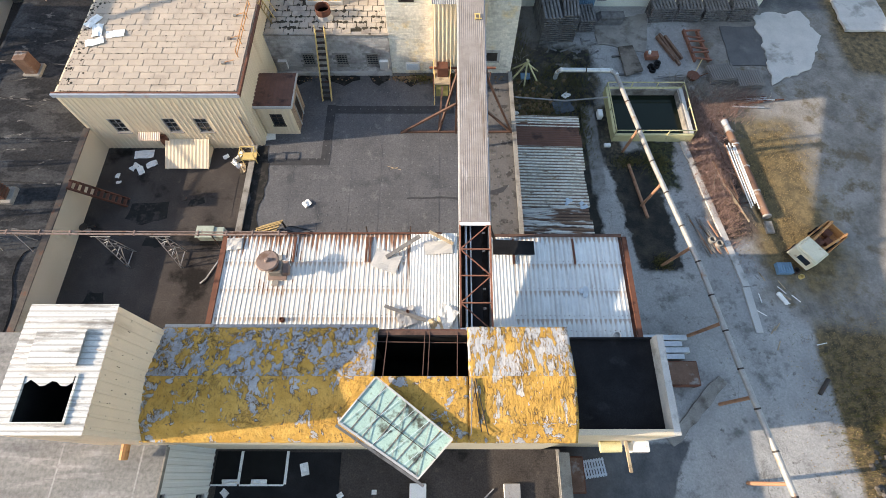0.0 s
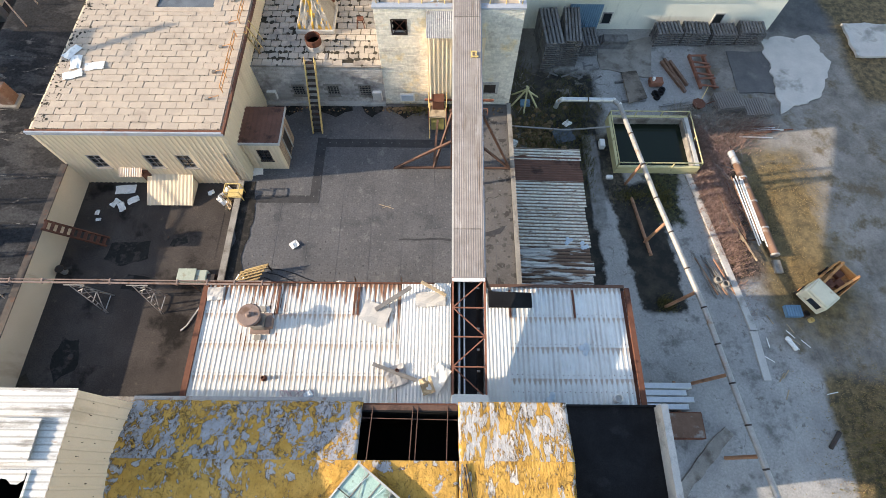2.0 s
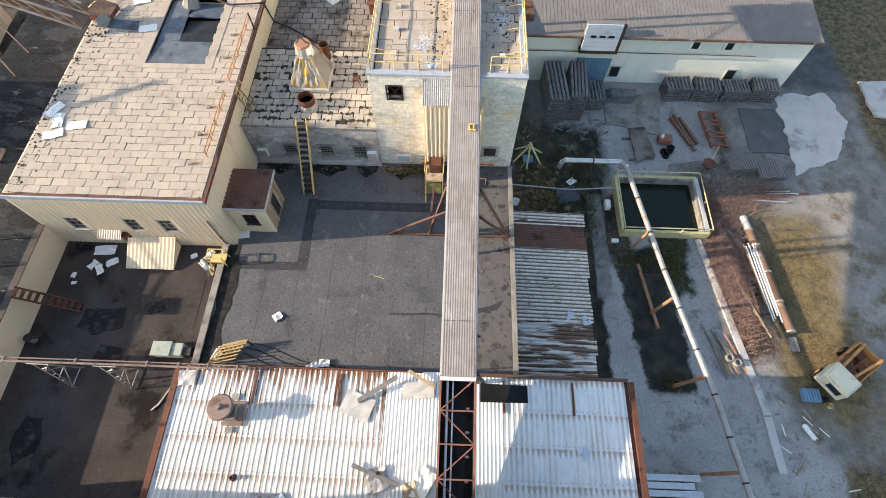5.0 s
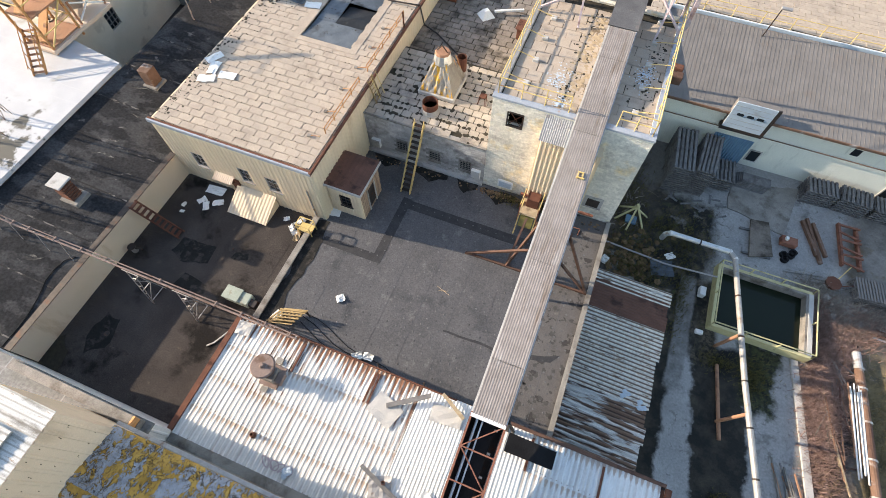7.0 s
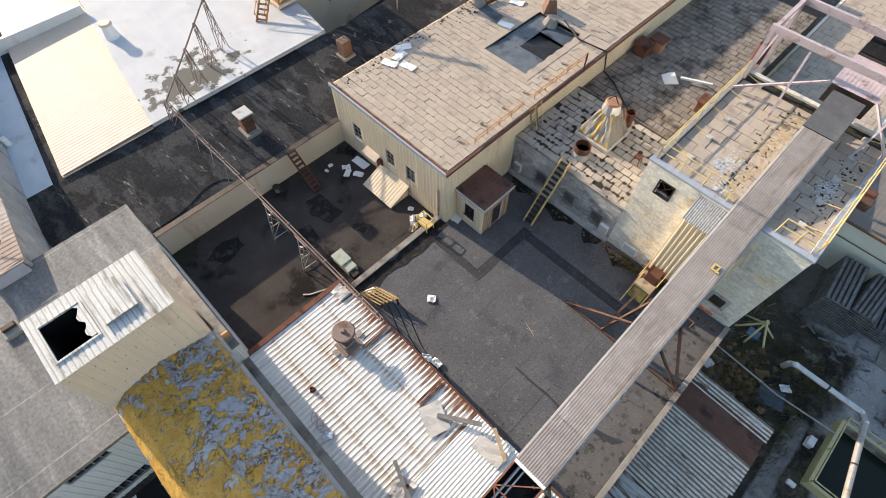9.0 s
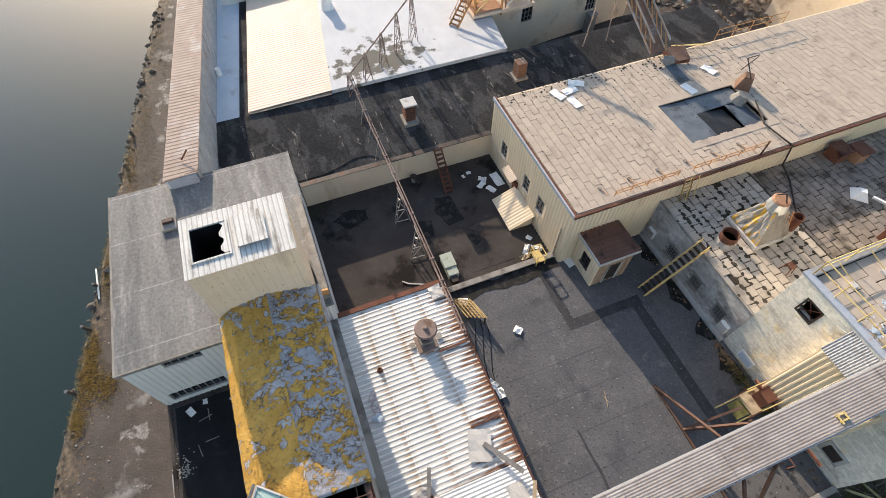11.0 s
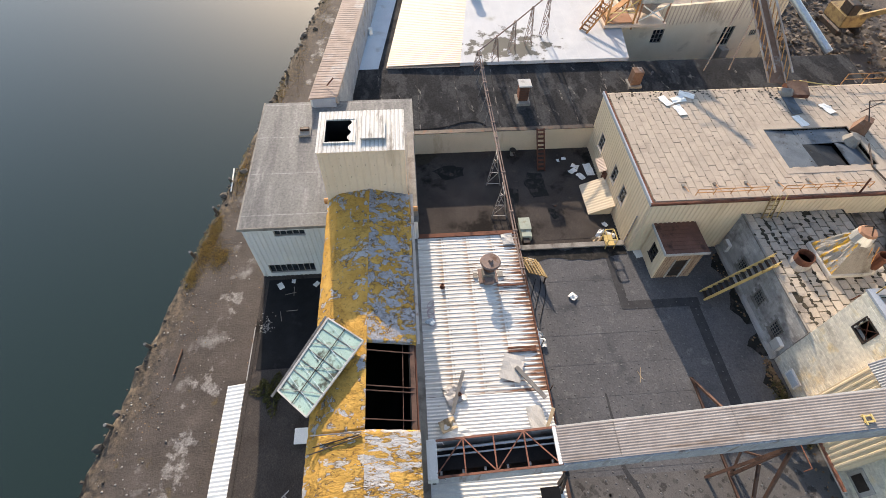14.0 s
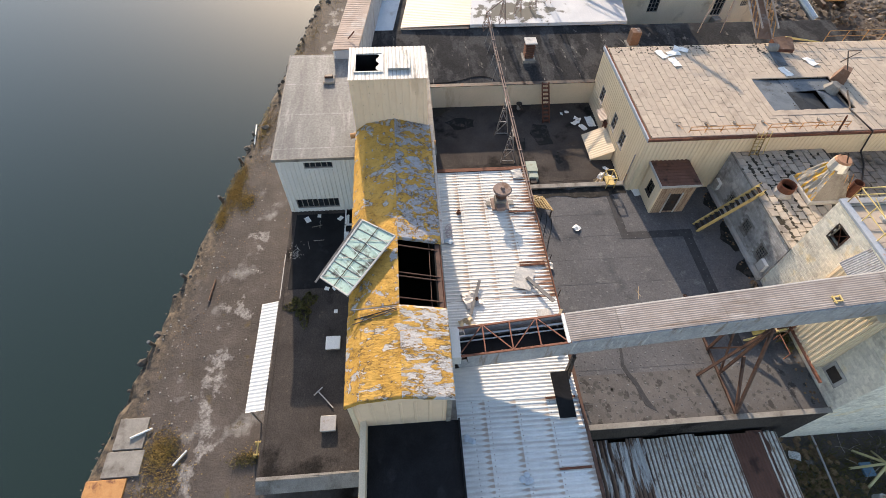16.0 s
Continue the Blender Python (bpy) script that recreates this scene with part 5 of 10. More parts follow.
part("parapet", boxed(8.85, 9.15, 4.05, 8.4, GZ - 0.2, 9.8), "concrete", blk, "pale weathered parapet")
part("parapet", boxed(4.1, 8.85, 4.05, 4.3, GZ - 0.2, 9.8), "beige_wall", blk, "pale weathered parapet")
part("parapet", boxed(4.1, 8.85, 8.35, 8.42, GZ, 9.25), "black_roof", blk)

# low shed roof east of the membrane hall
shed = thing("lean_to", (6.5, 21, GZ), "low lean-to with a rusted corrugated roof", "building")
part("wall", boxed(8.6, 8.75, 15.3, 26.6, GZ - 0.1, 2.75), "concrete", shed)
part("wall", boxed(4.1, 8.6, 26.4, 26.55, GZ - 0.1, 2.85), "concrete", shed)
part("wall", boxed(4.1, 8.6, 15.3, 15.45, GZ - 0.1, 2.85), "concrete", shed)

# tower block
TX0, TX1, TY0, TY1, TZ = -4.6, 3.88, 29.0, 39.2, 12.65
tower = thing("masonry_tower", (-0.4, 40, GZ), "white-painted masonry tower with railed slab roof", "building")
th = [(-3.65, -2.8, 10.9, 11.9)]
part("wall", wall_y(bmesh.new(), TX0, TX1, TY0, TY0 + 0.3, GZ, TZ, th), "block_paint", tower, "white-painted blockwork")
part("wall", boxed(TX1 - 0.3, TX1, TY0 + 0.3, TY1, GZ - 0.2, TZ), "block_paint", tower)
part("wall", boxed(TX0, TX0 + 0.3, TY0 + 0.3, TY1, GZ, TZ), "block_paint", tower)
part("wall", boxed(TX0 + 0.3, TX1 - 0.3, TY1 - 0.3, TY1, GZ, TZ), "block_paint", tower)
part("roof", boxed(TX0 + 0.3, TX1 - 0.3, TY0 + 0.3, TY1 - 0.3, TZ - 0.4, TZ - 0.12), "moss", tower)
part("coping", boxed(TX0 - 0.05, TX1 + 0.05, TY0 - 0.06, TY0 + 0.3, TZ + 0.001, TZ + 0.12), "blue_trim", tower, "blue-grey metal coping")
part("coping", boxed(TX1 - 0.3, TX1 + 0.05, TY0 + 0.301, TY1, TZ + 0.001, TZ + 0.12), "blue_trim", tower, "blue-grey metal coping")
part("coping", boxed(TX0 - 0.05, TX0 + 0.3, TY0 + 0.301, TY1, TZ + 0.001, TZ + 0.12), "grey_steel", tower)
w = part("window", wall_y(bmesh.new(), -3.7, -2.75, 28.96, 29.1, 10.85, 11.95, [(-3.62, -2.83, 10.93, 11.87)]), "dark_steel", tower, "broken window opening with crossed bars")
part("cross_bar", bars([((-3.6, 29.05, 10.95), (-2.85, 29.05, 11.85))], 0.03), "rust_red", w)
part("cross_bar", bars([((-3.6, 29.09, 11.85), (-2.85, 29.09, 10.95))], 0.03), "rust_red", w)
# black panel behind the broken window paints in the dark inside
part("dark_room", boxed(-4.2, -2.2, 29.9, 29.95, 10.4, 12.2), "interior_shade", tower)

# grey block wing with slab roof
AZ = 8.45
wing = thing("block_wing", (-9, 33, GZ), "low grey blockwork wing with a broken slab roof", "building")
wh = [(-10.75, -9.92, 5.78, 6.75), (-8.42, -7.6, 5.78, 6.75), (-6.3, -5.48, 5.78, 6.75)]
part("wall", wall_y(bmesh.new(), -13.0, TX0, 28.95, 29.2, GZ, AZ - 0.02, wh), "mortar", wing)
part("wall", boxed(-13.0, -12.9, 29.2, 36, ROOF, AZ - 0.02), "block_grey", wing)
part("roof", boxed(-12.85, TX0, 29.2, 35.6, AZ - 0.35, AZ - 0.06), "moss", wing)
part("roof_edge", boxed(-13.05, TX0, 28.86, 28.949, AZ - 0.08, AZ + 0.01), "stained_concrete", wing, "thin stained roof edge")
part("lower_roof", boxed(-12.85, TX0, 35.6, 56, AZ - 0.9, AZ - 0.5), "moss", wing)
part("base_ledge", boxed(-13.0, TX0, 28.7, 28.94, ROOF, ROOF + 0.22), "concrete", wing)
for h in wh:
    w = window_y(wing, *h, 28.94, 4, 5, "stained_concrete")
    # black plate over the glass: darkness behind missing panes as flat colour
    part("window_board", boxed(h[0] + 0.3, h[1] - 0.12, 28.992, 28.997, h[2] + 0.3, h[3] - 0.2), "interior_shade", w, "black plate as the dark behind missing panes")

# pale green warehouse across the yard
EY = 42.4
east = thing("pale_green_warehouse", (17, 50, GZ), "long pale green warehouse with a ribbed metal roof", "building")
part("wall", boxed(4.2, 28.6, EY, EY + 0.3, GZ - 0.1, 4.62), "cyan_wall", east)
part("wall", boxed(28.3, 28.6, EY + 0.3, 50.8, GZ - 0.1, 4.62), "cyan_wall", east)
part("wall", boxed(4.2, 4.5, EY + 0.3, 50.8, GZ - 0.1, 4.62), "cyan_wall", east)
RE = 50.8
roof = part("roof", quad_slab([(4.0, EY - 0.45, 4.76), (28.8, EY - 0.45, 4.76), (28.8, RE, 5.8), (4.0, RE, 5.8)], 0.12), "warehouse_roof", east, "ribbed beige-grey metal roof")
x = 4.2
while x < 28.7:
    part("roof_rib", quad_slab([(x - 0.014, EY - 0.43, 4.778), (x + 0.014, EY - 0.43, 4.778), (x + 0.014, RE, 5.818), (x - 0.014, RE, 5.818)], 0.022), "warehouse_roof", roof)
    x += 0.3
part("eave_trim", boxed(4.0, 28.8, EY - 0.55, EY - 0.451, 4.6, 4.79), "casing_rust", east)
part("wall_pipe", tubes([((4.4, EY - 0.15, 3.0), (24.5, EY - 0.15, 3.0))], 0.035, 8), "casing_rust", east, "rusty pipe along the wall")

# ================= things on the roofs and in the yard =================
def ring(c, r, z0, z1, n=16, thick=0.03):
    """An open-topped cylinder wall."""
    bm = bmesh.new()
    rows = []
    for rr, z in ((r, z0), (r, z1), (r - thick, z1), (r - thick, z0 + 0.02)):
        rows.append([bm.verts.new((c[0] + rr * math.cos(2 * math.pi * k / n), c[1] + rr * math.sin(2 * math.pi * k / n), z)) for k in range(n)])
    for a, b in zip(rows, rows[1:]):
        for k in range(n):
            bm.faces.new((a[k], a[(k + 1) % n], b[(k + 1) % n], b[k]))
    bm.faces.new(rows[-1])
    return bm


def lump(bm, c, r, seed, flat=0.7):
    """An uneven stone-like body."""
    k = bmesh.ops.create_icosphere(bm, subdivisions=1, radius=r)
    for v in k["verts"]:
        d = 1 + 0.45 * noise.noise((v.co.x * 2 / r + seed, v.co.y * 2 / r, v.co.z * 2 / r))
        v.co = Vector((v.co.x * d, v.co.y * d, v.co.z * d * flat)) + Vector(c)


def bent_sheet(pts_uv, at, ang, mat, name, label, category, w=1.2, l=1.6, tilt=(0, 0), curl=0.08, seed=0, parent=None):
    """A crumpled board or sheet, with thickness, lying at a place."""
    bm = bmesh.new()
    n = 6
    th = 0.015
    top, low = [], []
    for i in range(n + 1):
        a, b = [], []
        for j in range(n + 1):
            u, v = i / n - 0.5, j / n - 0.5
            z = curl * (0.5 + noise.noise((u * 3 + seed, v * 3, seed))) + 0.02
            eu = 0.06 * noise.noise((v * 6, seed, 1)) if i in (0, n) else 0
            ev = 0.06 * noise.noise((u * 6, seed, 2)) if j in (0, n) else 0
            a.append(bm.verts.new((u * l + eu, v * w + ev, z + th)))
            b.append(bm.verts.new((u * l + eu, v * w + ev, z)))
        top.append(a)
        low.append(b)
    for i in range(n):
        for j in range(n):
            bm.faces.new((top[i][j], top[i + 1][j], top[i + 1][j + 1], top[i][j + 1]))
            bm.faces.new((low[i][j], low[i][j + 1], low[i + 1][j + 1], low[i + 1][j]))
        bm.faces.new((low[i][0], low[i + 1][0], top[i + 1][0], top[i][0]))
        bm.faces.new((low[i + 1][n], low[i][n], top[i][n], top[i + 1][n]))
        bm.faces.new((low[0][i + 1], low[0][i], top[0][i], top[0][i + 1]))
        bm.faces.new((low[n][i], low[n][i + 1], top[n][i + 1], top[n][i]))
    bmesh.ops.transform(bm, verts=bm.verts, matrix=pose(at[0], at[1], at[2], tilt[0], tilt[1], ang))
    return tagged(part(name, bm, mat), label, category)


def rail_run(parent, pts, h, mat, step=1.6, r=0.03, mids=(0.5,)):
    """Posts and rails along a polyline of base points; each post and rail is a part."""
    for p, q in zip(pts, pts[1:]):
        p, q = Vector(p), Vector(q)
        k = max(1, round((q - p).length / step))
        for i in range(k + 1):
            b = p.lerp(q, i / k)
            part("post", tubes([(b, b + Vector((0, 0, h)))], r), mat, parent)
        for f in (1.0, *mids):
            part("rail", tubes([(p + Vector((0, 0, h * f)), q + Vector((0, 0, h * f)))], r), mat, parent)


def stair(name, foot, head, width, mat, tread_mat, label, steps, rail=0.0):
    """A steep open stair: two stringers and single treads, side rails where wanted."""
    s = thing(name, foot, label, "stair")
    f, h = Vector(foot), Vector(head)
    side = Vector((h.y - f.y, f.x - h.x, 0)).normalized() * (width / 2)
    for sg in (-1, 1):
        part("stringer", bars([(f + side * sg, h + side * sg)], 0.06, 0.22), mat, s)
        if rail:
            up = Vector((0, 0, rail))
            part("handrail", tubes([(f + side * sg + up, h + side * sg + up)], 0.03), mat, s)
            for k in range(4):
                b = f.lerp(h, (k + 0.3) / 3.6)
                part("baluster", tubes([(b + side * sg, b + side * sg + up)], 0.025), mat, s)
    for k in range(steps):
        c = f.lerp(h, (k + 0.6) / steps)
        part("tread", bars([(c - side * 0.95, c + side * 0.95)], 0.2, 0.04), tread_mat, s)
    return s


# ---- inclined conveyor across the roofs ----
def cz(y):
    return 10.47 + 0.158 * (y - 13.8)


CX0, CX1 = -0.12, 1.36
conv = thing("conveyor_gallery", (0.6, 20, ROOF), "long covered conveyor gallery with corrugated cover and open end", "conveyor")
for sx in (CX0, CX1):
    for y in range(9, 37, 4):
        y2 = min(y + 4, 38.2)
        part("side_panel", quad_slab([(sx - 0.02, y, cz(y) - 0.08), (sx + 0.02, y, cz(y) - 0.08), (sx + 0.02, y2, cz(y2) - 0.08), (sx - 0.02, y2, cz(y2) - 0.08)], 1.32), "side_sheet", conv, "dented grey side panel")
    part("side_panel", quad_slab([(sx - 0.02, 8.5, cz(8.5) - 0.5), (sx + 0.02, 8.5, cz(8.5) - 0.5), (sx + 0.02, 9, cz(9) - 0.45), (sx - 0.02, 9, cz(9) - 0.45)], 0.9), "side_sheet", conv)
    part("top_chord", bars([((sx, 8.5, cz(8.5) - 0.02), (sx, 13.9, cz(13.9) - 0.02))], 0.09, 0.09), "red_steel", conv, "rust-red steel angle")
    part("edge_strip", bars([((sx, 13.8, cz(13.8) - 0.03), (sx, 35.2, cz(35.2) - 0.03))], 0.1, 0.07), "concrete" if sx < 0 else "side_sheet", conv, "pale edge flashing")
part("conveyor_floor", quad_slab([(CX0, 8.5, cz(8.5) - 1.36), (CX1, 8.5, cz(8.5) - 1.36), (CX1, 38.2, cz(38.2) - 1.36), (CX0, 38.2, cz(38.2) - 1.36)], 0.06), "dark_steel", conv)
part("belt", quad_slab([(0.2, 8.8, cz(8.8) - 0.62), (1.0, 8.8, cz(8.8) - 0.62), (1.0, 38, cz(38) - 0.62), (0.2, 38, cz(38) - 0.62)], 0.03), "black_roof", conv, "black rubber belt")
for k in range(6):
    y = 8.9 + k * 0.95
    part("roller", tubes([((0.12, y, cz(y) - 0.7), (1.15, y, cz(y) - 0.7))], 0.055, 8), "grey_steel", conv)
part("water_pipe", tubes([((0.18, 8.6, cz(8.6) - 0.35), (0.18, 14, cz(14) - 0.35))], 0.06, 8), "galvanised", conv, "bright pipe inside the gallery")
part("water_pipe", tubes([((0.42, 8.6, cz(8.6) - 0.45), (0.42, 14, cz(14) - 0.45))], 0.04, 8), "galvanised", conv)
zz = [8.6, 9.9, 11.2, 12.5, 13.8]
for i in range(4):
    a, b = zz[i], zz[i + 1]
    part("cross_bar", bars([((CX0, a, cz(a)), (CX1, a, cz(a)))], 0.06, 0.06), "red_steel", conv)
    pa, pb = ((CX0, a, cz(a)), (CX1, b, cz(b))) if i % 2 else ((CX1, a, cz(a)), (CX0, b, cz(b)))
    part("diagonal_bar", bars([(pa, pb)], 0.05, 0.05), "red_steel", conv)
part("end_plate", boxed(CX0 - 0.05, CX1 + 0.08, 8.3, 8.75, cz(8.5) - 0.7, cz(8.5) + 0.06, bevel=0.02), "white_wall", conv, "white steel end plate")
part("end_bar", boxed(CX0 - 0.02, CX1 + 0.02, 13.7, 13.85, cz(13.8) - 0.06, cz(13.8) + 0.05), "white_board", conv)
y = 13.85
while y < 34.9:
    l = min(2.45, 35.2 - y)
    up = Vector((0, l, 0.158 * l))
    part("cover_sheet", wave_sheet((CX0 + 0.03, y - 0.05, cz(y) + 0.03 + 0.004 * (int(y) % 3)), (CX1 - CX0 - 0.04, 0, 0), up, 0.11, 0.006), "cover_sheet", conv, "weathered corrugated cover sheet")
    y += 2.4
part("cover_plate", quad_slab([(CX0 - 0.08, 35.2, cz(35.2) + 0.06), (CX1 + 0.08, 35.2, cz(35.2) + 0.06), (CX1 + 0.08, 38.1, cz(38.1) + 0.06), (CX0 - 0.08, 38.1, cz(38.1) + 0.06)], 0.08), "cover_dark", conv, "dark rubber cover")
part("cover_sheet", wave_sheet((CX0 - 0.4, 38.2, cz(38.2) + 0.25), (CX1 - CX0 + 0.8, 0, 0), (0, 2.6, 0.35), 0.2, 0.004), "pink_steel", conv, "faded lavender sheet cover")
part("head_box", boxed(CX0 - 0.35, CX1 + 0.35, 38.3, 43, cz(38.3) - 0.9, cz(38.3) + 0.2), "dark_steel", conv)
part("head_cover", quad_slab([(CX0 - 0.3, 40.9, 15.1), (CX1 + 0.3, 40.9, 15.1), (CX1 + 0.3, 43, 15.4), (CX0 - 0.3, 43, 15.4)], 0.08), "black_roof", conv)
bm = bmesh.new()
tb = cz(25.8) + 0.06
for p, q in (((0.85, 25.6, tb), (0.85, 26.0, tb + 0.07)), ((1.08, 25.6, tb), (1.08, 26.0, tb + 0.07)), ((0.8, 25.65, tb + 0.04), (1.2, 25.65, tb + 0.04)), ((0.8, 25.95, tb + 0.09), (1.12, 25.95, tb + 0.09))):
    beam(bm, p, q, 0.06, 0.05)
tagged(part("small_timber_pallet", bm, "yellow_steel"), "small yellow timber frame lying on the cover", "timber frame")

# steel trestle under the conveyor
tres = thing("conveyor_trestle", (0.6, 23.6, ROOF), "rust-red steel trestle bracing the conveyor on the roof", "trestle")
zt = cz(23.6) - 1.42
for p, q in (((-3.8, 23.6, ROOF), (-0.1, 23.6, ROOF + 2.9)), ((3.7, 23.65, ROOF), (1.4, 23.65, zt)), ((-1.25, 23.65, ROOF), (0.1, 24.4, zt)), ((-1.25, 23.65, ROOF), (-1.0, 26.6, ROOF + 1.2)),
             ((-0.1, 23.6, ROOF), (-0.1, 23.6, zt)), ((1.4, 23.65, ROOF), (1.4, 23.65, zt)), ((1.4, 22.4, ROOF), (1.4, 23.6, zt)), ((3.7, 23.65, ROOF), (1.4, 23.9, ROOF + 2.4))):
    part("leg", bars([(p, q)], 0.13, 0.13), "dark_rust", tres)
part("cross_beam", bars([((-3.8, 23.62, ROOF + 0.1), (3.7, 23.62, ROOF + 0.1))], 0.12, 0.12), "dark_rust", tres)
part("cross_beam", bars([((-0.3, 23.6, zt), (1.6, 23.6, zt))], 0.14, 0.14), "dark_rust", tres)
part("brace", bars([((1.4, 23.65, ROOF + 0.2), (-0.1, 23.62, ROOF + 3.6))], 0.09, 0.09), "dark_rust", tres)
part("brace", bars([((-0.1, 23.62, ROOF + 0.2), (1.4, 23.65, ROOF + 3.6))], 0.09, 0.09), "dark_rust", tres)
# short leg and black flap beside the open end
leg = thing("conveyor_prop", (1.6, 14.2, CE), "black steel prop with a hanging rubber flap", "steel prop")
part("leg", bars([((1.7, 14.3, CE - 1.5), (1.5, 14.3, cz(14.3) - 1.4))], 0.18, 0.18), "dark_steel", leg)
part("leg", bars([((2.3, 14.3, CE - 1.5), (1.5, 14.3, cz(14.3) - 1.4))], 0.12, 0.12), "dark_steel", leg)
part("flap", quad_slab([(1.75, 13.3, CE + 0.42), (4.0, 13.35, CE + 0.3), (4.0, 14.15, CE + 0.3), (1.75, 14.15, CE + 0.5)], 0.05), "black_roof", leg, "flat black rubber flap")

# sheet-metal shaft where the conveyor meets the tower
shaft = thing("conveyor_shaft", (0, 28.6, ROOF), "beige sheet-metal shaft against the tower", "shaft")
part("wall", boxed(-1.6, 1.75, 28.3, 28.99, 6.1, 11.3), "beige", shaft)
part("siding", ribs_south(-1.58, 1.73, 28.3, 6.1, 11.3, 0.27), "beige", shaft, "ribbed beige siding")
part("siding", ribs_east(28.3, 28.99, 1.75, 6.1, 11.3, 0.27), "beige", shaft)
part("shaft_roof", wave_sheet((-1.65, 28.2, 11.32), (1.7, 0, 0), (0, 0.95, 1.4), 0.11, 0.016), "side_sheet", shaft, "grey corrugated lean-to roof")
part("shaft_beam", bars([((-1.9, 28.25, 6.2), (2.7, 28.25, 6.2))], 0.12, 0.14), "red_steel", shaft)

# access platform
plat = thing("access_platform", (-1.0, 27.2, ROOF), "small yellow-framed platform with a rusty box", "platform")
for x in (-1.55, -0.5):
    part("stringer", bars([((x, 26.0, ROOF), (x, 27.9, ROOF + 1.3))], 0.07, 0.2), "yellow_steel", plat)
part("deck", boxed(-1.6, -0.45, 26.9, 28.2, ROOF + 1.0, ROOF + 1.08), "wood", plat)
part("tread_panel", quad_slab([(-1.45, 26.4, ROOF + 0.45), (-0.6, 26.4, ROOF + 0.45), (-0.6, 27.0, ROOF + 0.85), (-1.45, 27.0, ROOF + 0.85)], 0.05), "leaf", plat, "green mossy panel")
for x in (-1.6, -0.45):
    for y in (26.9, 28.15):
        part("post", bars([((x, y, ROOF), (x, y, ROOF + 2.0))], 0.06), "red_steel", plat)
    part("rail", bars([((x, 26.9, ROOF + 2.0), (x, 28.15, ROOF + 2.0))], 0.05), "yellow_steel", plat)
part("hood", boxed(-1.35, -0.6, 27.5, 28.15, ROOF + 1.09, ROOF + 1.9, bevel=0.03), "rust_red", plat, "rusty steel hood")
rail_run(plat, [(0.9, 25.3, ROOF + 3.2), (2.0, 25.3, ROOF + 3.2)], 0.6, "red_steel", 1.1, 0.025, ())

# yellow stair against the block wing
stair("yellow_stair", (-9.05, 26.35, ROOF), (-9.05, 29.1, 8.75), 0.62, "yellow_steel", "dark_steel", "steep yellow steel stair leaning on the block wing", 13, 0.28)
# brown ladder-stair in the gravel roof
stair("brown_stair", (-21.0, 18.3, PIT), (-23.35, 18.3, 6.95), 0.55, "rust_red", "rust_red", "rusty brown ladder stair on the parapet wall", 10)
# yellow ladder from wing up to the beige roof
rl = thing("roof_ladder", (-12.4, 30.2, AZ), "short yellow ladder up to the slab roof", "ladder")
for y in (29.9, 30.5):
    part("rail", bars([((-12.35, y, AZ - 0.05), (-12.8, y, BE + 0.25))], 0.06), "dim_faded_yellow", rl)
    part("handrail", tubes([((-12.05, y, AZ + 0.45), (-12.5, y, BE + 0.6))], 0.025), "yellow_steel", rl)
for k in range(6):
    f = (k + 0.5) / 6
    part("rung", bars([((-12.35 - 0.45 * f, 29.9, AZ + 1.6 * f), (-12.35 - 0.45 * f, 30.5, AZ + 1.6 * f))], 0.04), "dim_faded_yellow", rl)

# stair house
sh = thing("stair_house", (-11.8, 24.7, ROOF), "small tan stair house with a brown metal roof", "shed")
part("wall", wall_y(bmesh.new(), -12.83, -10.6, 23.5, 23.6, ROOF, 7.75, [(-12.1, -11.3, 5.9, 7.0)]), "beige", sh)
part("siding", ribs_south(-12.83, -10.6, 23.5, ROOF + 0.1, 7.7, 0.24, [(-12.1, -11.3, 5.9, 7.0)]), "beige", sh)
part("wall", turn_xy(wall_y(bmesh.new(), 23.6, 25.85, -10.72, -10.6, ROOF, 7.75, [(24.4, 25.2, 5.1, 6.9)])), "brown_boards", sh, "weathered boarded wall")
part("wall", boxed(-12.83, -10.6, 25.85, 25.97, ROOF, 7.75), "brown_boards", sh)
part("wall", boxed(-12.83, -12.72, 23.6, 25.85, ROOF, 7.75), "beige", sh)
window_y(sh, -12.08, -11.32, 5.92, 6.98, 23.53, 2, 3, "dark_steel")
part("door", boxed(-10.69, -10.64, 24.42, 25.18, 5.12, 6.88), "dark_steel", sh, "dark doorway panel")
part("door_frame", boxed(-10.6, -10.55, 24.3, 24.4, 5.0, 7.0), "concrete", sh)
part("door_frame", boxed(-10.6, -10.55, 25.2, 25.3, 5.0, 7.0), "concrete", sh)
part("roof", boxed(-12.95, -10.42, 23.35, 26.1, 7.76, 7.9), "brown_sheet", sh, "brown ribbed metal roof")
for k in range(9):
    x = -12.85 + 0.3 * k
    part("roof_rib", boxed(x - 0.02, x + 0.02, 23.36, 26.09, 7.901, 7.93), "brown_sheet", sh)
part("roof_edge", boxed(-12.97, -10.4, 23.29, 23.349, 7.74, 7.93), "concrete", sh)
part("roof_edge", boxed(-10.419, -10.37, 23.3, 26.12, 7.74, 7.93), "concrete", sh)

# lean-to hood against the beige facade
hood = thing("door_hood", (-17.2, 21.7, PIT), "pale lean-to hood over a doorway", "hood")
part("hood_roof", wave_sheet((-19.2, 20.8, 4.86), (2.85, 0, 0), (0.05, 1.74, 0.85), 0.24, 0.01), "beige_wall", hood)
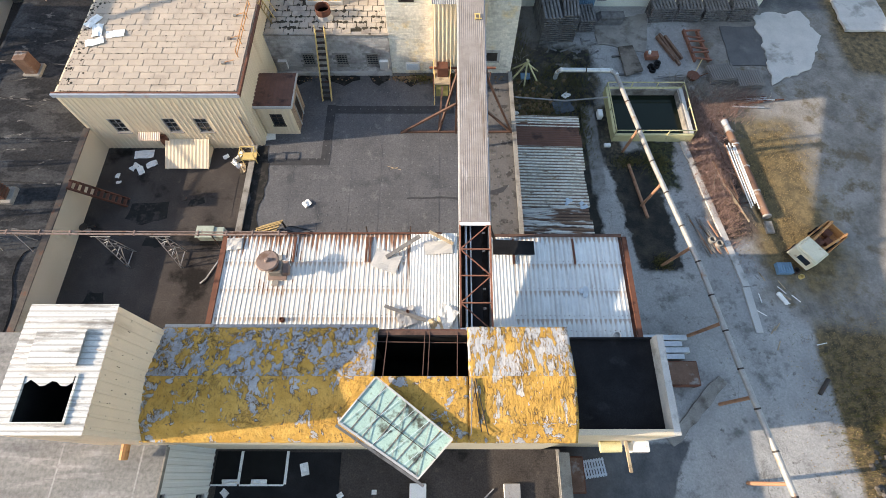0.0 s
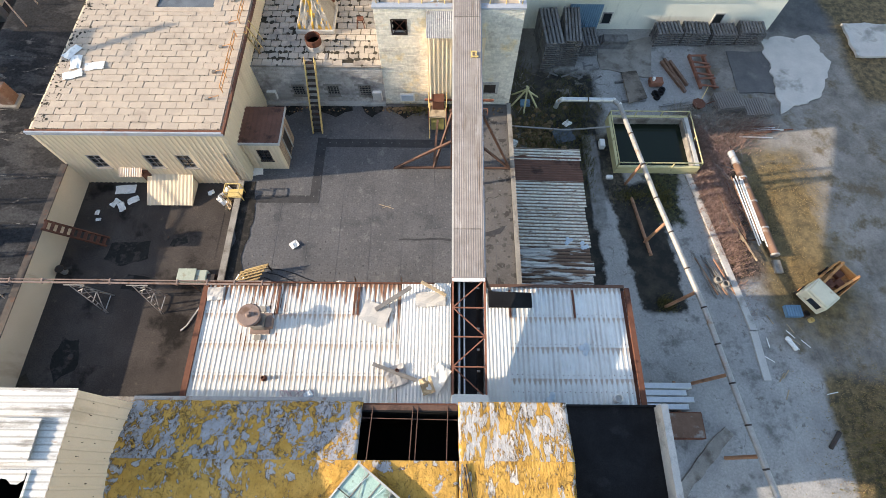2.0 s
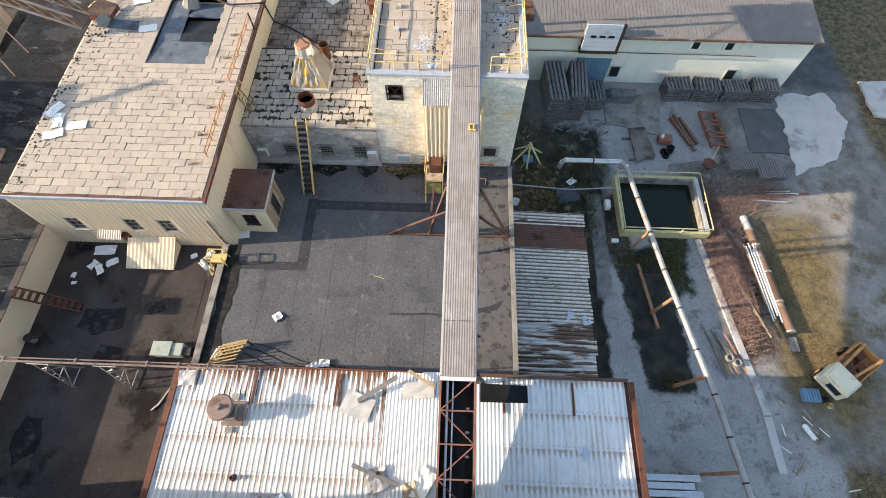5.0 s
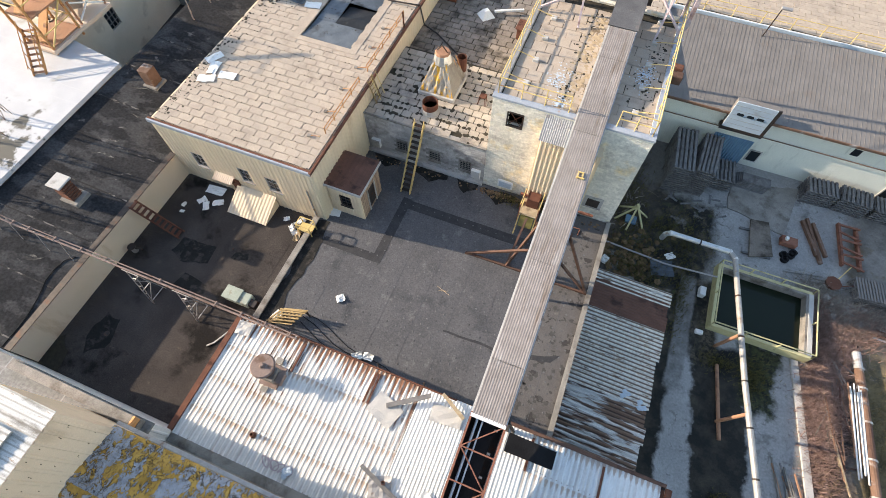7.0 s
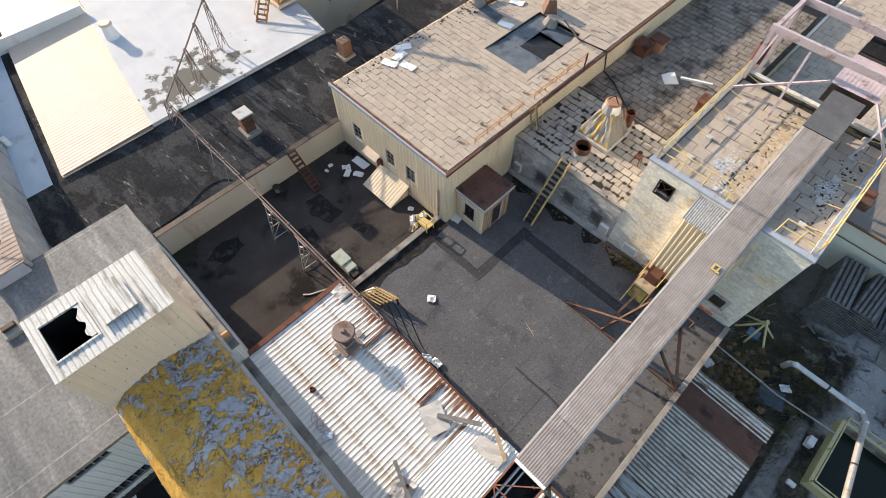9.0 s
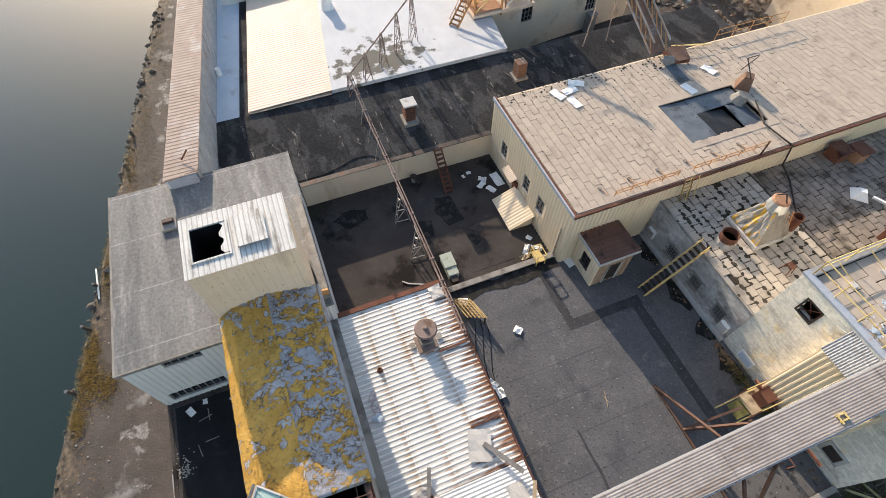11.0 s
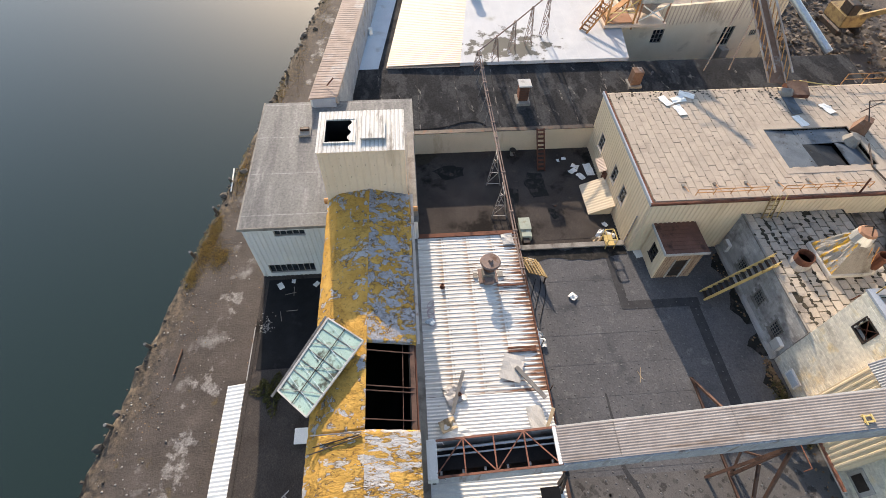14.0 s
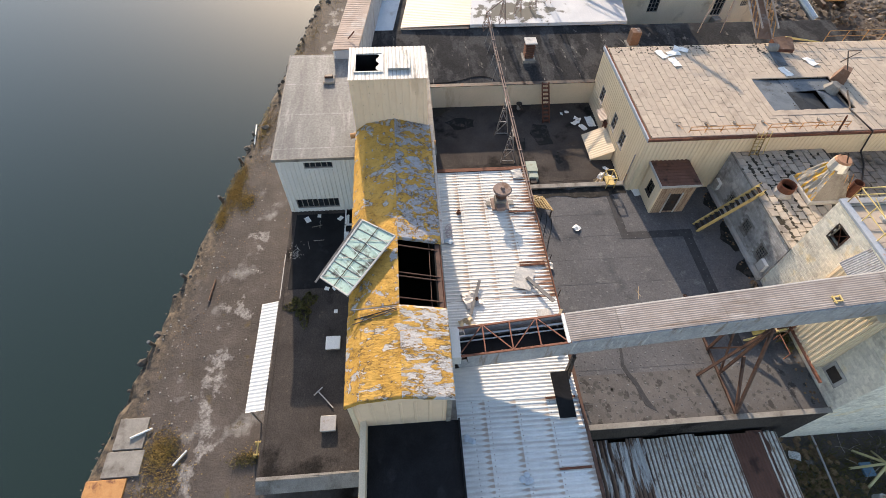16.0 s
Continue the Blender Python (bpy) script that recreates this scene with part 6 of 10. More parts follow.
for x in (-19.1, -16.45):
    bm = bmesh.new()
    vs = [bm.verts.new(q) for q in ((x, 20.85, PIT), (x, 22.5, PIT), (x, 22.5, 5.62), (x, 20.85, 4.82))]
    f = bm.faces.new(vs)
    r = bmesh.ops.extrude_face_region(bm, geom=[f])
    bmesh.ops.translate(bm, verts=[v for v in r["geom"] if isinstance(v, bmesh.types.BMVert)], vec=(0.05, 0, 0))
    part("side_wall", bm, "beige", hood)
small = thing("small_canopy", (-19.6, 22.4, 6), "small rusty canopy over a brown door", "canopy")
part("canopy_sheet", wave_sheet((-20.5, 22.0, 6.25), (1.4, 0, 0), (0, 0.52, 0.22), 0.14, 0.015), "cream_sheet", small, "rust-edged canopy sheet")
part("brown_door", boxed(-19.5, -18.9, 22.44, 22.53, PIT, 6.2), "rust_red", small, "brown steel door")
part("bracket", bars([((-20.4, 22.05, 6.24), (-20.4, 22.53, 5.9))], 0.04), "rust_red", small)
part("bracket", bars([((-19.2, 22.05, 6.24), (-19.2, 22.53, 5.9))], 0.04), "rust_red", small)

# lattice-carried pipe over the gravel roof
pl = thing("pipe_trestle", (-20, 14.4, PIT), "thin pipe carried by lattice trestles over the roofs", "pipe")
run = [(-9.4, 14.35, 8.15), (-13.2, 14.4, 8.0), (-22.2, 14.35, 8.2), (-26.6, 14.25, 8.5), (-30.2, 14.15, 9.3)]
for p, q in zip(run, run[1:]):
    part("pipe_length", tubes([(p, q)], 0.055, 8), "mauve_rust", pl)
for p, q in zip(run, run[1:]):
    off = Vector((0, 0.17, -0.02))
    part("pipe_length", tubes([(Vector(p) + off, Vector(q) + off)], 0.035, 6), "mauve_rust", pl)
    for f in (0.12, 0.5, 0.88):
        c = Vector(p).lerp(Vector(q), f)
        part("pipe_clamp", boxed(c.x - 0.035, c.x + 0.035, c.y - 0.07, c.y + 0.22, c.z - 0.08, c.z + 0.06), "mauve_rust", pl)
run2 = [(-30.2, 14.15, 9.3), (-32.7, 17.6, 10.4), (-34.9, 20.9, 11.7), (-38, 25.5, 13.6)]
for p, q in zip(run2, run2[1:]):
    part("pipe_length", tubes([(p, q)], 0.055, 8), "mauve_rust", pl)


def lattice(name, cx, cy, z0, z1, wx, wy, mat, parent):
    """A small four-legged lattice stand."""
    t = []
    for sx in (-1, 1):
        for sy in (-1, 1):
            t.append(((cx + sx * wx, cy + sy * wy, z0), (cx + sx * wx * 0.35, cy + sy * 0.06, z1)))
    n = 3
    for k in range(n):
        a, b = k / n, (k + 1) / n
        for sx in (-1, 1):
            ya, yb = wy + (0.06 - wy) * a, wy + (0.06 - wy) * b
            xa, xb = wx + (0.35 * wx - wx) * a, wx + (0.35 * wx - wx) * b
            za, zb = z0 + (z1 - z0) * a, z0 + (z1 - z0) * b
            t.append(((cx + sx * xa, cy - ya, za), (cx + sx * xb, cy + yb, zb)))
            t.append(((cx + sx * xb, cy - yb, zb), (cx + sx * xb, cy + yb, zb)))
        t.append(((cx - xa, cy + ya, za), (cx + xb, cy + yb, zb)))
    return part(name, bars(t, 0.035), mat, parent)


for sx, sl in ((-19.8, 0.0), (-16.65, 0.1)):
    tr, apex = [], Vector((sx + sl, 14.3, 7.95))
    feet = [Vector((sx, 13.82, PIT)), Vector((sx + 0.05, 14.88, PIT))]
    for ft in feet:
        tr += [(ft, apex + Vector((-0.06, 0, 0))), (ft + Vector((0.12, 0, 0)), apex + Vector((0.5, 0, 0)))]
        for a in (0.3, 0.55, 0.8):
            tr.append((ft.lerp(apex, a), (ft + Vector((0.12, 0, 0))).lerp(apex + Vector((0.5, 0, 0)), a + 0.08)))
    for a, b in ((0.04, 0.04), (0.4, 0.4), (0.72, 0.72), (0.04, 0.4), (0.72, 0.4)):
        tr.append((feet[0].lerp(apex, a), feet[1].lerp(apex, b)))
    tr.append((apex + Vector((-0.35, 0, 0)), apex + Vector((0.75, 0, 0))))
    part("lattice_stand", bars(tr, 0.04), "grey_steel", pl)
part("prop_bar", bars([((-14.3, 14.9, PIT), (-13.6, 14.4, 7.9))], 0.05), "dark_steel", pl)
for k in range(5):
    f = k / 4.0
    p = Vector(run2[0]).lerp(Vector(run2[2]), f * 0.95)
    lattice("lattice_stand", p.x, p.y, 7.7, p.z, 0.3, 0.3, "mauve_rust", pl)
for x in (-24.0, -25.6, -27.4, -28.9):
    zx = 8.2 + (x + 22.2) / -8 * 0.8
    part("stand", bars([((x, 13.95, tar_z(x)), (x, 14.3, zx)), ((x, 14.65, tar_z(x)), (x, 14.3, zx))], 0.04), "grey_steel", pl)

# roof fan
fan = thing("roof_fan", (-9.8, 12.55, CW), "rusty mushroom-cowled roof fan on a boxed base", "roof fan")
part("base_box", boxed(-10.05, -9.4, 12.05, 12.75, CW - 0.05, CW + 0.6, bevel=0.03), "stained_concrete", fan)
part("base_skirt", boxed(-10.2, -9.2, 11.85, 12.95, CW - 0.02, CW + 0.08, bevel=0.03), "mauve_rust", fan, "rust-streaked flashing skirt")
part("neck", tube(bmesh.new(), (-9.85, 12.45, CW + 0.59), (-9.95, 12.5, CW + 1.1), 0.36, 14, 0.3), "dark_rust", fan)
part("cowl", tube(bmesh.new(), (-9.95, 12.5, CW + 1.1), (-9.95, 12.5, CW + 1.19), 0.6, 20, 0.54), "mauve_rust", fan, "rusty round cowl")
part("cap", tube(bmesh.new(), (-9.95, 12.5, CW + 1.19), (-9.95, 12.5, CW + 1.33), 0.15, 10, 0.08), "mauve_rust", fan)
part("motor_box", boxed(-9.39, -9.05, 12.1, 12.65, CW + 0.06, CW + 0.4, bevel=0.03), "mauve_rust", fan)
for y0, y1 in ((11.55, 11.8), (13.0, 13.3)):
    part("tie_plate", boxed(-9.95, -9.6, y0, y1, CW + 0.02, CW + 0.06), "stained_concrete", fan)
bm = bmesh.new()
for k in range(26):
    x, y, l = rng.uniform(-10.6, -8.6), rng.choice((11.75, 13.0)) + rng.uniform(-0.3, 0.3), rng.uniform(0.2, 0.8)
    x = -12.875 + 0.25 * round((x + 12.875) / 0.25)
    g = -1 if y < 12.3 else 1
    vs = [bm.verts.new(q) for q in ((x - 0.02, y, CW + 0.004), (x + 0.03, y, CW + 0.004), (x + 0.02, y + g * l, CW + 0.004), (x - 0.01, y + g * l, CW + 0.004))]
    bm.faces.new(vs if g > 0 else vs[::-1])
tagged(part("rust_run", bm, "rust_red", corr), kind="stuff")

# junk on the corrugated roof
bent_sheet(0, (-4.0, 12.95, CW), 160, "concrete", "fallen_panel_board", "crumpled white panel with a dark mark on the corrugated roof", "panel", 1.1, 1.45, curl=0.05, seed=1)
bm = bars([((-4.0, 13.15, CW + 0.1), (-2.2, 14.3, CW + 0.35))], 0.22, 0.05)
tagged(part("loose_plank", bm, "grey_wood"), "long grey weathered plank over the roof edge", "plank", "loose planks")
bm = bars([((-3.95, 10.4, CW + 0.16), (-1.8, 9.65, CW + 0.08))], 0.18, 0.05)
tagged(part("loose_plank", bm, "grey_wood"), "grey weathered plank on the corrugated roof", "plank", "loose planks")
bent_sheet(0, (-2.8, 9.85, CW), 20, "grey_steel", "tin_sheet", "bent grey tin sheet under a plank", "sheet", 1.0, 1.0, curl=0.1, seed=3)
bent_sheet(0, (-0.85, 9.75, CW), 60, "white_board", "fallen_panel_board", "broken white panel beside the conveyor", "panel", 0.9, 1.35, curl=0.08, seed=5)
bent_sheet(0, (-1.3, 9.4, CW), 110, "wood", "broken_board", "torn tan board beside the conveyor", "board", 0.6, 0.8, curl=0.15, seed=6)
bent_sheet(0, (-1.2, 13.75, CW), 5, "concrete", "fallen_panel_board", "stained beige panel at the roof edge", "panel", 0.8, 1.5, curl=0.05, seed=8)
bm = bars([((-1.7, 14.6, CW + 0.3), (-0.4, 13.9, CW + 0.2))], 0.16, 0.08)
tagged(part("loose_plank", bm, "wood"), "split tan timber near the conveyor end", "plank", "loose planks")
bent_sheet(0, (-12.3, 13.95, CW + 0.02), 5, "concrete", "fallen_panel_board", "pale square panel at the roof corner", "panel", 0.7, 0.8, curl=0.06, seed=9)
for x, y, z in ((6.45, 11.3, CE), (4.6, 8.95, CE), (-6.9, 8.9, CW), (7.6, 19.45, 2.86), (8.65, 19.2, 2.82)):
    bm = bmesh.new()
    for k in range(5):
        lump(bm, (x + rng.uniform(-.2, .2), y + rng.uniform(-.2, .2), z + 0.06), 0.16, k + x, 0.35)
    tagged(part("tarp_scrap", bm, "pale_blue"), "crumpled pale blue plastic scrap on the roof", "plastic", "plastic scraps")
bm = bmesh.new()
for k in range(9):
    a0, a1 = 0.75 * k, 0.75 * (k + 1)
    for q in range(6):
        f0, f1 = a0 + 0.125 * q, a0 + 0.125 * (q + 1)
        beam(bm, (-8.2 + 0.22 * f0 + 0.16 * math.cos(f0 * 6), 8.95 + 0.2 * math.sin(f0 * 5), CW + 0.02), (-8.2 + 0.22 * f1 + 0.16 * math.cos(f1 * 6), 8.95 + 0.2 * math.sin(f1 * 5), CW + 0.02), 0.05, 0.01)
tagged(part("spray_scrawl", bm, "pink_steel", corr), "faint violet spray-paint scrawl")
bucket = thing("bucket", (7.8, 8.9, CE), "white plastic bucket on the corrugated roof", "bucket")
part("bucket_body", ring((7.8, 8.9), 0.2, CE - 0.02, CE + 0.33, 14), "white_board", bucket)
for x, y, z in ((-9.15, 9.7, CW), (-2.75, 10.1, CW)):
    v = thing("roof_pipe", (x, y, z), "small rusty vent pipe through the roof", "vent pipe", "vent pipes")
    part("pipe_stub", ring((x, y), 0.09, z - 0.05, z + 0.22, 10), "rust_red", v)
    part("flashing_collar", tube(bmesh.new(), (x, y, z - 0.02), (x, y, z + 0.06), 0.15, 10, 0.1), "rust_red", v)
for x in (-9.0, -5.1, -4.9, 2.9, 6.2):
    z = CW if x < 1.4 else CE
    part("rib_stop", boxed(x - 0.05, x + 0.05, 12.9, 14.4, z + 0.0, z + 0.06), "rust_red", corr, "rusted lap joint")
part("ridge_pipe", tubes([((-12.9, 14.6, CW + 0.08), (-1, 14.6, CW + 0.1))], 0.045, 8), "rust_red", corr, "rusty pipe along the roof edge")
bm = bmesh.new()
for x in (-5.3, -2.9):
    beam(bm, (x, 14.8, ROOF), (x + 0.2, 14.7, 8.4), 0.05)
tagged(part("loose_pole", bm, "dark_steel"), "thin dark poles leaning at the roof edge", "pole")

# clutter on the membrane roof
bent_sheet(0, (-9.52, 18.05, ROOF), 40, "white_board", "foam_scrap", "torn white foam board on the membrane", "board", 0.45, 0.5, curl=0.12, seed=12)
bent_sheet(0, (-12.7, 23.3, ROOF), 10, "white_board", "foam_scrap", "flat white board by the stair house", "board", 0.7, 0.9, curl=0.05, seed=13)
bent_sheet(0, (-12.4, 15.75, ROOF), 70, "white_board", "foam_scrap", "white board by the roof kerb", "board", 0.5, 0.6, curl=0.1, seed=14)
for k, (x, y) in enumerate(((-6.5, 15.5), (-7.1, 15.3))):
    bent_sheet(0, (x, y, ROOF), 30 * k, "white_board", "plastic_scrap", "crumpled pale scrap on the membrane", "scrap", 0.4, 0.6, curl=0.2, seed=20 + k)
ypal = thing("yellow_rack", (-11.8, 15.8, ROOF), "toppled yellow steel rack on the membrane roof", "rack")
for k in range(7):
    o = Vector((-12.75 + 0.24 * k, 15.35 + 0.05 * k, ROOF + 0.08 + 0.05 * k))
    part("slat", bars([(o, o + Vector((0.55, 0.75, 0.3)))], 0.08, 0.05), "dim_faded_yellow", ypal)
part("side_rail", bars([((-12.85, 15.3, ROOF + 0.06), (-11.2, 15.65, ROOF + 0.4))], 0.07), "dim_faded_yellow", ypal)
part("side_rail", bars([((-12.3, 16.1, ROOF + 0.38), (-10.65, 16.4, ROOF + 0.72))], 0.07), "dim_faded_yellow", ypal)
for k in range(6):
    o = Vector((-12.55 + 0.1 * k, 15.2 + 0.2 * k, ROOF + 0.3 + 0.03 * k))
    part("slat", bars([(o, o + Vector((1.45, 0.28, 0.32)))], 0.07, 0.05), "dim_faded_yellow", ypal)
part("leg", bars([((-10.65, 16.4, ROOF), (-10.65, 16.4, ROOF + 0.72))], 0.07), "dark_steel", ypal)
part("leg", bars([((-12.3, 16.1, ROOF), (-12.3, 16.1, ROOF + 0.4))], 0.07), "dark_steel", ypal)
cab = thing("cable_run", (-8, 15.8, ROOF), "black cables trailing over the membrane", "cable")
for k in range(3):
    for i in range(8):
        a, b = i / 8, (i + 1) / 8
        p = Vector((-11 + 6.4 * a, 16.5 - 0.35 * k - 1.5 * a + 0.15 * math.sin(9 * a + k), ROOF + 0.03))
        q = Vector((-11 + 6.4 * b, 16.5 - 0.35 * k - 1.5 * b + 0.15 * math.sin(9 * b + k), ROOF + 0.03))
        part("cable_length", tubes([(p, q)], 0.02, 5), "black_roof", cab)
stile = thing("roof_stile", (-13.5, 21.4, PIT), "yellow steel step-over at the roof kerb", "steps")
for x in (-14.0, -13.1):
    for y in (21.1, 21.7):
        part("post", bars([((x, y, PIT if x < -13.5 else ROOF), (x, y, ROOF + 1.0))], 0.05), "yellow_steel", stile)
    part("rail", bars([((x, 21.1, ROOF + 1.0), (x, 21.7, ROOF + 1.0))], 0.05), "yellow_steel", stile)
for y in (21.1, 21.7):
    part("rail", bars([((-14.0, y, ROOF + 1.0), (-13.1, y, ROOF + 1.0))], 0.05), "yellow_steel", stile)
part("step", boxed(-14.0, -13.1, 21.1, 21.7, ROOF + 0.36, ROOF + 0.4), "yellow_steel", stile)
for k, (x, y, a) in enumerate(((-14.2, 21.6, 20), (-14.5, 21.9, 60), (-14.1, 20.9, 100), (-14.6, 21.2, 140))):
    bent_sheet(0, (x, y, PIT), a, "white_board" if k % 2 else "wood", "broken_board", "broken pale board by the kerb", "board", 0.35, 0.75, curl=0.2, seed=30 + k)
tagged(part("twig_pair", bars([((-4.6, 20.9, ROOF + 0.02), (-3.7, 20.6, ROOF + 0.03)), ((-4.4, 20.65, ROOF + 0.02), (-3.9, 20.8, ROOF + 0.03))], 0.025), "wood"), "two thin sticks on the membrane", "stick")

# clutter in the gravel roof
gb = thing("green_cabinet", (-14.9, 16.0, PIT), "pale green metal cabinet lying on the gravel roof", "cabinet")
part("cabinet_body", boxed(-15.9, -14.3, 15.6, 16.3, PIT, PIT + 0.55, bevel=0.03), "pale_green", gb)
part("cabinet_lid", boxed(-15.95, -14.9, 15.55, 16.35, PIT + 0.551, PIT + 0.62, bevel=0.01), "pale_green", gb)
part("side_box", boxed(-14.29, -13.85, 15.65, 16.1, PIT, PIT + 0.45, bevel=0.02), "dark_steel", gb)
for k, (x, y, a, w, l) in enumerate(((-20.9, 22.0, 5, 0.6, 1.3), (-21.3, 21.0, 60, 0.4, 0.6), (-20.8, 20.7, 120, 0.4, 0.7), (-20.2, 21.2, 30, 0.4, 0.7), (-22.2, 20.3, 80, 0.25, 0.35), (-22.0, 19.8, 10, 0.2, 0.3), (-17.0, 22.0, 40, 0.3, 0.5), (-15.4, 21.8, 30, 0.3, 0.4))):
    bent_sheet(0, (x, y, PIT), a, "white_board", "insulation_board", "broken white foam board on the gravel roof", "board", w, l, curl=0.1, seed=40 + k)
valve = thing("valve_set", (-22.8, 16.3, PIT), "small grey valve set by the parapet", "valve")
part("valve_body", tube(bmesh.new(), (-22.95, 16.3, PIT), (-22.95, 16.3, PIT + 0.5), 0.18, 10), "grey_steel", valve)
part("valve_arm", tubes([((-22.95, 16.3, PIT + 0.35), (-22.4, 16.5, PIT + 0.3))], 0.07, 8), "dark_steel", valve)
part("valve_wheel", ring((-22.95, 16.3), 0.25, PIT + 0.5, PIT + 0.55, 12), "dark_steel", valve)
bm = bars([((-15.0, 13.1, PIT + 0.05), (-14.4, 14.4, PIT + 0.06)), ((-15.3, 12.8, PIT + 0.04), (-15.0, 13.1, PIT + 0.05))], 0.08)
tagged(part("loose_pipe", bm, "grey_steel"), "short grey pipe on the gravel roof", "pipe")
bm = bars([((-13.9, 12.2, PIT + 0.1), (-12.9, 14.6, PIT + 1.3))], 0.05)
tagged(part("loose_pole", bm, "rust_red"), "rusty pole leaning on the hall wall", "pole")

# roof vents on the tar roof
v = thing("roof_vent", (-26.7, 17.4, tar_z(-26.7)), "square rusty roof vent with a pale hood and pale flashed base", "roof vent", "roof vents")
part("vent_curb", boxed(-27.3, -26.05, 16.85, 17.95, tar_z(-26.0) - 0.03, 7.22, bevel=0.02), "stained_concrete", v, "pale flashed base")
part("vent_box", boxed(-27.05, -26.35, 17.05, 17.75, 7.221, 8.6), "dark_rust", v, "rusty vent body")
for k in range(6):
    part("louvre", boxed(-27.1, -26.3, 17.0, 17.8, 7.4 + 0.19 * k, 7.43 + 0.19 * k), "rust_red", v)
part("vent_hood", boxed(-27.15, -26.15, 16.9, 17.9, 8.601, 8.72, bevel=0.03), "concrete", v, "pale hood")
v = thing("roof_chimney", (-28.15, 27.0, tar_z(-28.15)), "square rust-orange chimney on a pale base", "roof vent", "roof vents")
part("vent_curb", boxed(-28.7, -27.6, 26.45, 27.55, tar_z(-27.6) - 0.03, 7.3, bevel=0.02), "stained_concrete", v)
part("vent_box", boxed(-28.55, -27.75, 26.6, 27.4, 7.3, 8.5, bevel=0.02), "casing_rust", v, "rusty brown flue box")
bm = bmesh.new()
hose = [(-23.95, 8.6), (-23.95, 9.5), (-24.0, 10.4), (-24.2, 11.4), (-24.55, 12.4), (-24.6, 13.2), (-24.45, 13.8), (-24.05, 14.2)]
for p, q in zip(hose, hose[1:]):
    tube(bm, (*p, tar_z(p[0]) + 0.03), (*q, tar_z(q[0]) + 0.03), 0.025, 6)
tagged(part("black_hose", bm, "black_roof"), "black hose lying on the tar roof", "hose")

# slab roof clutter of the beige hall
for k, (x, y, a) in enumerate(((-22.3, 26.6, 20), (-22.4, 27.6, 100), (-21.2, 27.3, 10), (-22.9, 28.4, 60), (-19.6, 35.3, 12), (-20.8, 37.9, 20))):
    bent_sheet(0, (x, y, BE), a, "white_board", "insulation_board", "white insulation board lying on the slab roof", "board", 0.6, 1.1, curl=0.08, seed=60 + k)
bm = bmesh.new()
for k in range(150):
    lump(bm, (rng.uniform(-23.55, -22.9) + (0.8 * rng.random() if k % 5 == 0 else 0), rng.uniform(23.2, 33), BE + 0.005), rng.uniform(0.03, 0.11), k, 0.2)
tagged(part("moss_clump", bm, "moss", beige), kind="stuff")
# roof light with collapsed panels
rl = thing("collapsed_rooflight", (-17, 35.3, BE - 2), "collapsed roof light with tilted dark panels", "roof light")
part("shaft_floor", boxed(-18.9, -15.2, 32.3, 38.3, BE - 1.2, BE - 1.1), "black_roof", rl)
bm = bmesh.new()
for a in ((-19.45, -18.9, 31.9, 38.75), (-15.2, -14.7, 31.9, 38.75), (-18.9, -15.2, 31.9, 32.3), (-18.9, -15.2, 38.3, 38.75)):
    box(bm, *a, BE - 1.1, BE + 0.035)
part("curb", bm, "paver", rl, "stone kerb")
for k, (x0, x1, y0, y1, za, zb, mt) in enumerate(((-18.85, -15.25, 32.4, 34.4, -0.02, -0.1, "slate_pale"), (-18.85, -17.5, 34.42, 38.2, -0.12, -0.05, "slate_pale"), (-17.45, -15.25, 34.42, 36.6, -0.12, -0.3, "cover_black"), (-17.45, -15.25, 36.65, 38.2, -0.08, -0.3, "slate_blue"))):
    part("fallen_panel", quad_slab([(x0, y0, BE + za), (x1, y0, BE + za - 0.08), (x1, y1, BE + zb), (x0, y1, BE + zb - 0.06)], 0.05), mt, rl)
hop = thing("roof_hopper", (-18.6, 38.9, BE), "rusty tan sheet-metal hopper beside the roof light", "hopper")
part("hopper_body", tube(bmesh.new(), (-18.5, 38.9, BE), (-18.4, 38.9, BE + 1.0), 0.7, 4, 0.4), "casing_rust", hop)
part("hopper_wrap", tube(bmesh.new(), (-17.6, 37.9, BE - 0.2), (-17.5, 38.0, BE + 0.35), 0.6, 9, 0.35), "stained_concrete", hop, "torn foil wrapping")
part("frame_bar", bars([((-18.9, 38.4, BE + 1.2), (-18.9, 39.4, BE + 2.0)), ((-17.9, 38.4, BE + 1.2), (-18.9, 38.4, BE + 2.1)), ((-18.9, 38.4, BE + 2.1), (-18.9, 39.4, BE + 2.1))], 0.05), "dark_steel", hop)
cab = thing("black_cable", (-14, 37, BE), "thick black cable hanging over the roof edge", "cable")
pts = [(-16.8, 38.4, BE + 0.3), (-14.9, 37.6, BE + 0.15), (-13.4, 37.7, BE + 0.2), (-12.75, 38.0, BE + 0.05), (-12.6, 38.3, AZ - 0.2), (-11.5, 38.0, AZ - 0.38), (-9.0, 36.2, AZ - 0.3)]
for p, q in zip(pts, pts[1:]):
    part("cable_length", tubes([(p, q)], 0.055, 6), "dark_steel", cab)
# edge rail of the beige roof
er = thing("edge_rail", (-13.2, 32, BE), "low rusty orange guard rail on the roof edge", "railing")
rail_run(er, [(-13.3, 25.4, BE), (-13.3, 29.8, BE)], 0.5, "orange_steel", 1.1, 0.028, (0.45,))
rail_run(er, [(-13.3, 30.9, BE), (-13.3, 36.5, BE)], 0.5, "orange_steel", 1.1, 0.028, (0.45,))
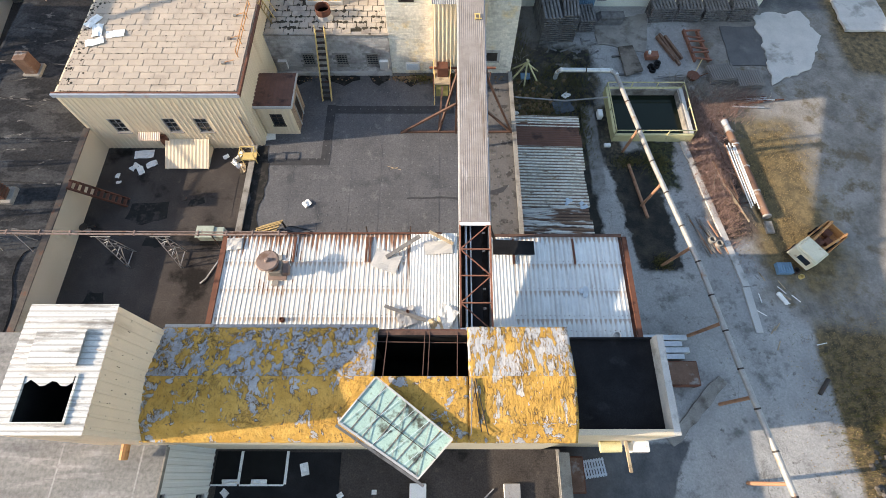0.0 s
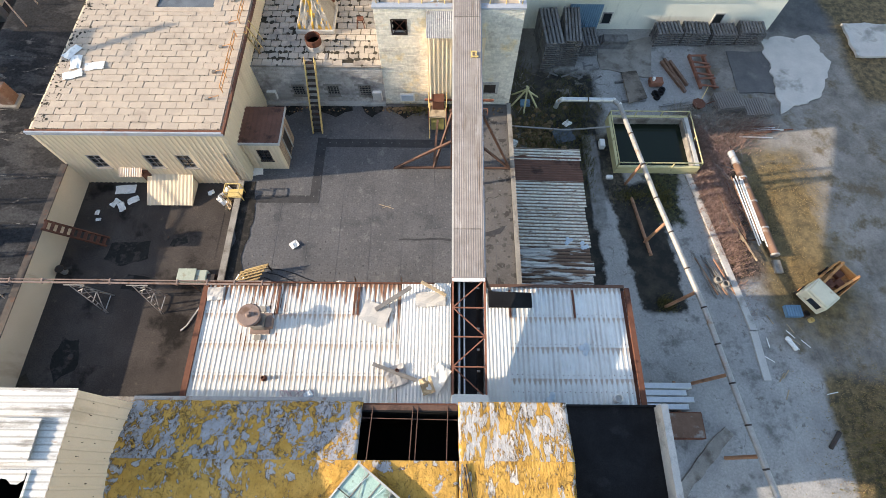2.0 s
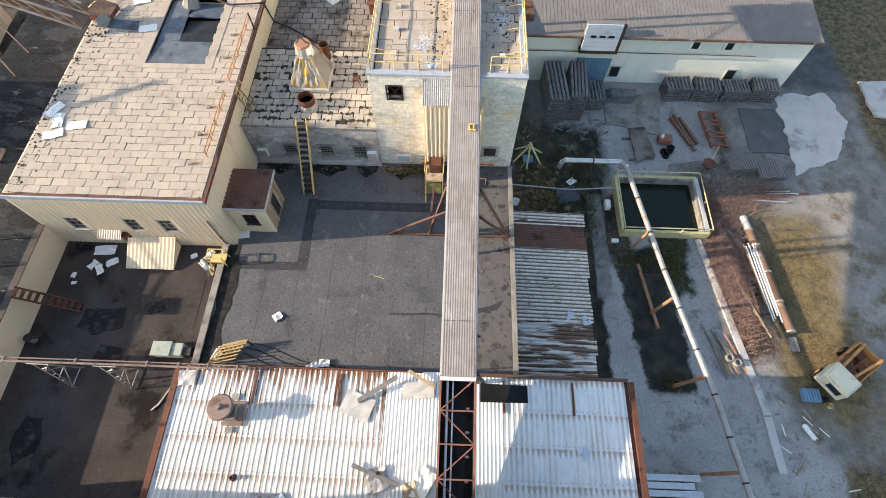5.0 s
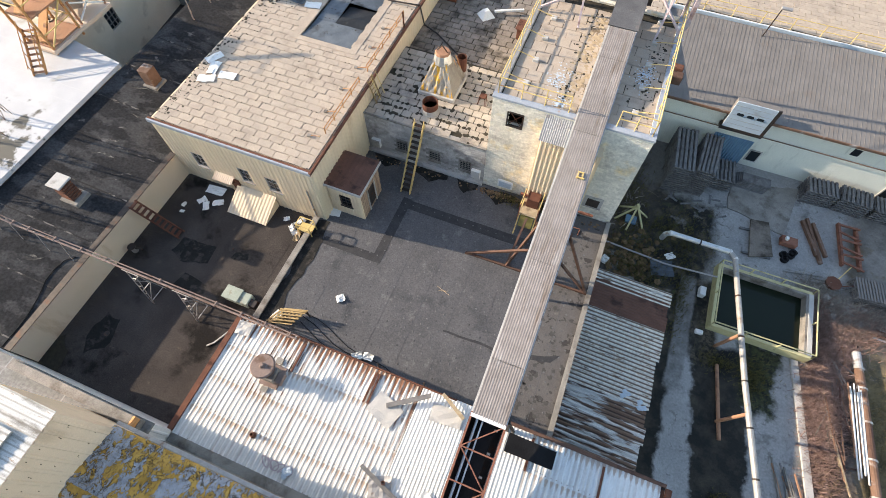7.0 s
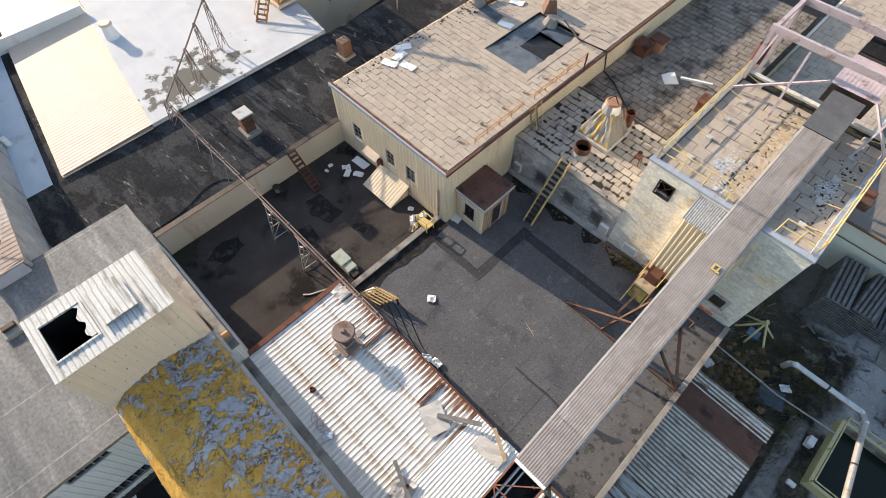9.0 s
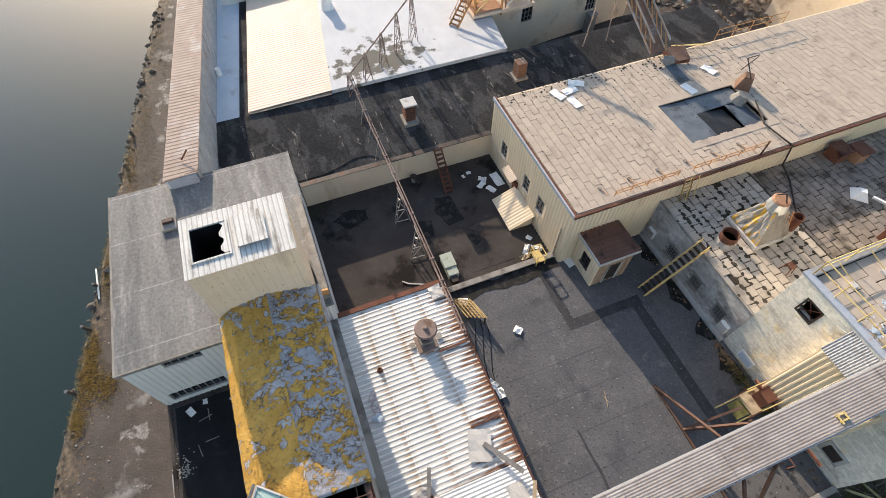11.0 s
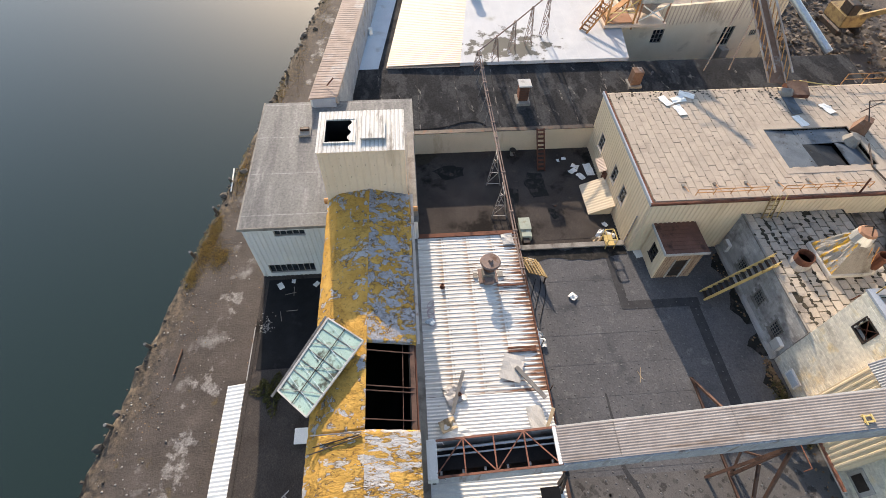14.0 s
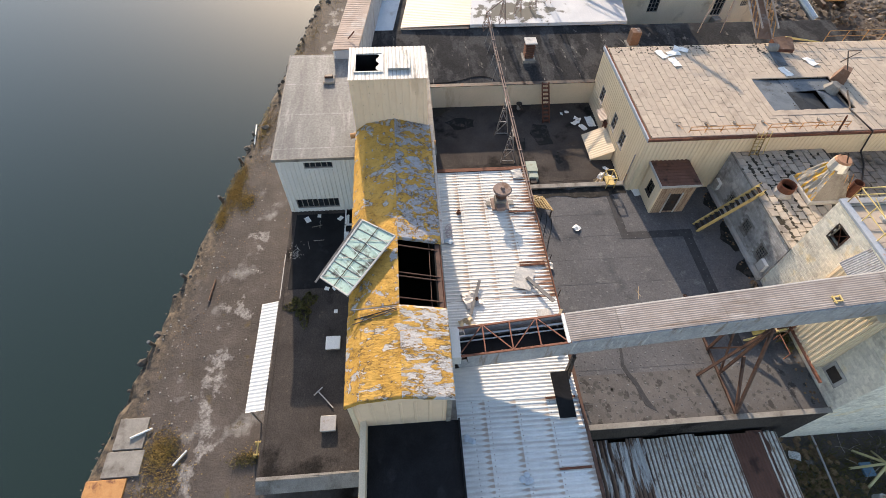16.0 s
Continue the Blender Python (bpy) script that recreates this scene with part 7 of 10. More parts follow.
for k in range(6):
    y = 24.9 + 2.0 * k
    s = thing("counterweight_block", (-14.1, y, BE), "small rusty counterweight box on the slabs", "counterweight", "rail counterweights")
    part("weight", boxed(-14.2, -13.98, y - 0.09, y + 0.09, BE, BE + 0.12, bevel=0.01), "stained_concrete", s)
    part("tie_bar", bars([((-14.0, y, BE + 0.1), (-13.35, y, BE + 0.3))], 0.03), "orange_steel", s)
tagged(part("leaning_pole", bars([((-13.15, 36.2, AZ), (-12.6, 35.0, AZ + 3.0))], 0.09), "rust_red"), "rusty pole leaning on the beige wall", "pole")
# inclined red conveyor leaving the beige roof
rc = thing("red_conveyor", (-23.4, 35.2, BE), "rust-red inclined lattice conveyor rising from the roof edge", "conveyor")
a, b = Vector((-23.3, 35.2, BE + 0.5)), Vector((-31.8, 34.4, 15.2))
sd = Vector((0.05, 0.62, 0))
for sg in (-1, 1):
    for up in (0, 0.85):
        part("chord", bars([(a + sd * sg + Vector((0, 0, up)), b + sd * sg + Vector((0, 0, up)))], 0.1), "gallery_roof", rc)
    for k in range(12):
        p, q = a.lerp(b, k / 12) + sd * sg, a.lerp(b, (k + 1) / 12) + sd * sg
        part("diagonal_bar", bars([(p, q + Vector((0, 0, 0.85)))], 0.05), "orange_steel", rc)
part("trough", quad_slab([a - sd * 0.9, a + sd * 0.9, b + sd * 0.9, b - sd * 0.9], 0.06), "casing_rust", rc)
for x in (-29.5,):
    f = (x + 23.3) / (-31.8 + 23.3)
    p = a.lerp(b, f)
    for sg in (-1, 1):
        part("leg", bars([(Vector((x, p.y + sg * 1.1, tar_z(x))), p + sd * sg)], 0.07), "gallery_roof", rc)
st = thing("roof_platform_rail", (-23.2, 37.5, BE), "bent yellow rails round a roof opening", "railing")
rail_run(st, [(-24.2, 36.2, tar_z(-24.2)), (-24.2, 40.5, tar_z(-24.2))], 1.0, "yellow_steel", 1.1, 0.03)
for i in range(5):
    f = i / 4
    part("rail", tubes([((-24.0 + 0.7 * f, 37.0 + 2.4 * f, BE + 0.15), (-23.1 + 0.5 * f, 36.8 + 2.5 * f, BE + 0.75 - 0.2 * f))], 0.03), "yellow_steel", st)
for u in (0.0, 0.5, 1.0):
    part("rail", tubes([((-24.0 + 0.9 * u, 37.0 - 0.2 * u, BE + 0.15 + 0.6 * u), (-23.3 + 0.7 * u, 39.4 - 0.1 * u, BE + 0.15 + 0.4 * u))], 0.03), "yellow_steel", st)
rail_run(st, [(-23.5, 40.5, BE), (-23.5, 47, BE)], 0.9, "orange_steel", 1.5, 0.03)
chute = thing("fallen_chute", (-22.8, 36.4, BE), "crumpled rusty sheet-metal chute fallen on the slab roof", "chute")
part("chute_plate", quad_slab([(-23.5, 35.9, BE + 0.5), (-22.2, 35.8, BE + 0.3), (-22.0, 37.1, BE + 0.35), (-23.3, 37.3, BE + 0.7)], 0.05), "casing_rust", chute)
part("chute_side", quad_slab([(-23.5, 35.88, BE + 0.06), (-22.2, 35.78, BE + 0.05), (-22.2, 35.83, BE + 0.3), (-23.5, 35.93, BE + 0.5)], 0.05), "rust_red", chute)
part("chute_side", quad_slab([(-22.18, 35.8, BE + 0.05), (-21.98, 37.1, BE + 0.05), (-22.03, 37.1, BE + 0.35), (-22.23, 35.8, BE + 0.3)], 0.05), "rust_red", chute)
part("torn_foil", tube(bmesh.new(), (-22.6, 35.6, BE + 0.04), (-22.3, 35.9, BE + 0.4), 0.5, 7, 0.25), "stained_concrete", chute, "torn foil wrapping")
tagged(part("bare_roof_patch", rough_pad([(-22.9, 35.3, BE + 0.045), (-20.3, 35.1, BE + 0.045), (-20.3, 35.9, BE + 0.045), (-22.9, 36.2, BE + 0.045)], 0.03, 0.15, 9.0), "slate_blue", beige), "bare dark felt where slabs are missing")
bm = bmesh.new()
for k in range(620):
    j = rng.randrange(0, 40)
    lump(bm, (-23.3 + 10.3 * rng.random() ** 1.6, 22.75 + 0.49 * j + rng.uniform(-0.03, 0.03), BE + 0.02), rng.uniform(0.018, 0.05), k, 0.4)
for k in range(70):
    lump(bm, (rng.gauss(-22.6, 0.6), rng.gauss(34.6, 1.2), BE + 0.02), rng.uniform(0.03, 0.1), k, 0.35)
tagged(part("moss_clump", bm, "moss", beige), kind="stuff")

# block wing roof: foam-clad hopper, cans
cone = thing("foam_clad_hopper", (-9.05, 32.95, AZ), "foil and yellow foam clad hopper on the slab roof", "hopper")
b0, t0 = 1.15, 0.46
base = [(-9.05 - b0, 32.95 - b0), (-9.05 + b0, 32.95 - b0), (-9.05 + b0, 32.95 + b0), (-9.05 - b0, 32.95 + b0)]
top = [(-9.05 - t0, 32.95 - t0), (-9.05 + t0, 32.95 - t0), (-9.05 + t0, 32.95 + t0), (-9.05 - t0, 32.95 + t0)]
for k, mt in enumerate(("hopper_coat", "stained_concrete", "stained_concrete", "hopper_coat")):
    p, q, r, t_ = [Vector((*v, z)) for v, z in ((base[k], AZ + 0.25), (base[(k + 1) % 4], AZ + 0.25), (top[(k + 1) % 4], AZ + 2.15), (top[k], AZ + 2.15))]
    nrm = (q - p).cross(t_ - p).normalized()
    bm = bmesh.new()
    amp = 0.16 if k in (0, 3) else 0.02
    rows = [[bm.verts.new(p.lerp(q, i / 16).lerp(t_.lerp(r, i / 16), j / 12) + nrm * (amp * noise.noise((i * 0.55 + 9 * k, j * 0.22, 3.0)) * math.sin(math.pi * i / 16) ** 0.5 * (1 if 0 < j < 12 else 0))) for i in range(17)] for j in range(13)]
    for ra, rb in zip(rows, rows[1:]):
        for i in range(16):
            bm.faces.new((ra[i], ra[i + 1], rb[i + 1], rb[i]))
    part("side_face", bm, mt, cone, "crumpled foil and foam face" if k in (0, 3) else "grey cement-coated face")
part("base_skirt", boxed(-10.3, -7.8, 31.7, 34.2, AZ - 0.06, AZ + 0.25, bevel=0.04), "concrete", cone)
part("foil_collar", tube(bmesh.new(), (-9.05, 32.95, AZ + 2.0), (-9.05, 32.95, AZ + 2.6), 0.6, 12, 0.48), "galvanised", cone, "crumpled foil collar")
part("rusty_cap", tube(bmesh.new(), (-9.05, 32.95, AZ + 2.6), (-9.05, 32.95, AZ + 2.72), 0.5, 12, 0.42), "tan_rust", cone)
part("lifting_frame", bars([((-9.4, 32.9, AZ + 2.7), (-9.05, 32.9, AZ + 3.15)), ((-8.7, 32.9, AZ + 2.7), (-9.05, 32.9, AZ + 3.15))], 0.05), "dark_steel", cone)
part("ladder_rail", bars([((-7.9, 33.6, AZ), (-8.5, 33.4, AZ + 1.9)), ((-7.9, 34.0, AZ), (-8.5, 33.8, AZ + 1.9))], 0.05), "orange_steel", cone)
for x, y, r, h in ((-8.95, 30.6, 0.5, 0.75), (-8.3, 34.45, 0.32, 1.35)):
    c = thing("vent_can", (x, y, AZ), "open rusty vent can on a foil base", "vent can", "vent cans")
    part("can_wall", ring((x, y), r, AZ + 0.3, AZ + h, 16), "rust_red", c)
    part("can_base", tube(bmesh.new(), (x, y, AZ - 0.03), (x, y, AZ + 0.32), r + 0.15, 10, r - 0.02), "grey_steel", c, "wrinkled foil base")
ch = thing("rusty_frame_stand", (-6.1, 32.4, AZ), "small rusty metal frame stand on the slabs", "stand")
for dx in (-0.25, 0.25):
    for dy in (-0.2, 0.2):
        part("leg", bars([((-6.1 + dx, 32.4 + dy, AZ), (-6.1 + dx * 0.7, 32.4 + dy * 0.7, AZ + 0.6))], 0.04), "rust_red", ch)
part("stand_top", boxed(-6.3, -5.9, 32.2, 32.6, AZ + 0.58, AZ + 0.66), "rust_red", ch)
dome = thing("roof_dome", (-8.9, 41.2, AZ - 0.5), "pale pyramidal roof light", "roof light")
part("dome_body", tube(bmesh.new(), (-8.9, 41.2, AZ - 0.45), (-8.9, 41.2, AZ + 0.05), 0.75, 4, 0.25), "white_board", dome)
part("dome_arm", bars([((-8.4, 41.6, AZ - 0.2), (-6.4, 42.4, AZ - 0.1))], 0.14), "white_board", dome)
for x, y, m in ((-12.0, 42.2, "rust_red"), (-11.5, 43.4, "tan_rust"), (-5.6, 40.0, "rust_red")):
    v = thing("rusty_vent_box", (x, y, AZ - 0.5), "rusty box vent on the lower slab roof", "roof vent", "rusty vents")
    part("vent_box", boxed(x - 0.5, x + 0.5, y - 0.45, y + 0.45, AZ - 0.46, AZ + 0.4, bevel=0.03), m, v)
    part("vent_lid", boxed(x - 0.6, x + 0.6, y - 0.55, y + 0.55, AZ + 0.41, AZ + 0.5, bevel=0.02), "rust_red", v)
v = thing("rusty_stack", (-5.6, 47.5, AZ - 0.5), "short rusty round stack", "stack")
part("stack_wall", ring((-5.6, 47.5), 0.4, AZ - 0.46, AZ + 0.9, 14), "rust_red", v)
bm = bmesh.new()
for k in range(300):
    x, y = rng.uniform(-12.7, -5), rng.uniform(29.2, 35.4)
    if (x + 12.7) * 0.5 + rng.uniform(0, 4) > 4.2 and y > 31:
        continue
    lump(bm, (x, round((y - 28.96) / 0.54) * 0.54 + 28.96 + rng.uniform(-0.06, 0.06), AZ + 0.012), rng.uniform(0.05, 0.17), k + 3, 0.09)
tagged(part("moss_clump", bm, "moss", wing), kind="stuff")
for x in (-12.2, -5.1):
    bx = thing("wall_box", (x, 28.85, 6), "pale electrical box on the block wall", "electrical box", "wall boxes")
    part("box_body", boxed(x - 0.3, x + 0.3, 28.7, 28.94, 5.6, 6.3, bevel=0.02), "white_board", bx)
    part("box_lid", boxed(x - 0.28, x + 0.28, 28.67, 28.699, 5.62, 6.28), "concrete", bx)
bx = thing("wall_vent", (-3.2, 28.9, 5.6), "pale louvred vent low on the tower wall", "vent")
part("vent_frame", boxed(-3.6, -2.6, 28.9, 28.99, 5.3, 6.0, bevel=0.02), "white_board", bx)
part("louvre", boxed(-3.5, -2.7, 28.87, 28.899, 5.4, 5.9), "pale_blue", bx)
bx = thing("east_wall_vent", (2.4, 28.9, 6), "dark square opening with a pale frame low on the tower", "vent")
part("vent_frame", boxed(1.85, 3.0, 28.93, 28.99, 6.0, 7.1, bevel=0.02), "concrete", bx)
part("louvre", boxed(2.05, 2.8, 28.9, 28.929, 6.2, 6.9), "dark_steel", bx)

# tower roof: rails, gantry, debris
tr = thing("tower_railing", (-0.4, 36, TZ), "yellow guard railing round the tower roof", "railing")
rail_run(tr, [(-4.4, 29.25, TZ + 0.12), (-0.6, 29.25, TZ + 0.12)], 1.05, "yellow_steel", 1.3, 0.03)
rail_run(tr, [(1.9, 29.25, TZ + 0.12), (3.7, 29.25, TZ + 0.12)], 1.05, "yellow_steel", 0.9, 0.03)
rail_run(tr, [(-4.4, 29.25, TZ + 0.12), (-4.4, 39.0, TZ + 0.12)], 1.05, "yellow_steel", 1.9, 0.03)
rail_run(tr, [(3.7, 29.25, TZ + 0.12), (3.7, 39.0, TZ + 0.12)], 1.05, "yellow_steel", 1.9, 0.03)
rail_run(tr, [(-4.3, 39.5, 6.0), (-4.3, 52, 6.0)], 1.05, "yellow_steel", 1.9, 0.03)
for k in range(5):
    y = 30.6 + 1.9 * k
    for sg, x0 in ((1, -4.4), (-1, 3.7)):
        o = thing("rail_outrigger", (x0 + sg * 1.2, y, TZ), "yellow rail outrigger with a block foot", "counterweight", "tower rail outriggers")
        part("tie_bar", tubes([((x0, y, TZ + 0.35), (x0 + sg * 1.1, y, TZ + 0.1))], 0.025), "yellow_steel", o)
        part("weight", boxed(x0 + sg * 1.1 - 0.16, x0 + sg * 1.1 + 0.16, y - 0.14, y + 0.14, TZ - 0.05, TZ + 0.12, bevel=0.015), "concrete", o)
gan = thing("steel_gantry", (0.6, 38, TZ), "faded pink steel gantry straddling the conveyor", "gantry")
for y in (38.2, 41.8):
    for x in (-4.3, 4.0):
        part("leg", bars([((x, y, TZ if y < 40 else 6.0), (x, y, 15.8))], 0.22, 0.22), "pink_steel", gan)
    part("cross_beam", bars([((-4.5, y, 15.8), (4.2, y, 15.8))], 0.2, 0.38), "pink_steel", gan)
for x in (-4.3, 4.0):
    part("side_beam", bars([((x, 38.2, 15.8), (x, 41.8, 15.8))], 0.2, 0.3), "pink_steel", gan)
    part("brace", bars([((x, 38.2, TZ), (x, 41.8, 15.6))], 0.1), "pink_steel", gan)
for p, q in (((-4.3, 36.8, TZ + 0.2), (-0.6, 38.2, 14.6)), ((4.0, 36.8, TZ + 0.2), (1.8, 38.2, 14.6)), ((-2.2, 38.2, 15.5), (-1.8, 36.0, TZ)), ((2.8, 38.2, 15.5), (2.5, 36.4, TZ))):
    part("brace", bars([(p, q)], 0.11), "pink_steel", gan)
bm = bmesh.new()
for k in range(420):
    x, y = ((rng.gauss(-1.7, 0.32), rng.gauss(31.6, 0.5)), (rng.gauss(2.6, 0.3), rng.gauss(33.6, 0.6)), (rng.gauss(-1.1, 0.3), rng.gauss(29.9, 0.25)))[k % 3]
    if -4.2 < x < 3.5 and 29.5 < y < 40:
        lump(bm, (x, y, TZ - 0.05), rng.uniform(0.02, 0.06), k, 0.25)
tagged(part("debris_scatter", bm, "pale_blue"), "scattered pale rubble on the tower roof", "rubble", kind="stuff")
bm = bmesh.new()
for k in range(240):
    x, y = (rng.gauss(-1.0, 0.3), rng.uniform(30, 38)) if k % 2 else (rng.gauss(2.7, 0.5), rng.uniform(29.6, 37))
    if -4.2 < x < 3.5:
        lump(bm, (x, y, TZ - 0.05), rng.uniform(0.03, 0.11), k, 0.08)
tagged(part("moss_clump", bm, "moss", tower), kind="stuff")
bm = bmesh.new()
for k in range(260):
    lump(bm, (rng.gauss(-0.75, 0.28), rng.uniform(29.6, 37.5), TZ - 0.05), rng.uniform(0.04, 0.16), k, 0.12)
tagged(part("earth_drift", bm, "wood", tower), kind="stuff")
ex = thing("tower_extractor", (4.6, 34.2, TZ - 1), "rusty extractor duct off the tower edge", "duct")
part("duct_body", boxed(3.9, 4.5, 33.9, 34.4, TZ - 0.4, TZ + 0.15, bevel=0.04), "dark_rust", ex)
part("duct_cap", boxed(3.9, 4.4, 34.41, 34.8, TZ - 0.3, TZ + 0.3, bevel=0.04), "rust_red", ex)
hv = thing("head_machine", (1.8, 40.5, 15), "rusty white drive machine beside the conveyor head", "machine")
part("machine_body", boxed(1.5, 2.6, 39.8, 41.2, 14.9, 15.7, bevel=0.08), "white_board", hv)
part("machine_drum", tube(bmesh.new(), (1.4, 40.4, 15.8), (2.7, 40.4, 15.8), 0.4, 12), "rust_red", hv)

# ---- glazed panel slid off the gallery ----
gp = thing("fallen_skylight", (-2.8, 4.3, GE), "fallen skylight frame with cracked green glass panes", "skylight")
A, B, C, D = Vector((-3.5, 5.9, 12.95)), Vector((-0.6, 3.72, 12.55)), Vector((-1.85, 2.4, 12.2)), Vector((-4.85, 4.3, 12.6))
for i in range(7):
    f0, f1 = i / 7 + 0.006, (i + 1) / 7 - 0.006
    p0, p1, q0, q1 = A.lerp(B, f0), A.lerp(B, f1), D.lerp(C, f0), D.lerp(C, f1)
    part("pane", quad_slab([p0, q0, q1, p1], 0.02), "green_glass", gp, "cracked green wired glass")
for p, q, w in ((A, B, 0.1), (B, C, 0.08), (C, D, 0.12), (D, A, 0.08)):
    part("frame_bar", bars([(p, q)], w * 0.7, 0.1), "concrete", gp)
for i in range(1, 7):
    part("glazing_bar", bars([(A.lerp(B, i / 7), D.lerp(C, i / 7))], 0.028, 0.06), "grey_wood", gp)
for i in range(5):
    part("wire_brace", bars([(A.lerp(B, (i + 0.9) / 5.5) + Vector((0, 0, 0.05)), D.lerp(C, (i + 0.2) / 5.3) + Vector((0, 0, 0.05)))], 0.014), "pale_blue", gp)
for i in range(3):
    part("wire_brace", bars([(A.lerp(B, (i + 0.3) / 3.2) + Vector((0, 0, 0.05)), D.lerp(C, (i + 1.2) / 3.3) + Vector((0, 0, 0.05)))], 0.018), "grey_steel", gp)
part("wire_brace", bars([(D.lerp(A, 0.5) + Vector((0, 0, 0.05)), C.lerp(B, 0.5) + Vector((0, 0, 0.05)))], 0.03), "dark_steel", gp)
part("edge_flashing", bars([(D + Vector((-0.1, -0.1, 0)), C + Vector((0.2, -0.25, -0.05)))], 0.1, 0.04), "grey_wood", gp)
tagged(part("loose_bar", bars([((0.1, 3.9, 12.45), (0.15, 5.9, 12.72))], 0.04, 0.05), "grey_wood"), "pale bar across the gallery roof joint", "bar")
for p, q in (((0.5, 4.0, 12.3), (0.25, 5.8, 12.68)), ((0.75, 3.9, 12.3), (0.3, 5.9, 12.7))):
    tagged(part("loose_rod", bars([(p, q)], 0.035), "dark_steel"), "thin rusty rod on the gallery roof", "rod", "loose roof rods")
sp = thing("wall_spout", (-14.3, 3.5, 10), "rusty orange pipe spout out of the penthouse wall", "spout")
part("spout_pipe", tubes([((-14.0, 3.75, 10.2), (-14.05, 3.1, 10.05))], 0.17, 10), "orange_steel", sp)
sp = thing("wall_spout", (-12.4, 7.5, 12), "rusty orange spout by the penthouse", "spout")
part("spout_pipe", tubes([((-13.2, 8.0, 10.0), (-13.2, 8.5, 9.95))], 0.17, 10), "orange_steel", sp)
part("gutter_run", tubes([((-12.6, 8.02, 11.8), (0, 8.04, 11.8))], 0.05, 6), "rust_red", gal)
part("roof_duct", boxed(-20, -13.0, 8.1, 8.5, 9.57, 9.95), "stained_concrete", grey, "long metal duct at the roof edge")
v = thing("small_roof_vent", (-20.7, 1.2, 9.56), "small pale roof vent on the grey roof", "roof vent", "roof vents")
part("vent_curb", boxed(-21.1, -20.3, 0.85, 1.65, 9.56, 9.75, bevel=0.02), "stained_concrete", v)
part("vent_hood", boxed(-21.0, -20.7, 0.95, 1.55, 9.751, 9.92, bevel=0.03), "dark_steel", v)
st = thing("yellow_stub", (7.2, 3.8, 6.0), "yellow pipe stub with a timber arm on the annex wall", "pipe stub")
part("pipe_stub", tubes([((6.75, 3.78, 6.0), (7.75, 3.8, 6.08))], 0.26, 12), "pale_yellow", st)
part("timber_arm", bars([((7.9, 4.04, 6.4), (8.15, 2.65, 5.9))], 0.14, 0.1), "wood", st)
ac = thing("wall_fan_box", (8.75, 3.8, 5.6), "white louvred box on the annex wall", "fan box")
part("box_body", boxed(8.3, 9.1, 3.55, 4.046, 5.5, 6.25, bevel=0.03), "white_board", ac)
for k in range(4):
    part("louvre", boxed(8.35, 9.05, 3.52, 3.549, 5.58 + 0.16 * k, 5.68 + 0.16 * k), "grey_steel", ac)

# ---- low river roof ----
for x, lab, mt in ((-2.2, "white plastic roof hatch on a kerb", "white_board"), (2.5, "grey metal roof hatch on a kerb", "grey_steel")):
    h = thing("roof_hatch", (x, 1.7, LOW), lab, "roof hatch", "roof hatches")
    part("hatch_curb", boxed(x - 0.38, x + 0.38, 1.35, 2.1, LOW, LOW + 0.22, bevel=0.02), "stained_concrete", h)
    part("hatch_lid", boxed(x - 0.42, x + 0.42, 1.3, 2.15, LOW + 0.221, LOW + 0.3, bevel=0.03), mt, h)
for k, (x, y, w, l) in enumerate(((-4.4, 1.75, 0.22, 0.25), (-6.1, 1.6, 0.25, 0.3), (-6.1, 1.1, 0.25, 0.3), (-8.0, 2.8, 0.4, 0.6), (-11.9, 1.7, 0.3, 0.4), (-12.2, 0.2, 0.25, 0.3), (-11.9, -0.6, 0.35, 0.5))):
    bent_sheet(0, (x, y, LOW + 0.01), 35 * k, "white_board", "foam_scrap", "small white board scrap on the low roof", "board", w, l, curl=0.06, seed=80 + k)
fr = thing("white_roof_frame", (-10.8, 2.8, LOW), "peeling white felt round dark roof openings", "roof frame")
for k, (x0, x1, y0, y1) in enumerate(((-12.6, -11.35, 2.1, 3.65), (-11.15, -9.0, 2.1, 3.65))):
    # the roof is uncut here; a flat black plate paints the opening's darkness
    part("dark_pit", boxed(x0, x1, y0, y1, LOW + 0.016, LOW + 0.03), "interior_shade", fr)
    for a in ((x0 - 0.07, x1, y0 - 0.08, y0), (x1, x1 + 0.12, y0, y1)):
        part("frame_strip", boxed(*a, LOW + 0.01, LOW + 0.09), "white_board", fr)
    bent_sheet(0, (x0 + 0.9, y0 + 0.1, LOW + 0.03), 0, "white_board", "felt_scrap", "curled white felt scrap on the low roof", "felt", 0.25, 0.8, curl=0.1, seed=90 + k)
for k in range(4):
    x, y = rng.uniform(-12.2, -9.6), rng.uniform(-1.2, 0.4)
    an = rng.uniform(-0.3, 0.3) + (1.5 if k % 3 == 0 else 0)
    tagged(part("loose_lath", bars([((x, y, LOW + 0.03), (x + math.sin(an) * 0.7, y + math.cos(an) * 0.7, LOW + 0.04))], 0.035), "stained_concrete"), "thin pale lath on the black roof", "lath", "loose laths")
tagged(part("steel_tee", bars([((0.6, 1.0, LOW + 0.05), (1.6, 1.9, LOW + 0.05)), ((0.4, 1.25, LOW + 0.05), (0.85, 0.8, LOW + 0.05))], 0.06), "grey_steel"), "grey tee bar on the low roof", "bar")
bm = bmesh.new()
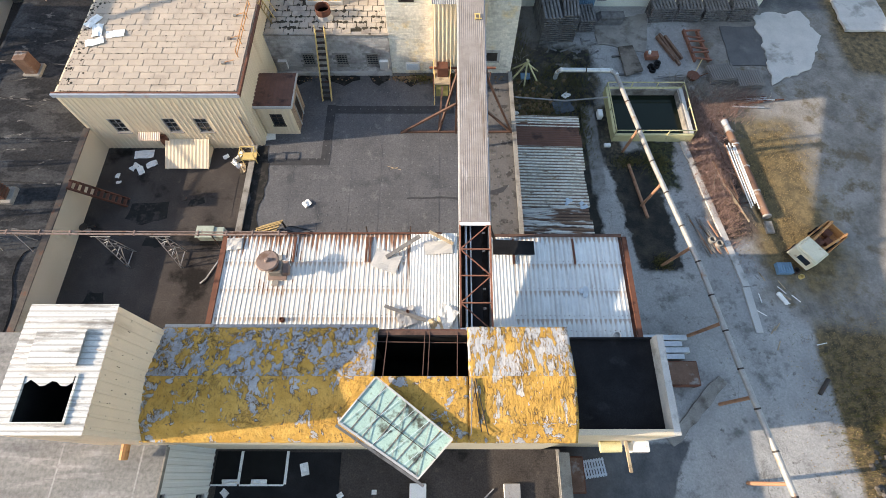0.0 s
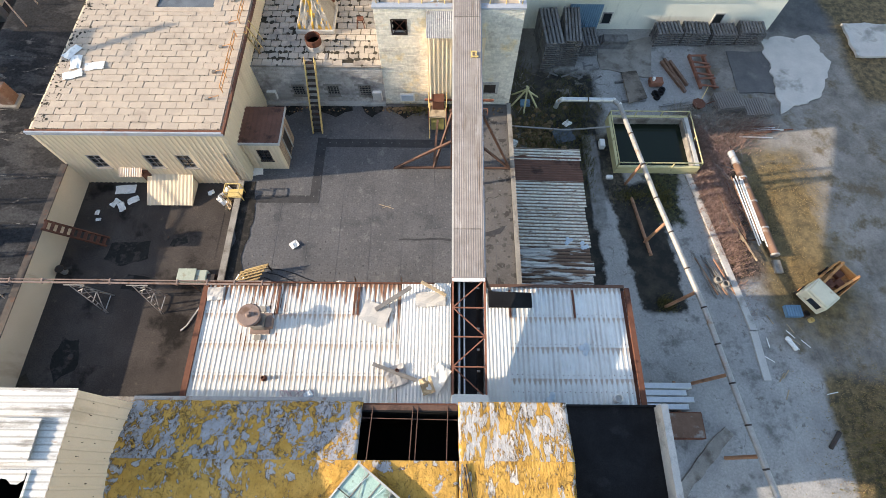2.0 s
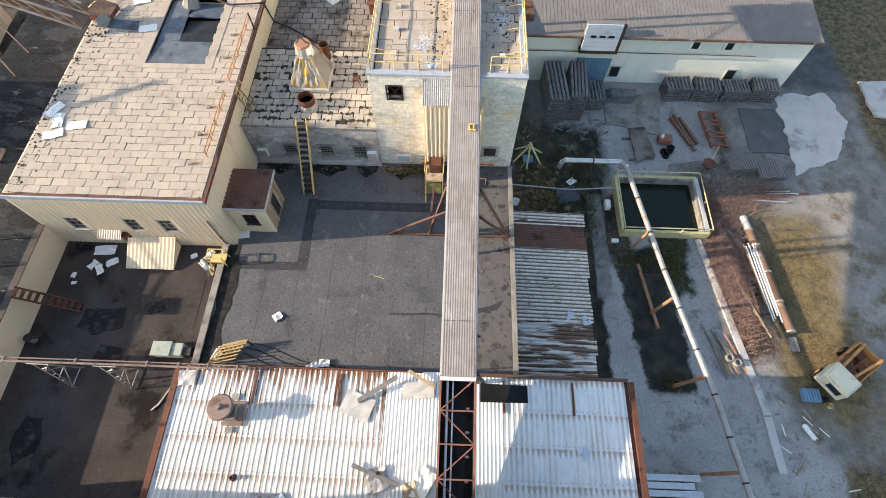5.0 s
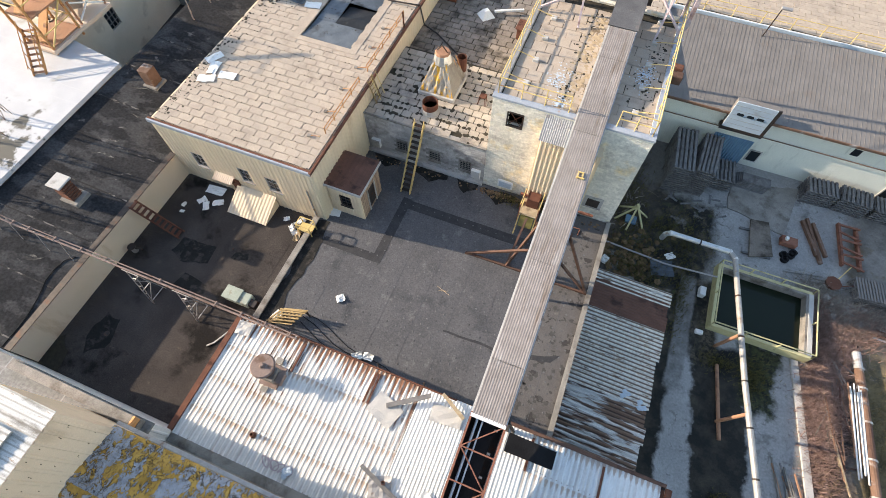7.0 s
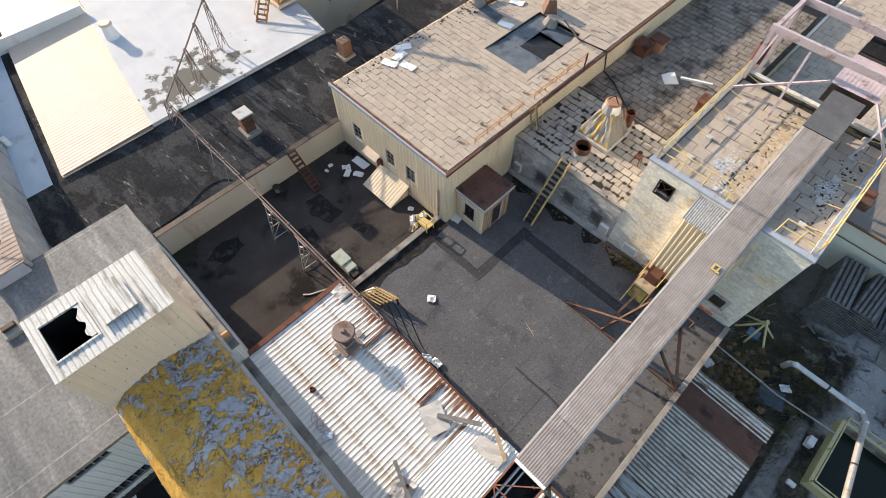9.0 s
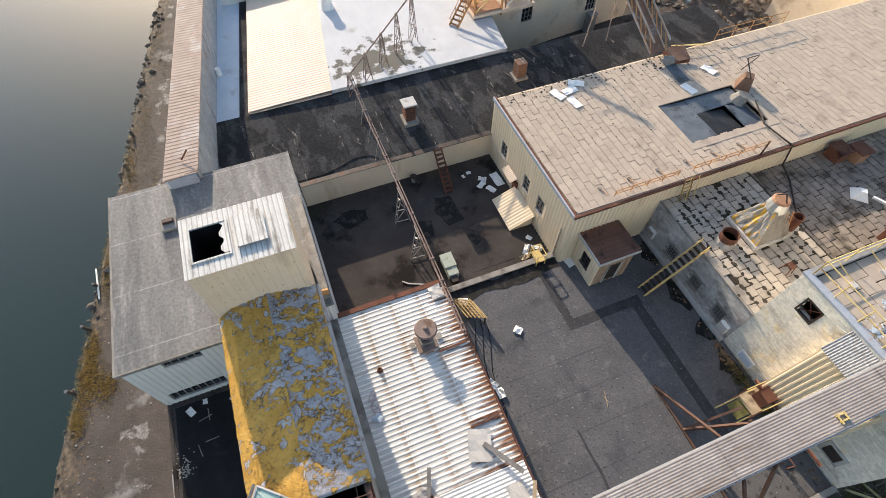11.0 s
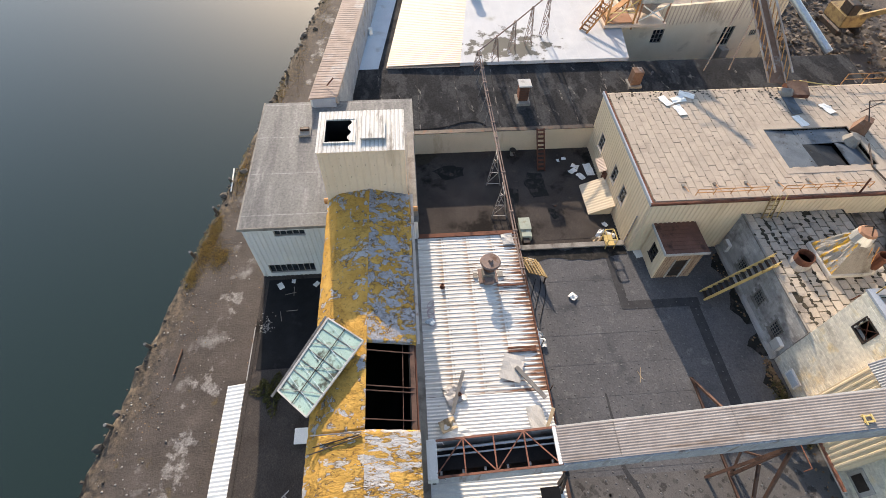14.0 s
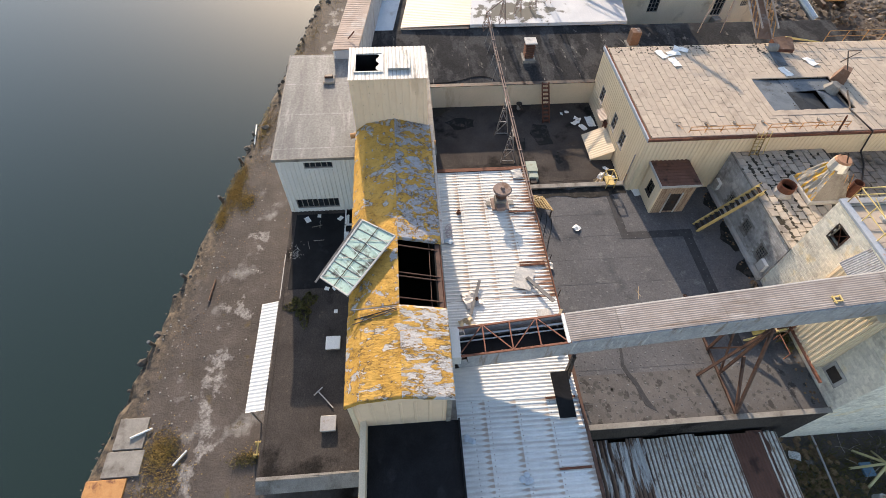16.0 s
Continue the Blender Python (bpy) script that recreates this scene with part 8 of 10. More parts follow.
for k in range(900):
    a, r = rng.uniform(0, 6.28), math.sqrt(rng.random())
    edge = 1.0 + 0.45 * math.sin(3 * a + 0.7) + 0.25 * math.sin(7 * a)
    c = Vector((-4.85 + 0.95 * r * edge * math.cos(a), -0.35 + 0.75 * r * edge * math.sin(a), LOW + 0.03 + 0.28 * (1 - r) * rng.random()))
    d, up = Vector((rng.gauss(0, 1), rng.gauss(0, 1), rng.gauss(0, 0.5))).normalized() * rng.uniform(0.05, 0.12), Vector((rng.gauss(0, 1), rng.gauss(0, 1), rng.gauss(0, 0.5))).normalized() * 0.05
    bm.faces.new([bm.verts.new(q) for q in (c - d, c - up, c + d, c + up)])
tagged(part("moss_clump", bm, "dark_weed", low), kind="stuff")
bm = bmesh.new()
for k in range(150):
    lump(bm, (rng.gauss(-9.1, 0.3), rng.gauss(-1.15, 0.22), LOW), rng.uniform(0.02, 0.06), k, 0.5)
tagged(part("gravel_scatter", bm, "rubble", low), kind="stuff")

# white canopy strip and things on the river terrace
can = thing("dock_canopy", (-2.1, -2.5, DOCK), "long narrow white corrugated canopy by the wall", "canopy")
for k in range(6):
    x = -5.55 + 1.15 * k
    part("canopy_sheet", wave_sheet((x, -3.05, 3.85), (1.17, 0, 0), (0, 1.1, 0.3), 0.22, 0.012), "canopy_white", can)
for x in (-5.3, -2.1, 1.1):
    part("post", bars([((x, -2.95, DOCK), (x, -2.95, 3.83))], 0.08), "grey_steel", can)
    part("rafter", bars([((x, -3.0, 3.8), (x, -1.95, 4.08))], 0.06), "grey_steel", can)
for x, y in ((-24.8, -7.0), (-21.6, -7.7), (-9.8, -9.8), (-4.6, -10.7), (-17.3, -8.6), (-31, -5.5), (-36, -4.6), (-40, -4.0)):
    b = thing("mooring_post", (x, y, ground_z(x, y)), "weathered stub of a timber mooring post at the bank", "mooring post", "mooring posts")
    part("post_stub", tube(bmesh.new(), (x, y, ground_z(x, y) - 0.5), (x + 0.08, y - 0.1, ground_z(x, y) + 0.55), 0.16, 9, 0.12), "bank_rock", b)
    part("post_top", tube(bmesh.new(), (x + 0.08, y - 0.1, ground_z(x, y) + 0.55), (x + 0.085, y - 0.1, ground_z(x, y) + 0.6), 0.115, 9, 0.1), "grey_wood", b)
for p, q in (((1.0, -9.3, 1.25), (1.5, -10.4, 1.3)), ((-26.3, -7.1, 1.25), (-23.6, -6.9, 1.25)), ((-9.4, -7.6, 1.2), (-7.6, -7.75, 1.2)), ((2.4, -7.0, 1.2), (3.2, -7.6, 1.2))):
    tagged(part("drift_log", tubes([(p, q)], 0.06, 8), "casing_rust" if -10 < p[0] < 0 else "white_board"), "weathered drift log lying on the terrace", "log", "drift logs")
for a, mt, lab in (((0.3, 2.1, -11.3, -9.6), "stained_concrete", "cracked concrete slab at the bank"), ((2.2, 3.6, -11.5, -9.4), "stained_concrete", "pale concrete slab at the bank"), ((3.7, 5.6, -12.2, -10.0), "orange_steel", "rust-stained yellow plate at the bank")):
    tagged(part("bank_slab", boxed(*a, ground_z(a[0], a[3]) - 0.3, ground_z(a[0], a[3]) + 0.12, bevel=0.02), mt), lab, "slab", "bank slabs")
bn = thing("yellow_trestle", (2.7, -2.8, DOCK), "small yellow trestle beside the low hall", "trestle")
for x in (2.35, 3.05):
    for y in (-3.05, -2.5):
        part("leg", bars([((x, y, DOCK), (x, y * 0.5 - 1.4, DOCK + 0.65))], 0.09), "yellow_steel", bn)
    part("top_bar", bars([((x, -3.0, DOCK + 0.55), (x, -2.5, DOCK + 0.55))], 0.07), "yellow_steel", bn)
part("top_bar", bars([((2.3, -2.78, DOCK + 0.6), (3.1, -2.78, DOCK + 0.6))], 0.08), "yellow_steel", bn)
bm = bmesh.new()
for k in range(520):
    x = rng.uniform(-60, 8)
    s = rng.gauss(-0.35, 0.55)
    r = rng.choice((0.04, 0.05, 0.06, 0.08, 0.1, 0.14)) * (1.8 if x < -32 else 1.0) + (0.25 if k % 40 == 0 else 0)
    lump(bm, (x, shore_y(x) + s, ground_z(x, shore_y(x) + s) + 0.02), r, k, 0.7)
tagged(part("bank_stone", bm, "bank_rock"), "rubble stones along the river bank", "stones", kind="stuff")

bm = bmesh.new()
for k in range(380):
    x = rng.uniform(-34, 6)
    s = abs(rng.gauss(0, 1.6)) if k % 3 else rng.uniform(0, 6)
    y = shore_y(x) + 0.6 + s
    if y > -2.2 or (x < -12.5 and y > -2.6):
        continue
    lump(bm, (x, y, ground_z(x, y) + 0.01), rng.choice((0.025, 0.03, 0.04, 0.05, 0.07)), k, 0.6)
tagged(part("terrace_pebble", bm, "rubble"), "scattered stones on the dirt terrace", "stones", kind="stuff")

bm = bmesh.new()
for k in range(1100):
    x = rng.uniform(-30, 5)
    y = shore_y(x) + 1.2 + abs(rng.gauss(0, 1.4)) if k % 4 else -2.6 - rng.random() * 0.7
    if y > -2.1 or noise.noise((x * 0.5, y * 0.8, 3.0)) < 0.0:
        continue
    lump(bm, (x, y, ground_z(x, y) + 0.005), rng.choice((0.02, 0.025, 0.035, 0.05)), k, 0.35)
tagged(part("leaf_litter", bm, "litter"), "brown leaf litter strewn over the terrace", "litter", kind="stuff")
bm = bmesh.new()
for y, z, xs in ((8.3, CW, (-12.7, -2.8)), (9.85, CW, (-12.7, -2.8)), (11.4, CW, (-12.7, -2.8)), (12.95, CW, (-12.7, -2.8)), (9.1, CE, (2.75, 8.8)), (9.9, CE, (2.75, 8.8)), (11.4, CE, (2.75, 8.8)), (12.95, CE, (2.75, 8.8))):
    x = xs[0]
    while x < xs[1]:
        r = bmesh.ops.create_cone(bm, cap_ends=True, segments=6, radius1=0.024, radius2=0.014, depth=0.02)
        bmesh.ops.translate(bm, verts=r["verts"], vec=(x + 0.1 + rng.uniform(-.01, .01), y + 0.12 + rng.uniform(-.03, .03), z - 0.005))
        x += 0.25
tagged(part("roof_fixing", bm, "fixing_rust", corr), kind="stuff")

bm = bmesh.new()
for k in range(260):
    x = rng.uniform(-4.6, -1.2) if k % 3 else rng.uniform(-12.6, 3.4)
    lump(bm, (x, 28.62 - abs(rng.gauss(0, 0.22)), ROOF + 0.01), rng.uniform(0.03, 0.1), k, 0.3)
tagged(part("drifted_soil", bm, "litter", hall), kind="stuff")


def tufts(name, mat, spots, label, category="grass", h=0.3):
    """Blades of grass or brush, scattered round spots (x, y, spread x, spread y, how many)."""
    vs, fs = [], []
    for x, y, sx, sy, n, z in spots:
        for k in range(n):
            px, py = x + rng.gauss(0, sx), y + rng.gauss(0, sy)
            if 12.5 < px < 19.1 and 26.8 < py < 32.0:
                continue
            pz = ground_z(px, py) if z is None else z
            for j in range(5):
                a, t = rng.uniform(0, 6.28), rng.uniform(0.1, 0.8)
                hh = h * rng.uniform(0.5, 1.3)
                b = len(vs)
                w = 0.005 + 0.007 * rng.random()
                dx, dy = math.cos(a), math.sin(a)
                vs += [(px - dy * w, py + dx * w, pz), (px + dy * w, py - dx * w, pz), (px + dx * hh * t, py + dy * hh * t, pz + hh)]
                fs.append((b, b + 1, b + 2))
    me = bpy.data.meshes.new(name)
    me.from_pydata(vs, [], fs)
    me.materials.append(M[mat])
    return tagged(new(name, me), label, category, kind="stuff")


def twigs(name, mat, spots, label, category="brush", size=0.8):
    """Bent bare twigs heaped round spots (x, y, spread x, spread y, how many)."""
    vs, fs = [], []
    for x, y, sx, sy, n in spots:
        for k in range(n):
            p = Vector((x + rng.gauss(0, sx), y + rng.gauss(0, sy), 0))
            if 12.2 < p.x < 19.6 and 26.5 < p.y < 32.2:
                continue
            p.z = ground_z(p.x, p.y) + rng.uniform(0.0, 0.25)
            a, L, w = rng.uniform(0, 6.28), size * rng.uniform(0.4, 1.3), rng.uniform(0.015, 0.035)
            d = Vector((math.cos(a), math.sin(a), rng.uniform(0.05, 0.7)))
            pts = [p]
            for i in range(3):
                d = d + Vector((rng.uniform(-.4, .4), rng.uniform(-.4, .4), rng.uniform(-.35, .1)))
                pts.append(pts[-1] + d.normalized() * L / 3)
            b = len(vs)
            for i, q in enumerate(pts):
                r = w * (1 - 0.25 * i)
                vs += [(q.x + r, q.y, q.z), (q.x - 0.5 * r, q.y + 0.87 * r, q.z), (q.x - 0.5 * r, q.y - 0.87 * r, q.z + 0.6 * r)]
            for i in range(3):
                for j in range(3):
                    c, e = b + 3 * i, (j + 1) % 3
                    fs.append((c + j, c + e, c + 3 + e, c + 3 + j))
    me = bpy.data.meshes.new(name)
    me.from_pydata(vs, [], fs)
    me.materials.append(M[mat])
    return tagged(new(name, me), label, category, kind="stuff")


twigs("red_twigs", "red_brush", [(19.9, 26.5, 0.5, 1.6, 1800), (20.0, 23.6, 0.45, 1.5, 1400), (20.9, 28.8, 0.6, 0.8, 1000)], "tangle of bare reddish twigs by the tank", "brush", 0.8)
twigs("grey_twigs", "dead_wood", [(20.6, 31.0, 1.0, 0.9, 1000), (22.8, 31.6, 1.3, 0.5, 700), (19.6, 32.6, 0.9, 0.4, 400), (5.6, 35.0, 0.6, 1.2, 60)], "grey-brown dead brush heaped in the yard", "brush", 0.9)
tufts("dry_grass", "dry", [(23.6, 23.5, 0.9, 2.2, 1530, None), (25.8, 25.5, 1.3, 1.6, 1190, None), (24.4, 18.5, 0.9, 1.4, 850, None), (20.2, 24.5, 0.6, 2.4, 850, None), (20.6, 20.5, 0.4, 1.8, 595, None),
                             (27.0, 4.5, 2.6, 3.0, 3600, None), (27.0, 9.0, 1.6, 1.6, 1400, None), (-41, -3.0, 4.0, 0.5, 850, None), (-53, -1.0, 4.0, 0.6, 850, None), (-26.5, -5.7, 2.0, 0.4, 510, None)], "tufts of dry yellow grass", h=0.11)
tufts("red_brush", "red_brush", [(20.2, 22.5, 0.5, 2.4, 1200, None), (20.0, 29.3, 0.6, 0.9, 900, None), (19.6, 30.6, 0.5, 0.9, 900, None), (23.0, 31.3, 1.3, 0.5, 900, None), (19.4, 25.5, 0.4, 2.2, 900, None), (20.0, 27.5, 0.6, 1.8, 1530, None), (20.6, 24.5, 0.5, 1.2, 850, None), (21.5, 30.3, 1.2, 0.7, 850, None)], "leafless reddish brush by the tank", "brush", 0.55)
tufts("green_weed", "leaf", [(13.3, 24.8, 0.5, 0.35, 200, None), (15.8, 24.6, 0.5, 0.7, 450, None), (7.5, 29.5, 1.4, 1.0, 1020, None), (6.4, 32.0, 1.2, 1.6, 1100, None), (5.4, 36.5, 0.7, 1.8, 600, None), (25.6, 5.5, 1.2, 2.6, 900, None), (14.4, 24.9, 0.5, 0.3, 120, None), (9.5, 33.5, 1.3, 1.3, 850, None), (10.6, 29.0, 0.3, 2.0, 510, None), (14.7, 16.3, 0.35, 0.3, 255, None), (2.2, -8.0, 0.4, 0.3, 60, None), (3.2, -3.6, 0.2, 0.5, 120, None), (-0.5, 28.5, 0.5, 0.25, 120, ROOF), (-2.2, 28.3, 0.8, 0.25, 200, ROOF), (11.6, 13.0, 0.15, 0.5, 102, None)], "low green and brown weeds", "weeds", 0.3)

tufts("yellow_weed", "weed_yellow", [(2.3, -8.6, 0.6, 0.5, 1200, None), (4.0, -8.2, 0.9, 0.8, 900, None), (-15.3, -8.3, 0.6, 0.25, 700, None), (-17.8, -7.7, 1.0, 0.4, 1500, None), (-19.8, -7.4, 0.7, 0.25, 700, None), (-16.9, -6.6, 0.6, 0.35, 700, None), (-26.0, -6.4, 1.6, 0.25, 500, None), (-36.0, -4.4, 2.5, 0.3, 600, None), (2.9, -3.4, 0.25, 0.6, 150, None)], "yellow-brown weeds on the terrace", "weeds", 0.13)

# ---- tank ----
tk = thing("settling_tank", (15.7, 29.4, GZ), "square steel tank of dark water with yellow rails", "tank")
for a in ((12.55, 18.9, 26.9, 27.1), (12.55, 18.9, 31.7, 31.9), (12.55, 12.75, 27.1, 31.7), (18.6, 18.9, 27.1, 31.7)):
    part("tank_wall", boxed(*a, GZ - 0.3, 0.5), "pale_yellow" if a[0] < 18 else "concrete", tk)
part("tank_water", boxed(12.75, 18.6, 27.1, 31.7, GZ - 0.3, -0.15), "pond", tk, "still dark green water")
part("inner_liner", boxed(18.45, 18.59, 27.12, 31.68, -0.15, 0.46), "stained_concrete", tk)
part("inner_liner", boxed(12.76, 18.44, 31.55, 31.69, -0.15, 0.46), "stained_concrete", tk)
rail_run(tk, [(12.6, 26.95, 0.5), (18.85, 26.95, 0.5), (18.85, 31.85, 0.5), (12.6, 31.85, 0.5), (12.6, 26.95, 0.5)], 0.55, "pale_yellow", 2.1, 0.045, ())

# ---- silver pipe ----
sp = thing("overhead_pipe", (14, 20, GZ), "long silver insulated pipe on rusty posts", "pipe")
prun = [(7.95, 31.1, 2.9), (8.2, 31.1, 3.15), (12.1, 31.2, 3.0), (12.55, 30.9, 2.85), (13.94, 22.82, 2.8), (15.53, 15.05, 2.8), (16.53, 8.21, 2.8), (17.75, 1.48, 2.75), (18.7, -4.5, 2.6)]
for i, (p, q) in enumerate(zip(prun, prun[1:])):
    L = (Vector(q) - Vector(p)).length
    k = max(1, round(L / 2.6))
    for j in range(k):
        a, b = Vector(p).lerp(Vector(q), j / k), Vector(p).lerp(Vector(q), (j + 1) / k)
        part("pipe_length", tubes([(a, b)], 0.17, 14), "galvanised" if i < 2 else "pipe_clad", sp, "dented silver cladding")
        if L > 1:
            d = (b - a).normalized() * 0.05
            part("clamp_band", tubes([(b - d, b + d)], 0.185, 14), "dark_steel", sp)
for p in prun[1:4]:
    bm = bmesh.new()
    bmesh.ops.create_uvsphere(bm, u_segments=12, v_segments=8, radius=0.19)
    bmesh.ops.translate(bm, verts=bm.verts, vec=p)
    part("elbow", bm, "white_wall", sp, "white elbow joint", True)
part("pipe_end", tubes([((7.95, 31.1, 2.9), (7.9, 31.1, 2.3))], 0.17, 14), "galvanised", sp)
for (bx, by), (tx, ty) in zip(((13.3, 25.9), (14.0, 21.0), (14.6, 16.1), (15.4, 11.0), (16.5, 6.6), (17.1, 2.1)), ((13.45, 25.7), (14.3, 21.0), (15.3, 16.1), (16.1, 11.0), (16.8, 6.6), (17.6, 2.1))):
    part("post", tubes([((bx, by, ground_z(bx, by) - 0.1), (tx, ty, 2.66))], 0.11, 9), "tan_rust", sp, "rusty timber-like post")
tagged(part("ground_pipe", tubes([((13.55, 24.6, GZ + 0.14), (14.25, 19.9, GZ + 0.1))], 0.12, 8), "tan_rust"), "rusty pipe lying in the ditch", "pipe")
tagged(part("ground_hose", tubes([((4.2, 30.2, 1.2), (9, 30.3, 0.6)), ((9, 30.3, 0.6), (12.4, 30.4, 0.9))], 0.06, 6), "grey_steel"), "thin grey pipe low over the weeds", "pipe")
tagged(part("fence_chunk", boxed(11.7, 12.1, 29.1, 29.8, GZ, GZ + 0.5, bevel=0.03), "white_board"), "white box beside the tank", "box")
tagged(part("white_block", boxed(11.9, 12.4, 26.3, 26.6, GZ, GZ + 0.25, bevel=0.03), "white_board"), "white block in the weeds", "block")

# ---- yard kerb, slabs, stacks ----
tagged(part("yard_kerb", quad_slab([(18.0, 26.8, GZ + 0.16), (18.45, 26.8, GZ + 0.16), (20.4, 14.5, GZ + 0.14), (19.95, 14.5, GZ + 0.14)][::-1], 0.4), "concrete"), "long pale concrete kerb strip", "kerb", kind="structure")
tagged(part("yard_kerb", quad_slab([(19.9, 14.4, GZ + 0.12), (20.4, 14.4, GZ + 0.12), (20.5, 11.2, GZ + 0.1), (20.0, 11.2, GZ + 0.1)][::-1], 0.3), "concrete"), "sunken pale concrete kerb strip", "kerb", kind="structure")
tagged(part("dark_pad", rough_pad([(24.2, 35.0, GZ + 0.07), (28.7, 35.0, GZ + 0.07), (28.7, 39.7, GZ + 0.07), (24.2, 39.7, GZ + 0.07)], 0.17, 0.12, 1.0), "asphalt_patch"), "dark asphalt patch on the concrete yard", "asphalt patch", kind="structure")
tagged(part("pale_pad", rough_pad([(27.2, 32.8, GZ + 0.05), (31.2, 34.8, GZ + 0.05), (33.1, 38.4, GZ + 0.05), (32.2, 41.6, GZ + 0.05), (27.6, 41.2, GZ + 0.05)], 0.1, 0.5, 2.0), "concrete"), "pale concrete apron", "concrete pad", kind="structure")
tagged(part("brown_pad", rough_pad([(12.8, 37.6, GZ + 0.08), (17.1, 36.5, GZ + 0.08), (17.9, 41.4, GZ + 0.08), (12.9, 40.2, GZ + 0.08)], 0.18, 0.15, 3.0), "stained_concrete"), "brownish steel plate on the yard", "plate", kind="structure")
tagged(part("far_pad", rough_pad([(35.4, 39.0, GZ + 0.1), (39.6, 39.0, GZ + 0.1), (39.6, 43.0, GZ + 0.1), (35.4, 43.0, GZ + 0.1)], 0.2, 0.2, 4.0), "concrete"), "square concrete pad in dry grass", "concrete pad", kind="structure")
slab_s = thing("leaning_slab", (14.8, 34.7, GZ), "long grey-brown steel plate lying on timbers", "steel plate")
part("plate_top", quad_slab([(14.5, 36.9, GZ + 0.35), (14.7, 33.6, GZ + 0.3), (16.3, 34.2, GZ + 0.3), (15.8, 37.1, GZ + 0.35)], 0.12), "paver_dark", slab_s)
part("timber", bars([((14.2, 33.9, GZ + 0.1), (16.2, 34.1, GZ + 0.1))], 0.15), "grey_wood", slab_s)
part("timber", bars([((13.9, 36.0, GZ + 0.1), (15.8, 36.2, GZ + 0.1))], 0.15), "grey_wood", slab_s)


def grate(name, at, w, l, n, mat, ang, label, group, tilt=(0, 0), layers=1):
    """A stack of slatted frames: each slat is a part."""
    g = thing(name, (0, 0, 0), label, "rack stack", group)
    for ly in range(layers):
        z = 0.22 * ly
        for k in range(n):
            x = -w / 2 + w * (k + 0.5) / n
            part("slat", boxed(x - w / n * 0.3, x + w / n * 0.3, -l / 2, l / 2, z + 0.1, z + 0.15), mat, g)
        for y in (-l / 2 + 0.1, 0, l / 2 - 0.1):
            part("bearer", boxed(-w / 2, w / 2, y - 0.05, y + 0.05, z, z + 0.1), mat, g)
    g.matrix_basis = pose(at[0], at[1], at[2], tilt[0], tilt[1], ang)
    return g


stack_group = "stacked grey slatted racks"
for i, (x, y, n, a, lay) in enumerate(((18.9, 41.0, 7, 4, 7), (21.3, 41.0, 7, -3, 7), (23.8, 41.1, 8, 2, 6), (26.2, 41.1, 8, -2, 7))):
    grate("rack_stack", (x, y, GZ), 2.2, 1.5, n, "grey_wood", a, "leaning stack of grey slatted racks on the yard", stack_group, layers=lay)
for i, (x, y, a, lay, w, l) in enumerate(((8.3, 39.6, 4, 13, 1.6, 4.2), (10.1, 39.8, -3, 13, 1.4, 4.0), (11.9, 40.1, 3, 6, 1.5, 2.2))):
    grate("rack_stack", (x, y, GZ), w, l, 5, "grey_wood", a, "tall stack of grey slatted racks by the warehouse wall", stack_group, layers=lay)
for x, y, a, lay in ((22.7, 33.6, 8, 4), (25.0, 33.1, 4, 3)):
    grate("rack_stack", (x, y, GZ), 2.2, 1.7, 11, "warehouse_roof", a, "low stack of pale grey slatted racks", stack_group, layers=lay)
for k in range(14):
    x, y, a = rng.uniform(8.2, 12.6), rng.uniform(36.2, 38.2), rng.uniform(0, 3.1)
    tagged(part("timber_offcut", bars([((x, y, GZ + 0.06), (x + 0.8 * math.cos(a), y + 0.8 * math.sin(a), GZ + 0.08))], 0.14, 0.05), "grey_wood"), "loose grey slat on the yard", "slat", "loose slats")
bp = thing("board_pile", (13.8, 40.5, GZ), "pile of dark boards by the wall", "board pile")
for k in range(7):
    part("board", boxed(12.8 + 0.1 * k, 15.2 + 0.05 * k, 39.8 + 0.05 * k, 41.2 - 0.04 * k, GZ + 0.1 * k, GZ + 0.09 + 0.1 * k), "grey_wood", bp)
bin_ = thing("rusty_bin", (17.0, 41.0, GZ), "tilted rusty brown steel bin", "bin")
for a in ((-0.7, 0.7, -0.6, -0.55, 0, 0.8), (-0.7, 0.7, 0.55, 0.6, 0, 0.8), (-0.7, -0.65, -0.55, 0.55, 0, 0.8), (0.65, 0.7, -0.55, 0.55, 0, 0.8), (-0.65, 0.65, -0.55, 0.55, 0, 0.05)):
    part("bin_plate", boxed(*a), "rust_red", bin_)
bin_.matrix_basis = pose(17.0, 41.0, GZ + 0.25, 12, -10, 30)
fm = thing("brown_girder_bundle", (19.0, 36.8, GZ), "long tapered brown steel frame", "steel frame")
for p, q in (((18.5, 38.6, GZ + 0.2), (19.6, 34.9, GZ + 0.2)), ((18.2, 38.3, GZ + 0.2), (19.3, 35.5, GZ + 0.2)), ((18.9, 38.3, GZ + 0.25), (19.9, 35.6, GZ + 0.25))):
    part("frame_beam", bars([(p, q)], 0.2, 0.25), "casing_rust", fm)
rm = thing("red_machine_frame", (21.3, 37.0, GZ), "rust-red machine frame lying on the yard", "machine frame")
for x in (20.7, 21.9):
    part("frame_beam", bars([((x, 39.0, GZ + 0.25), (x + 0.3, 35.3, GZ + 0.25))], 0.16, 0.3), "red_steel", rm)
for k in range(6):
    y = 38.8 - 0.65 * k
    part("cross_bar", bars([((20.6 + 0.05 * k, y, GZ + 0.4), (22.1 + 0.05 * k, y - 0.35 * (k % 2), GZ + 0.45))], 0.12, 0.12), "red_steel", rm)
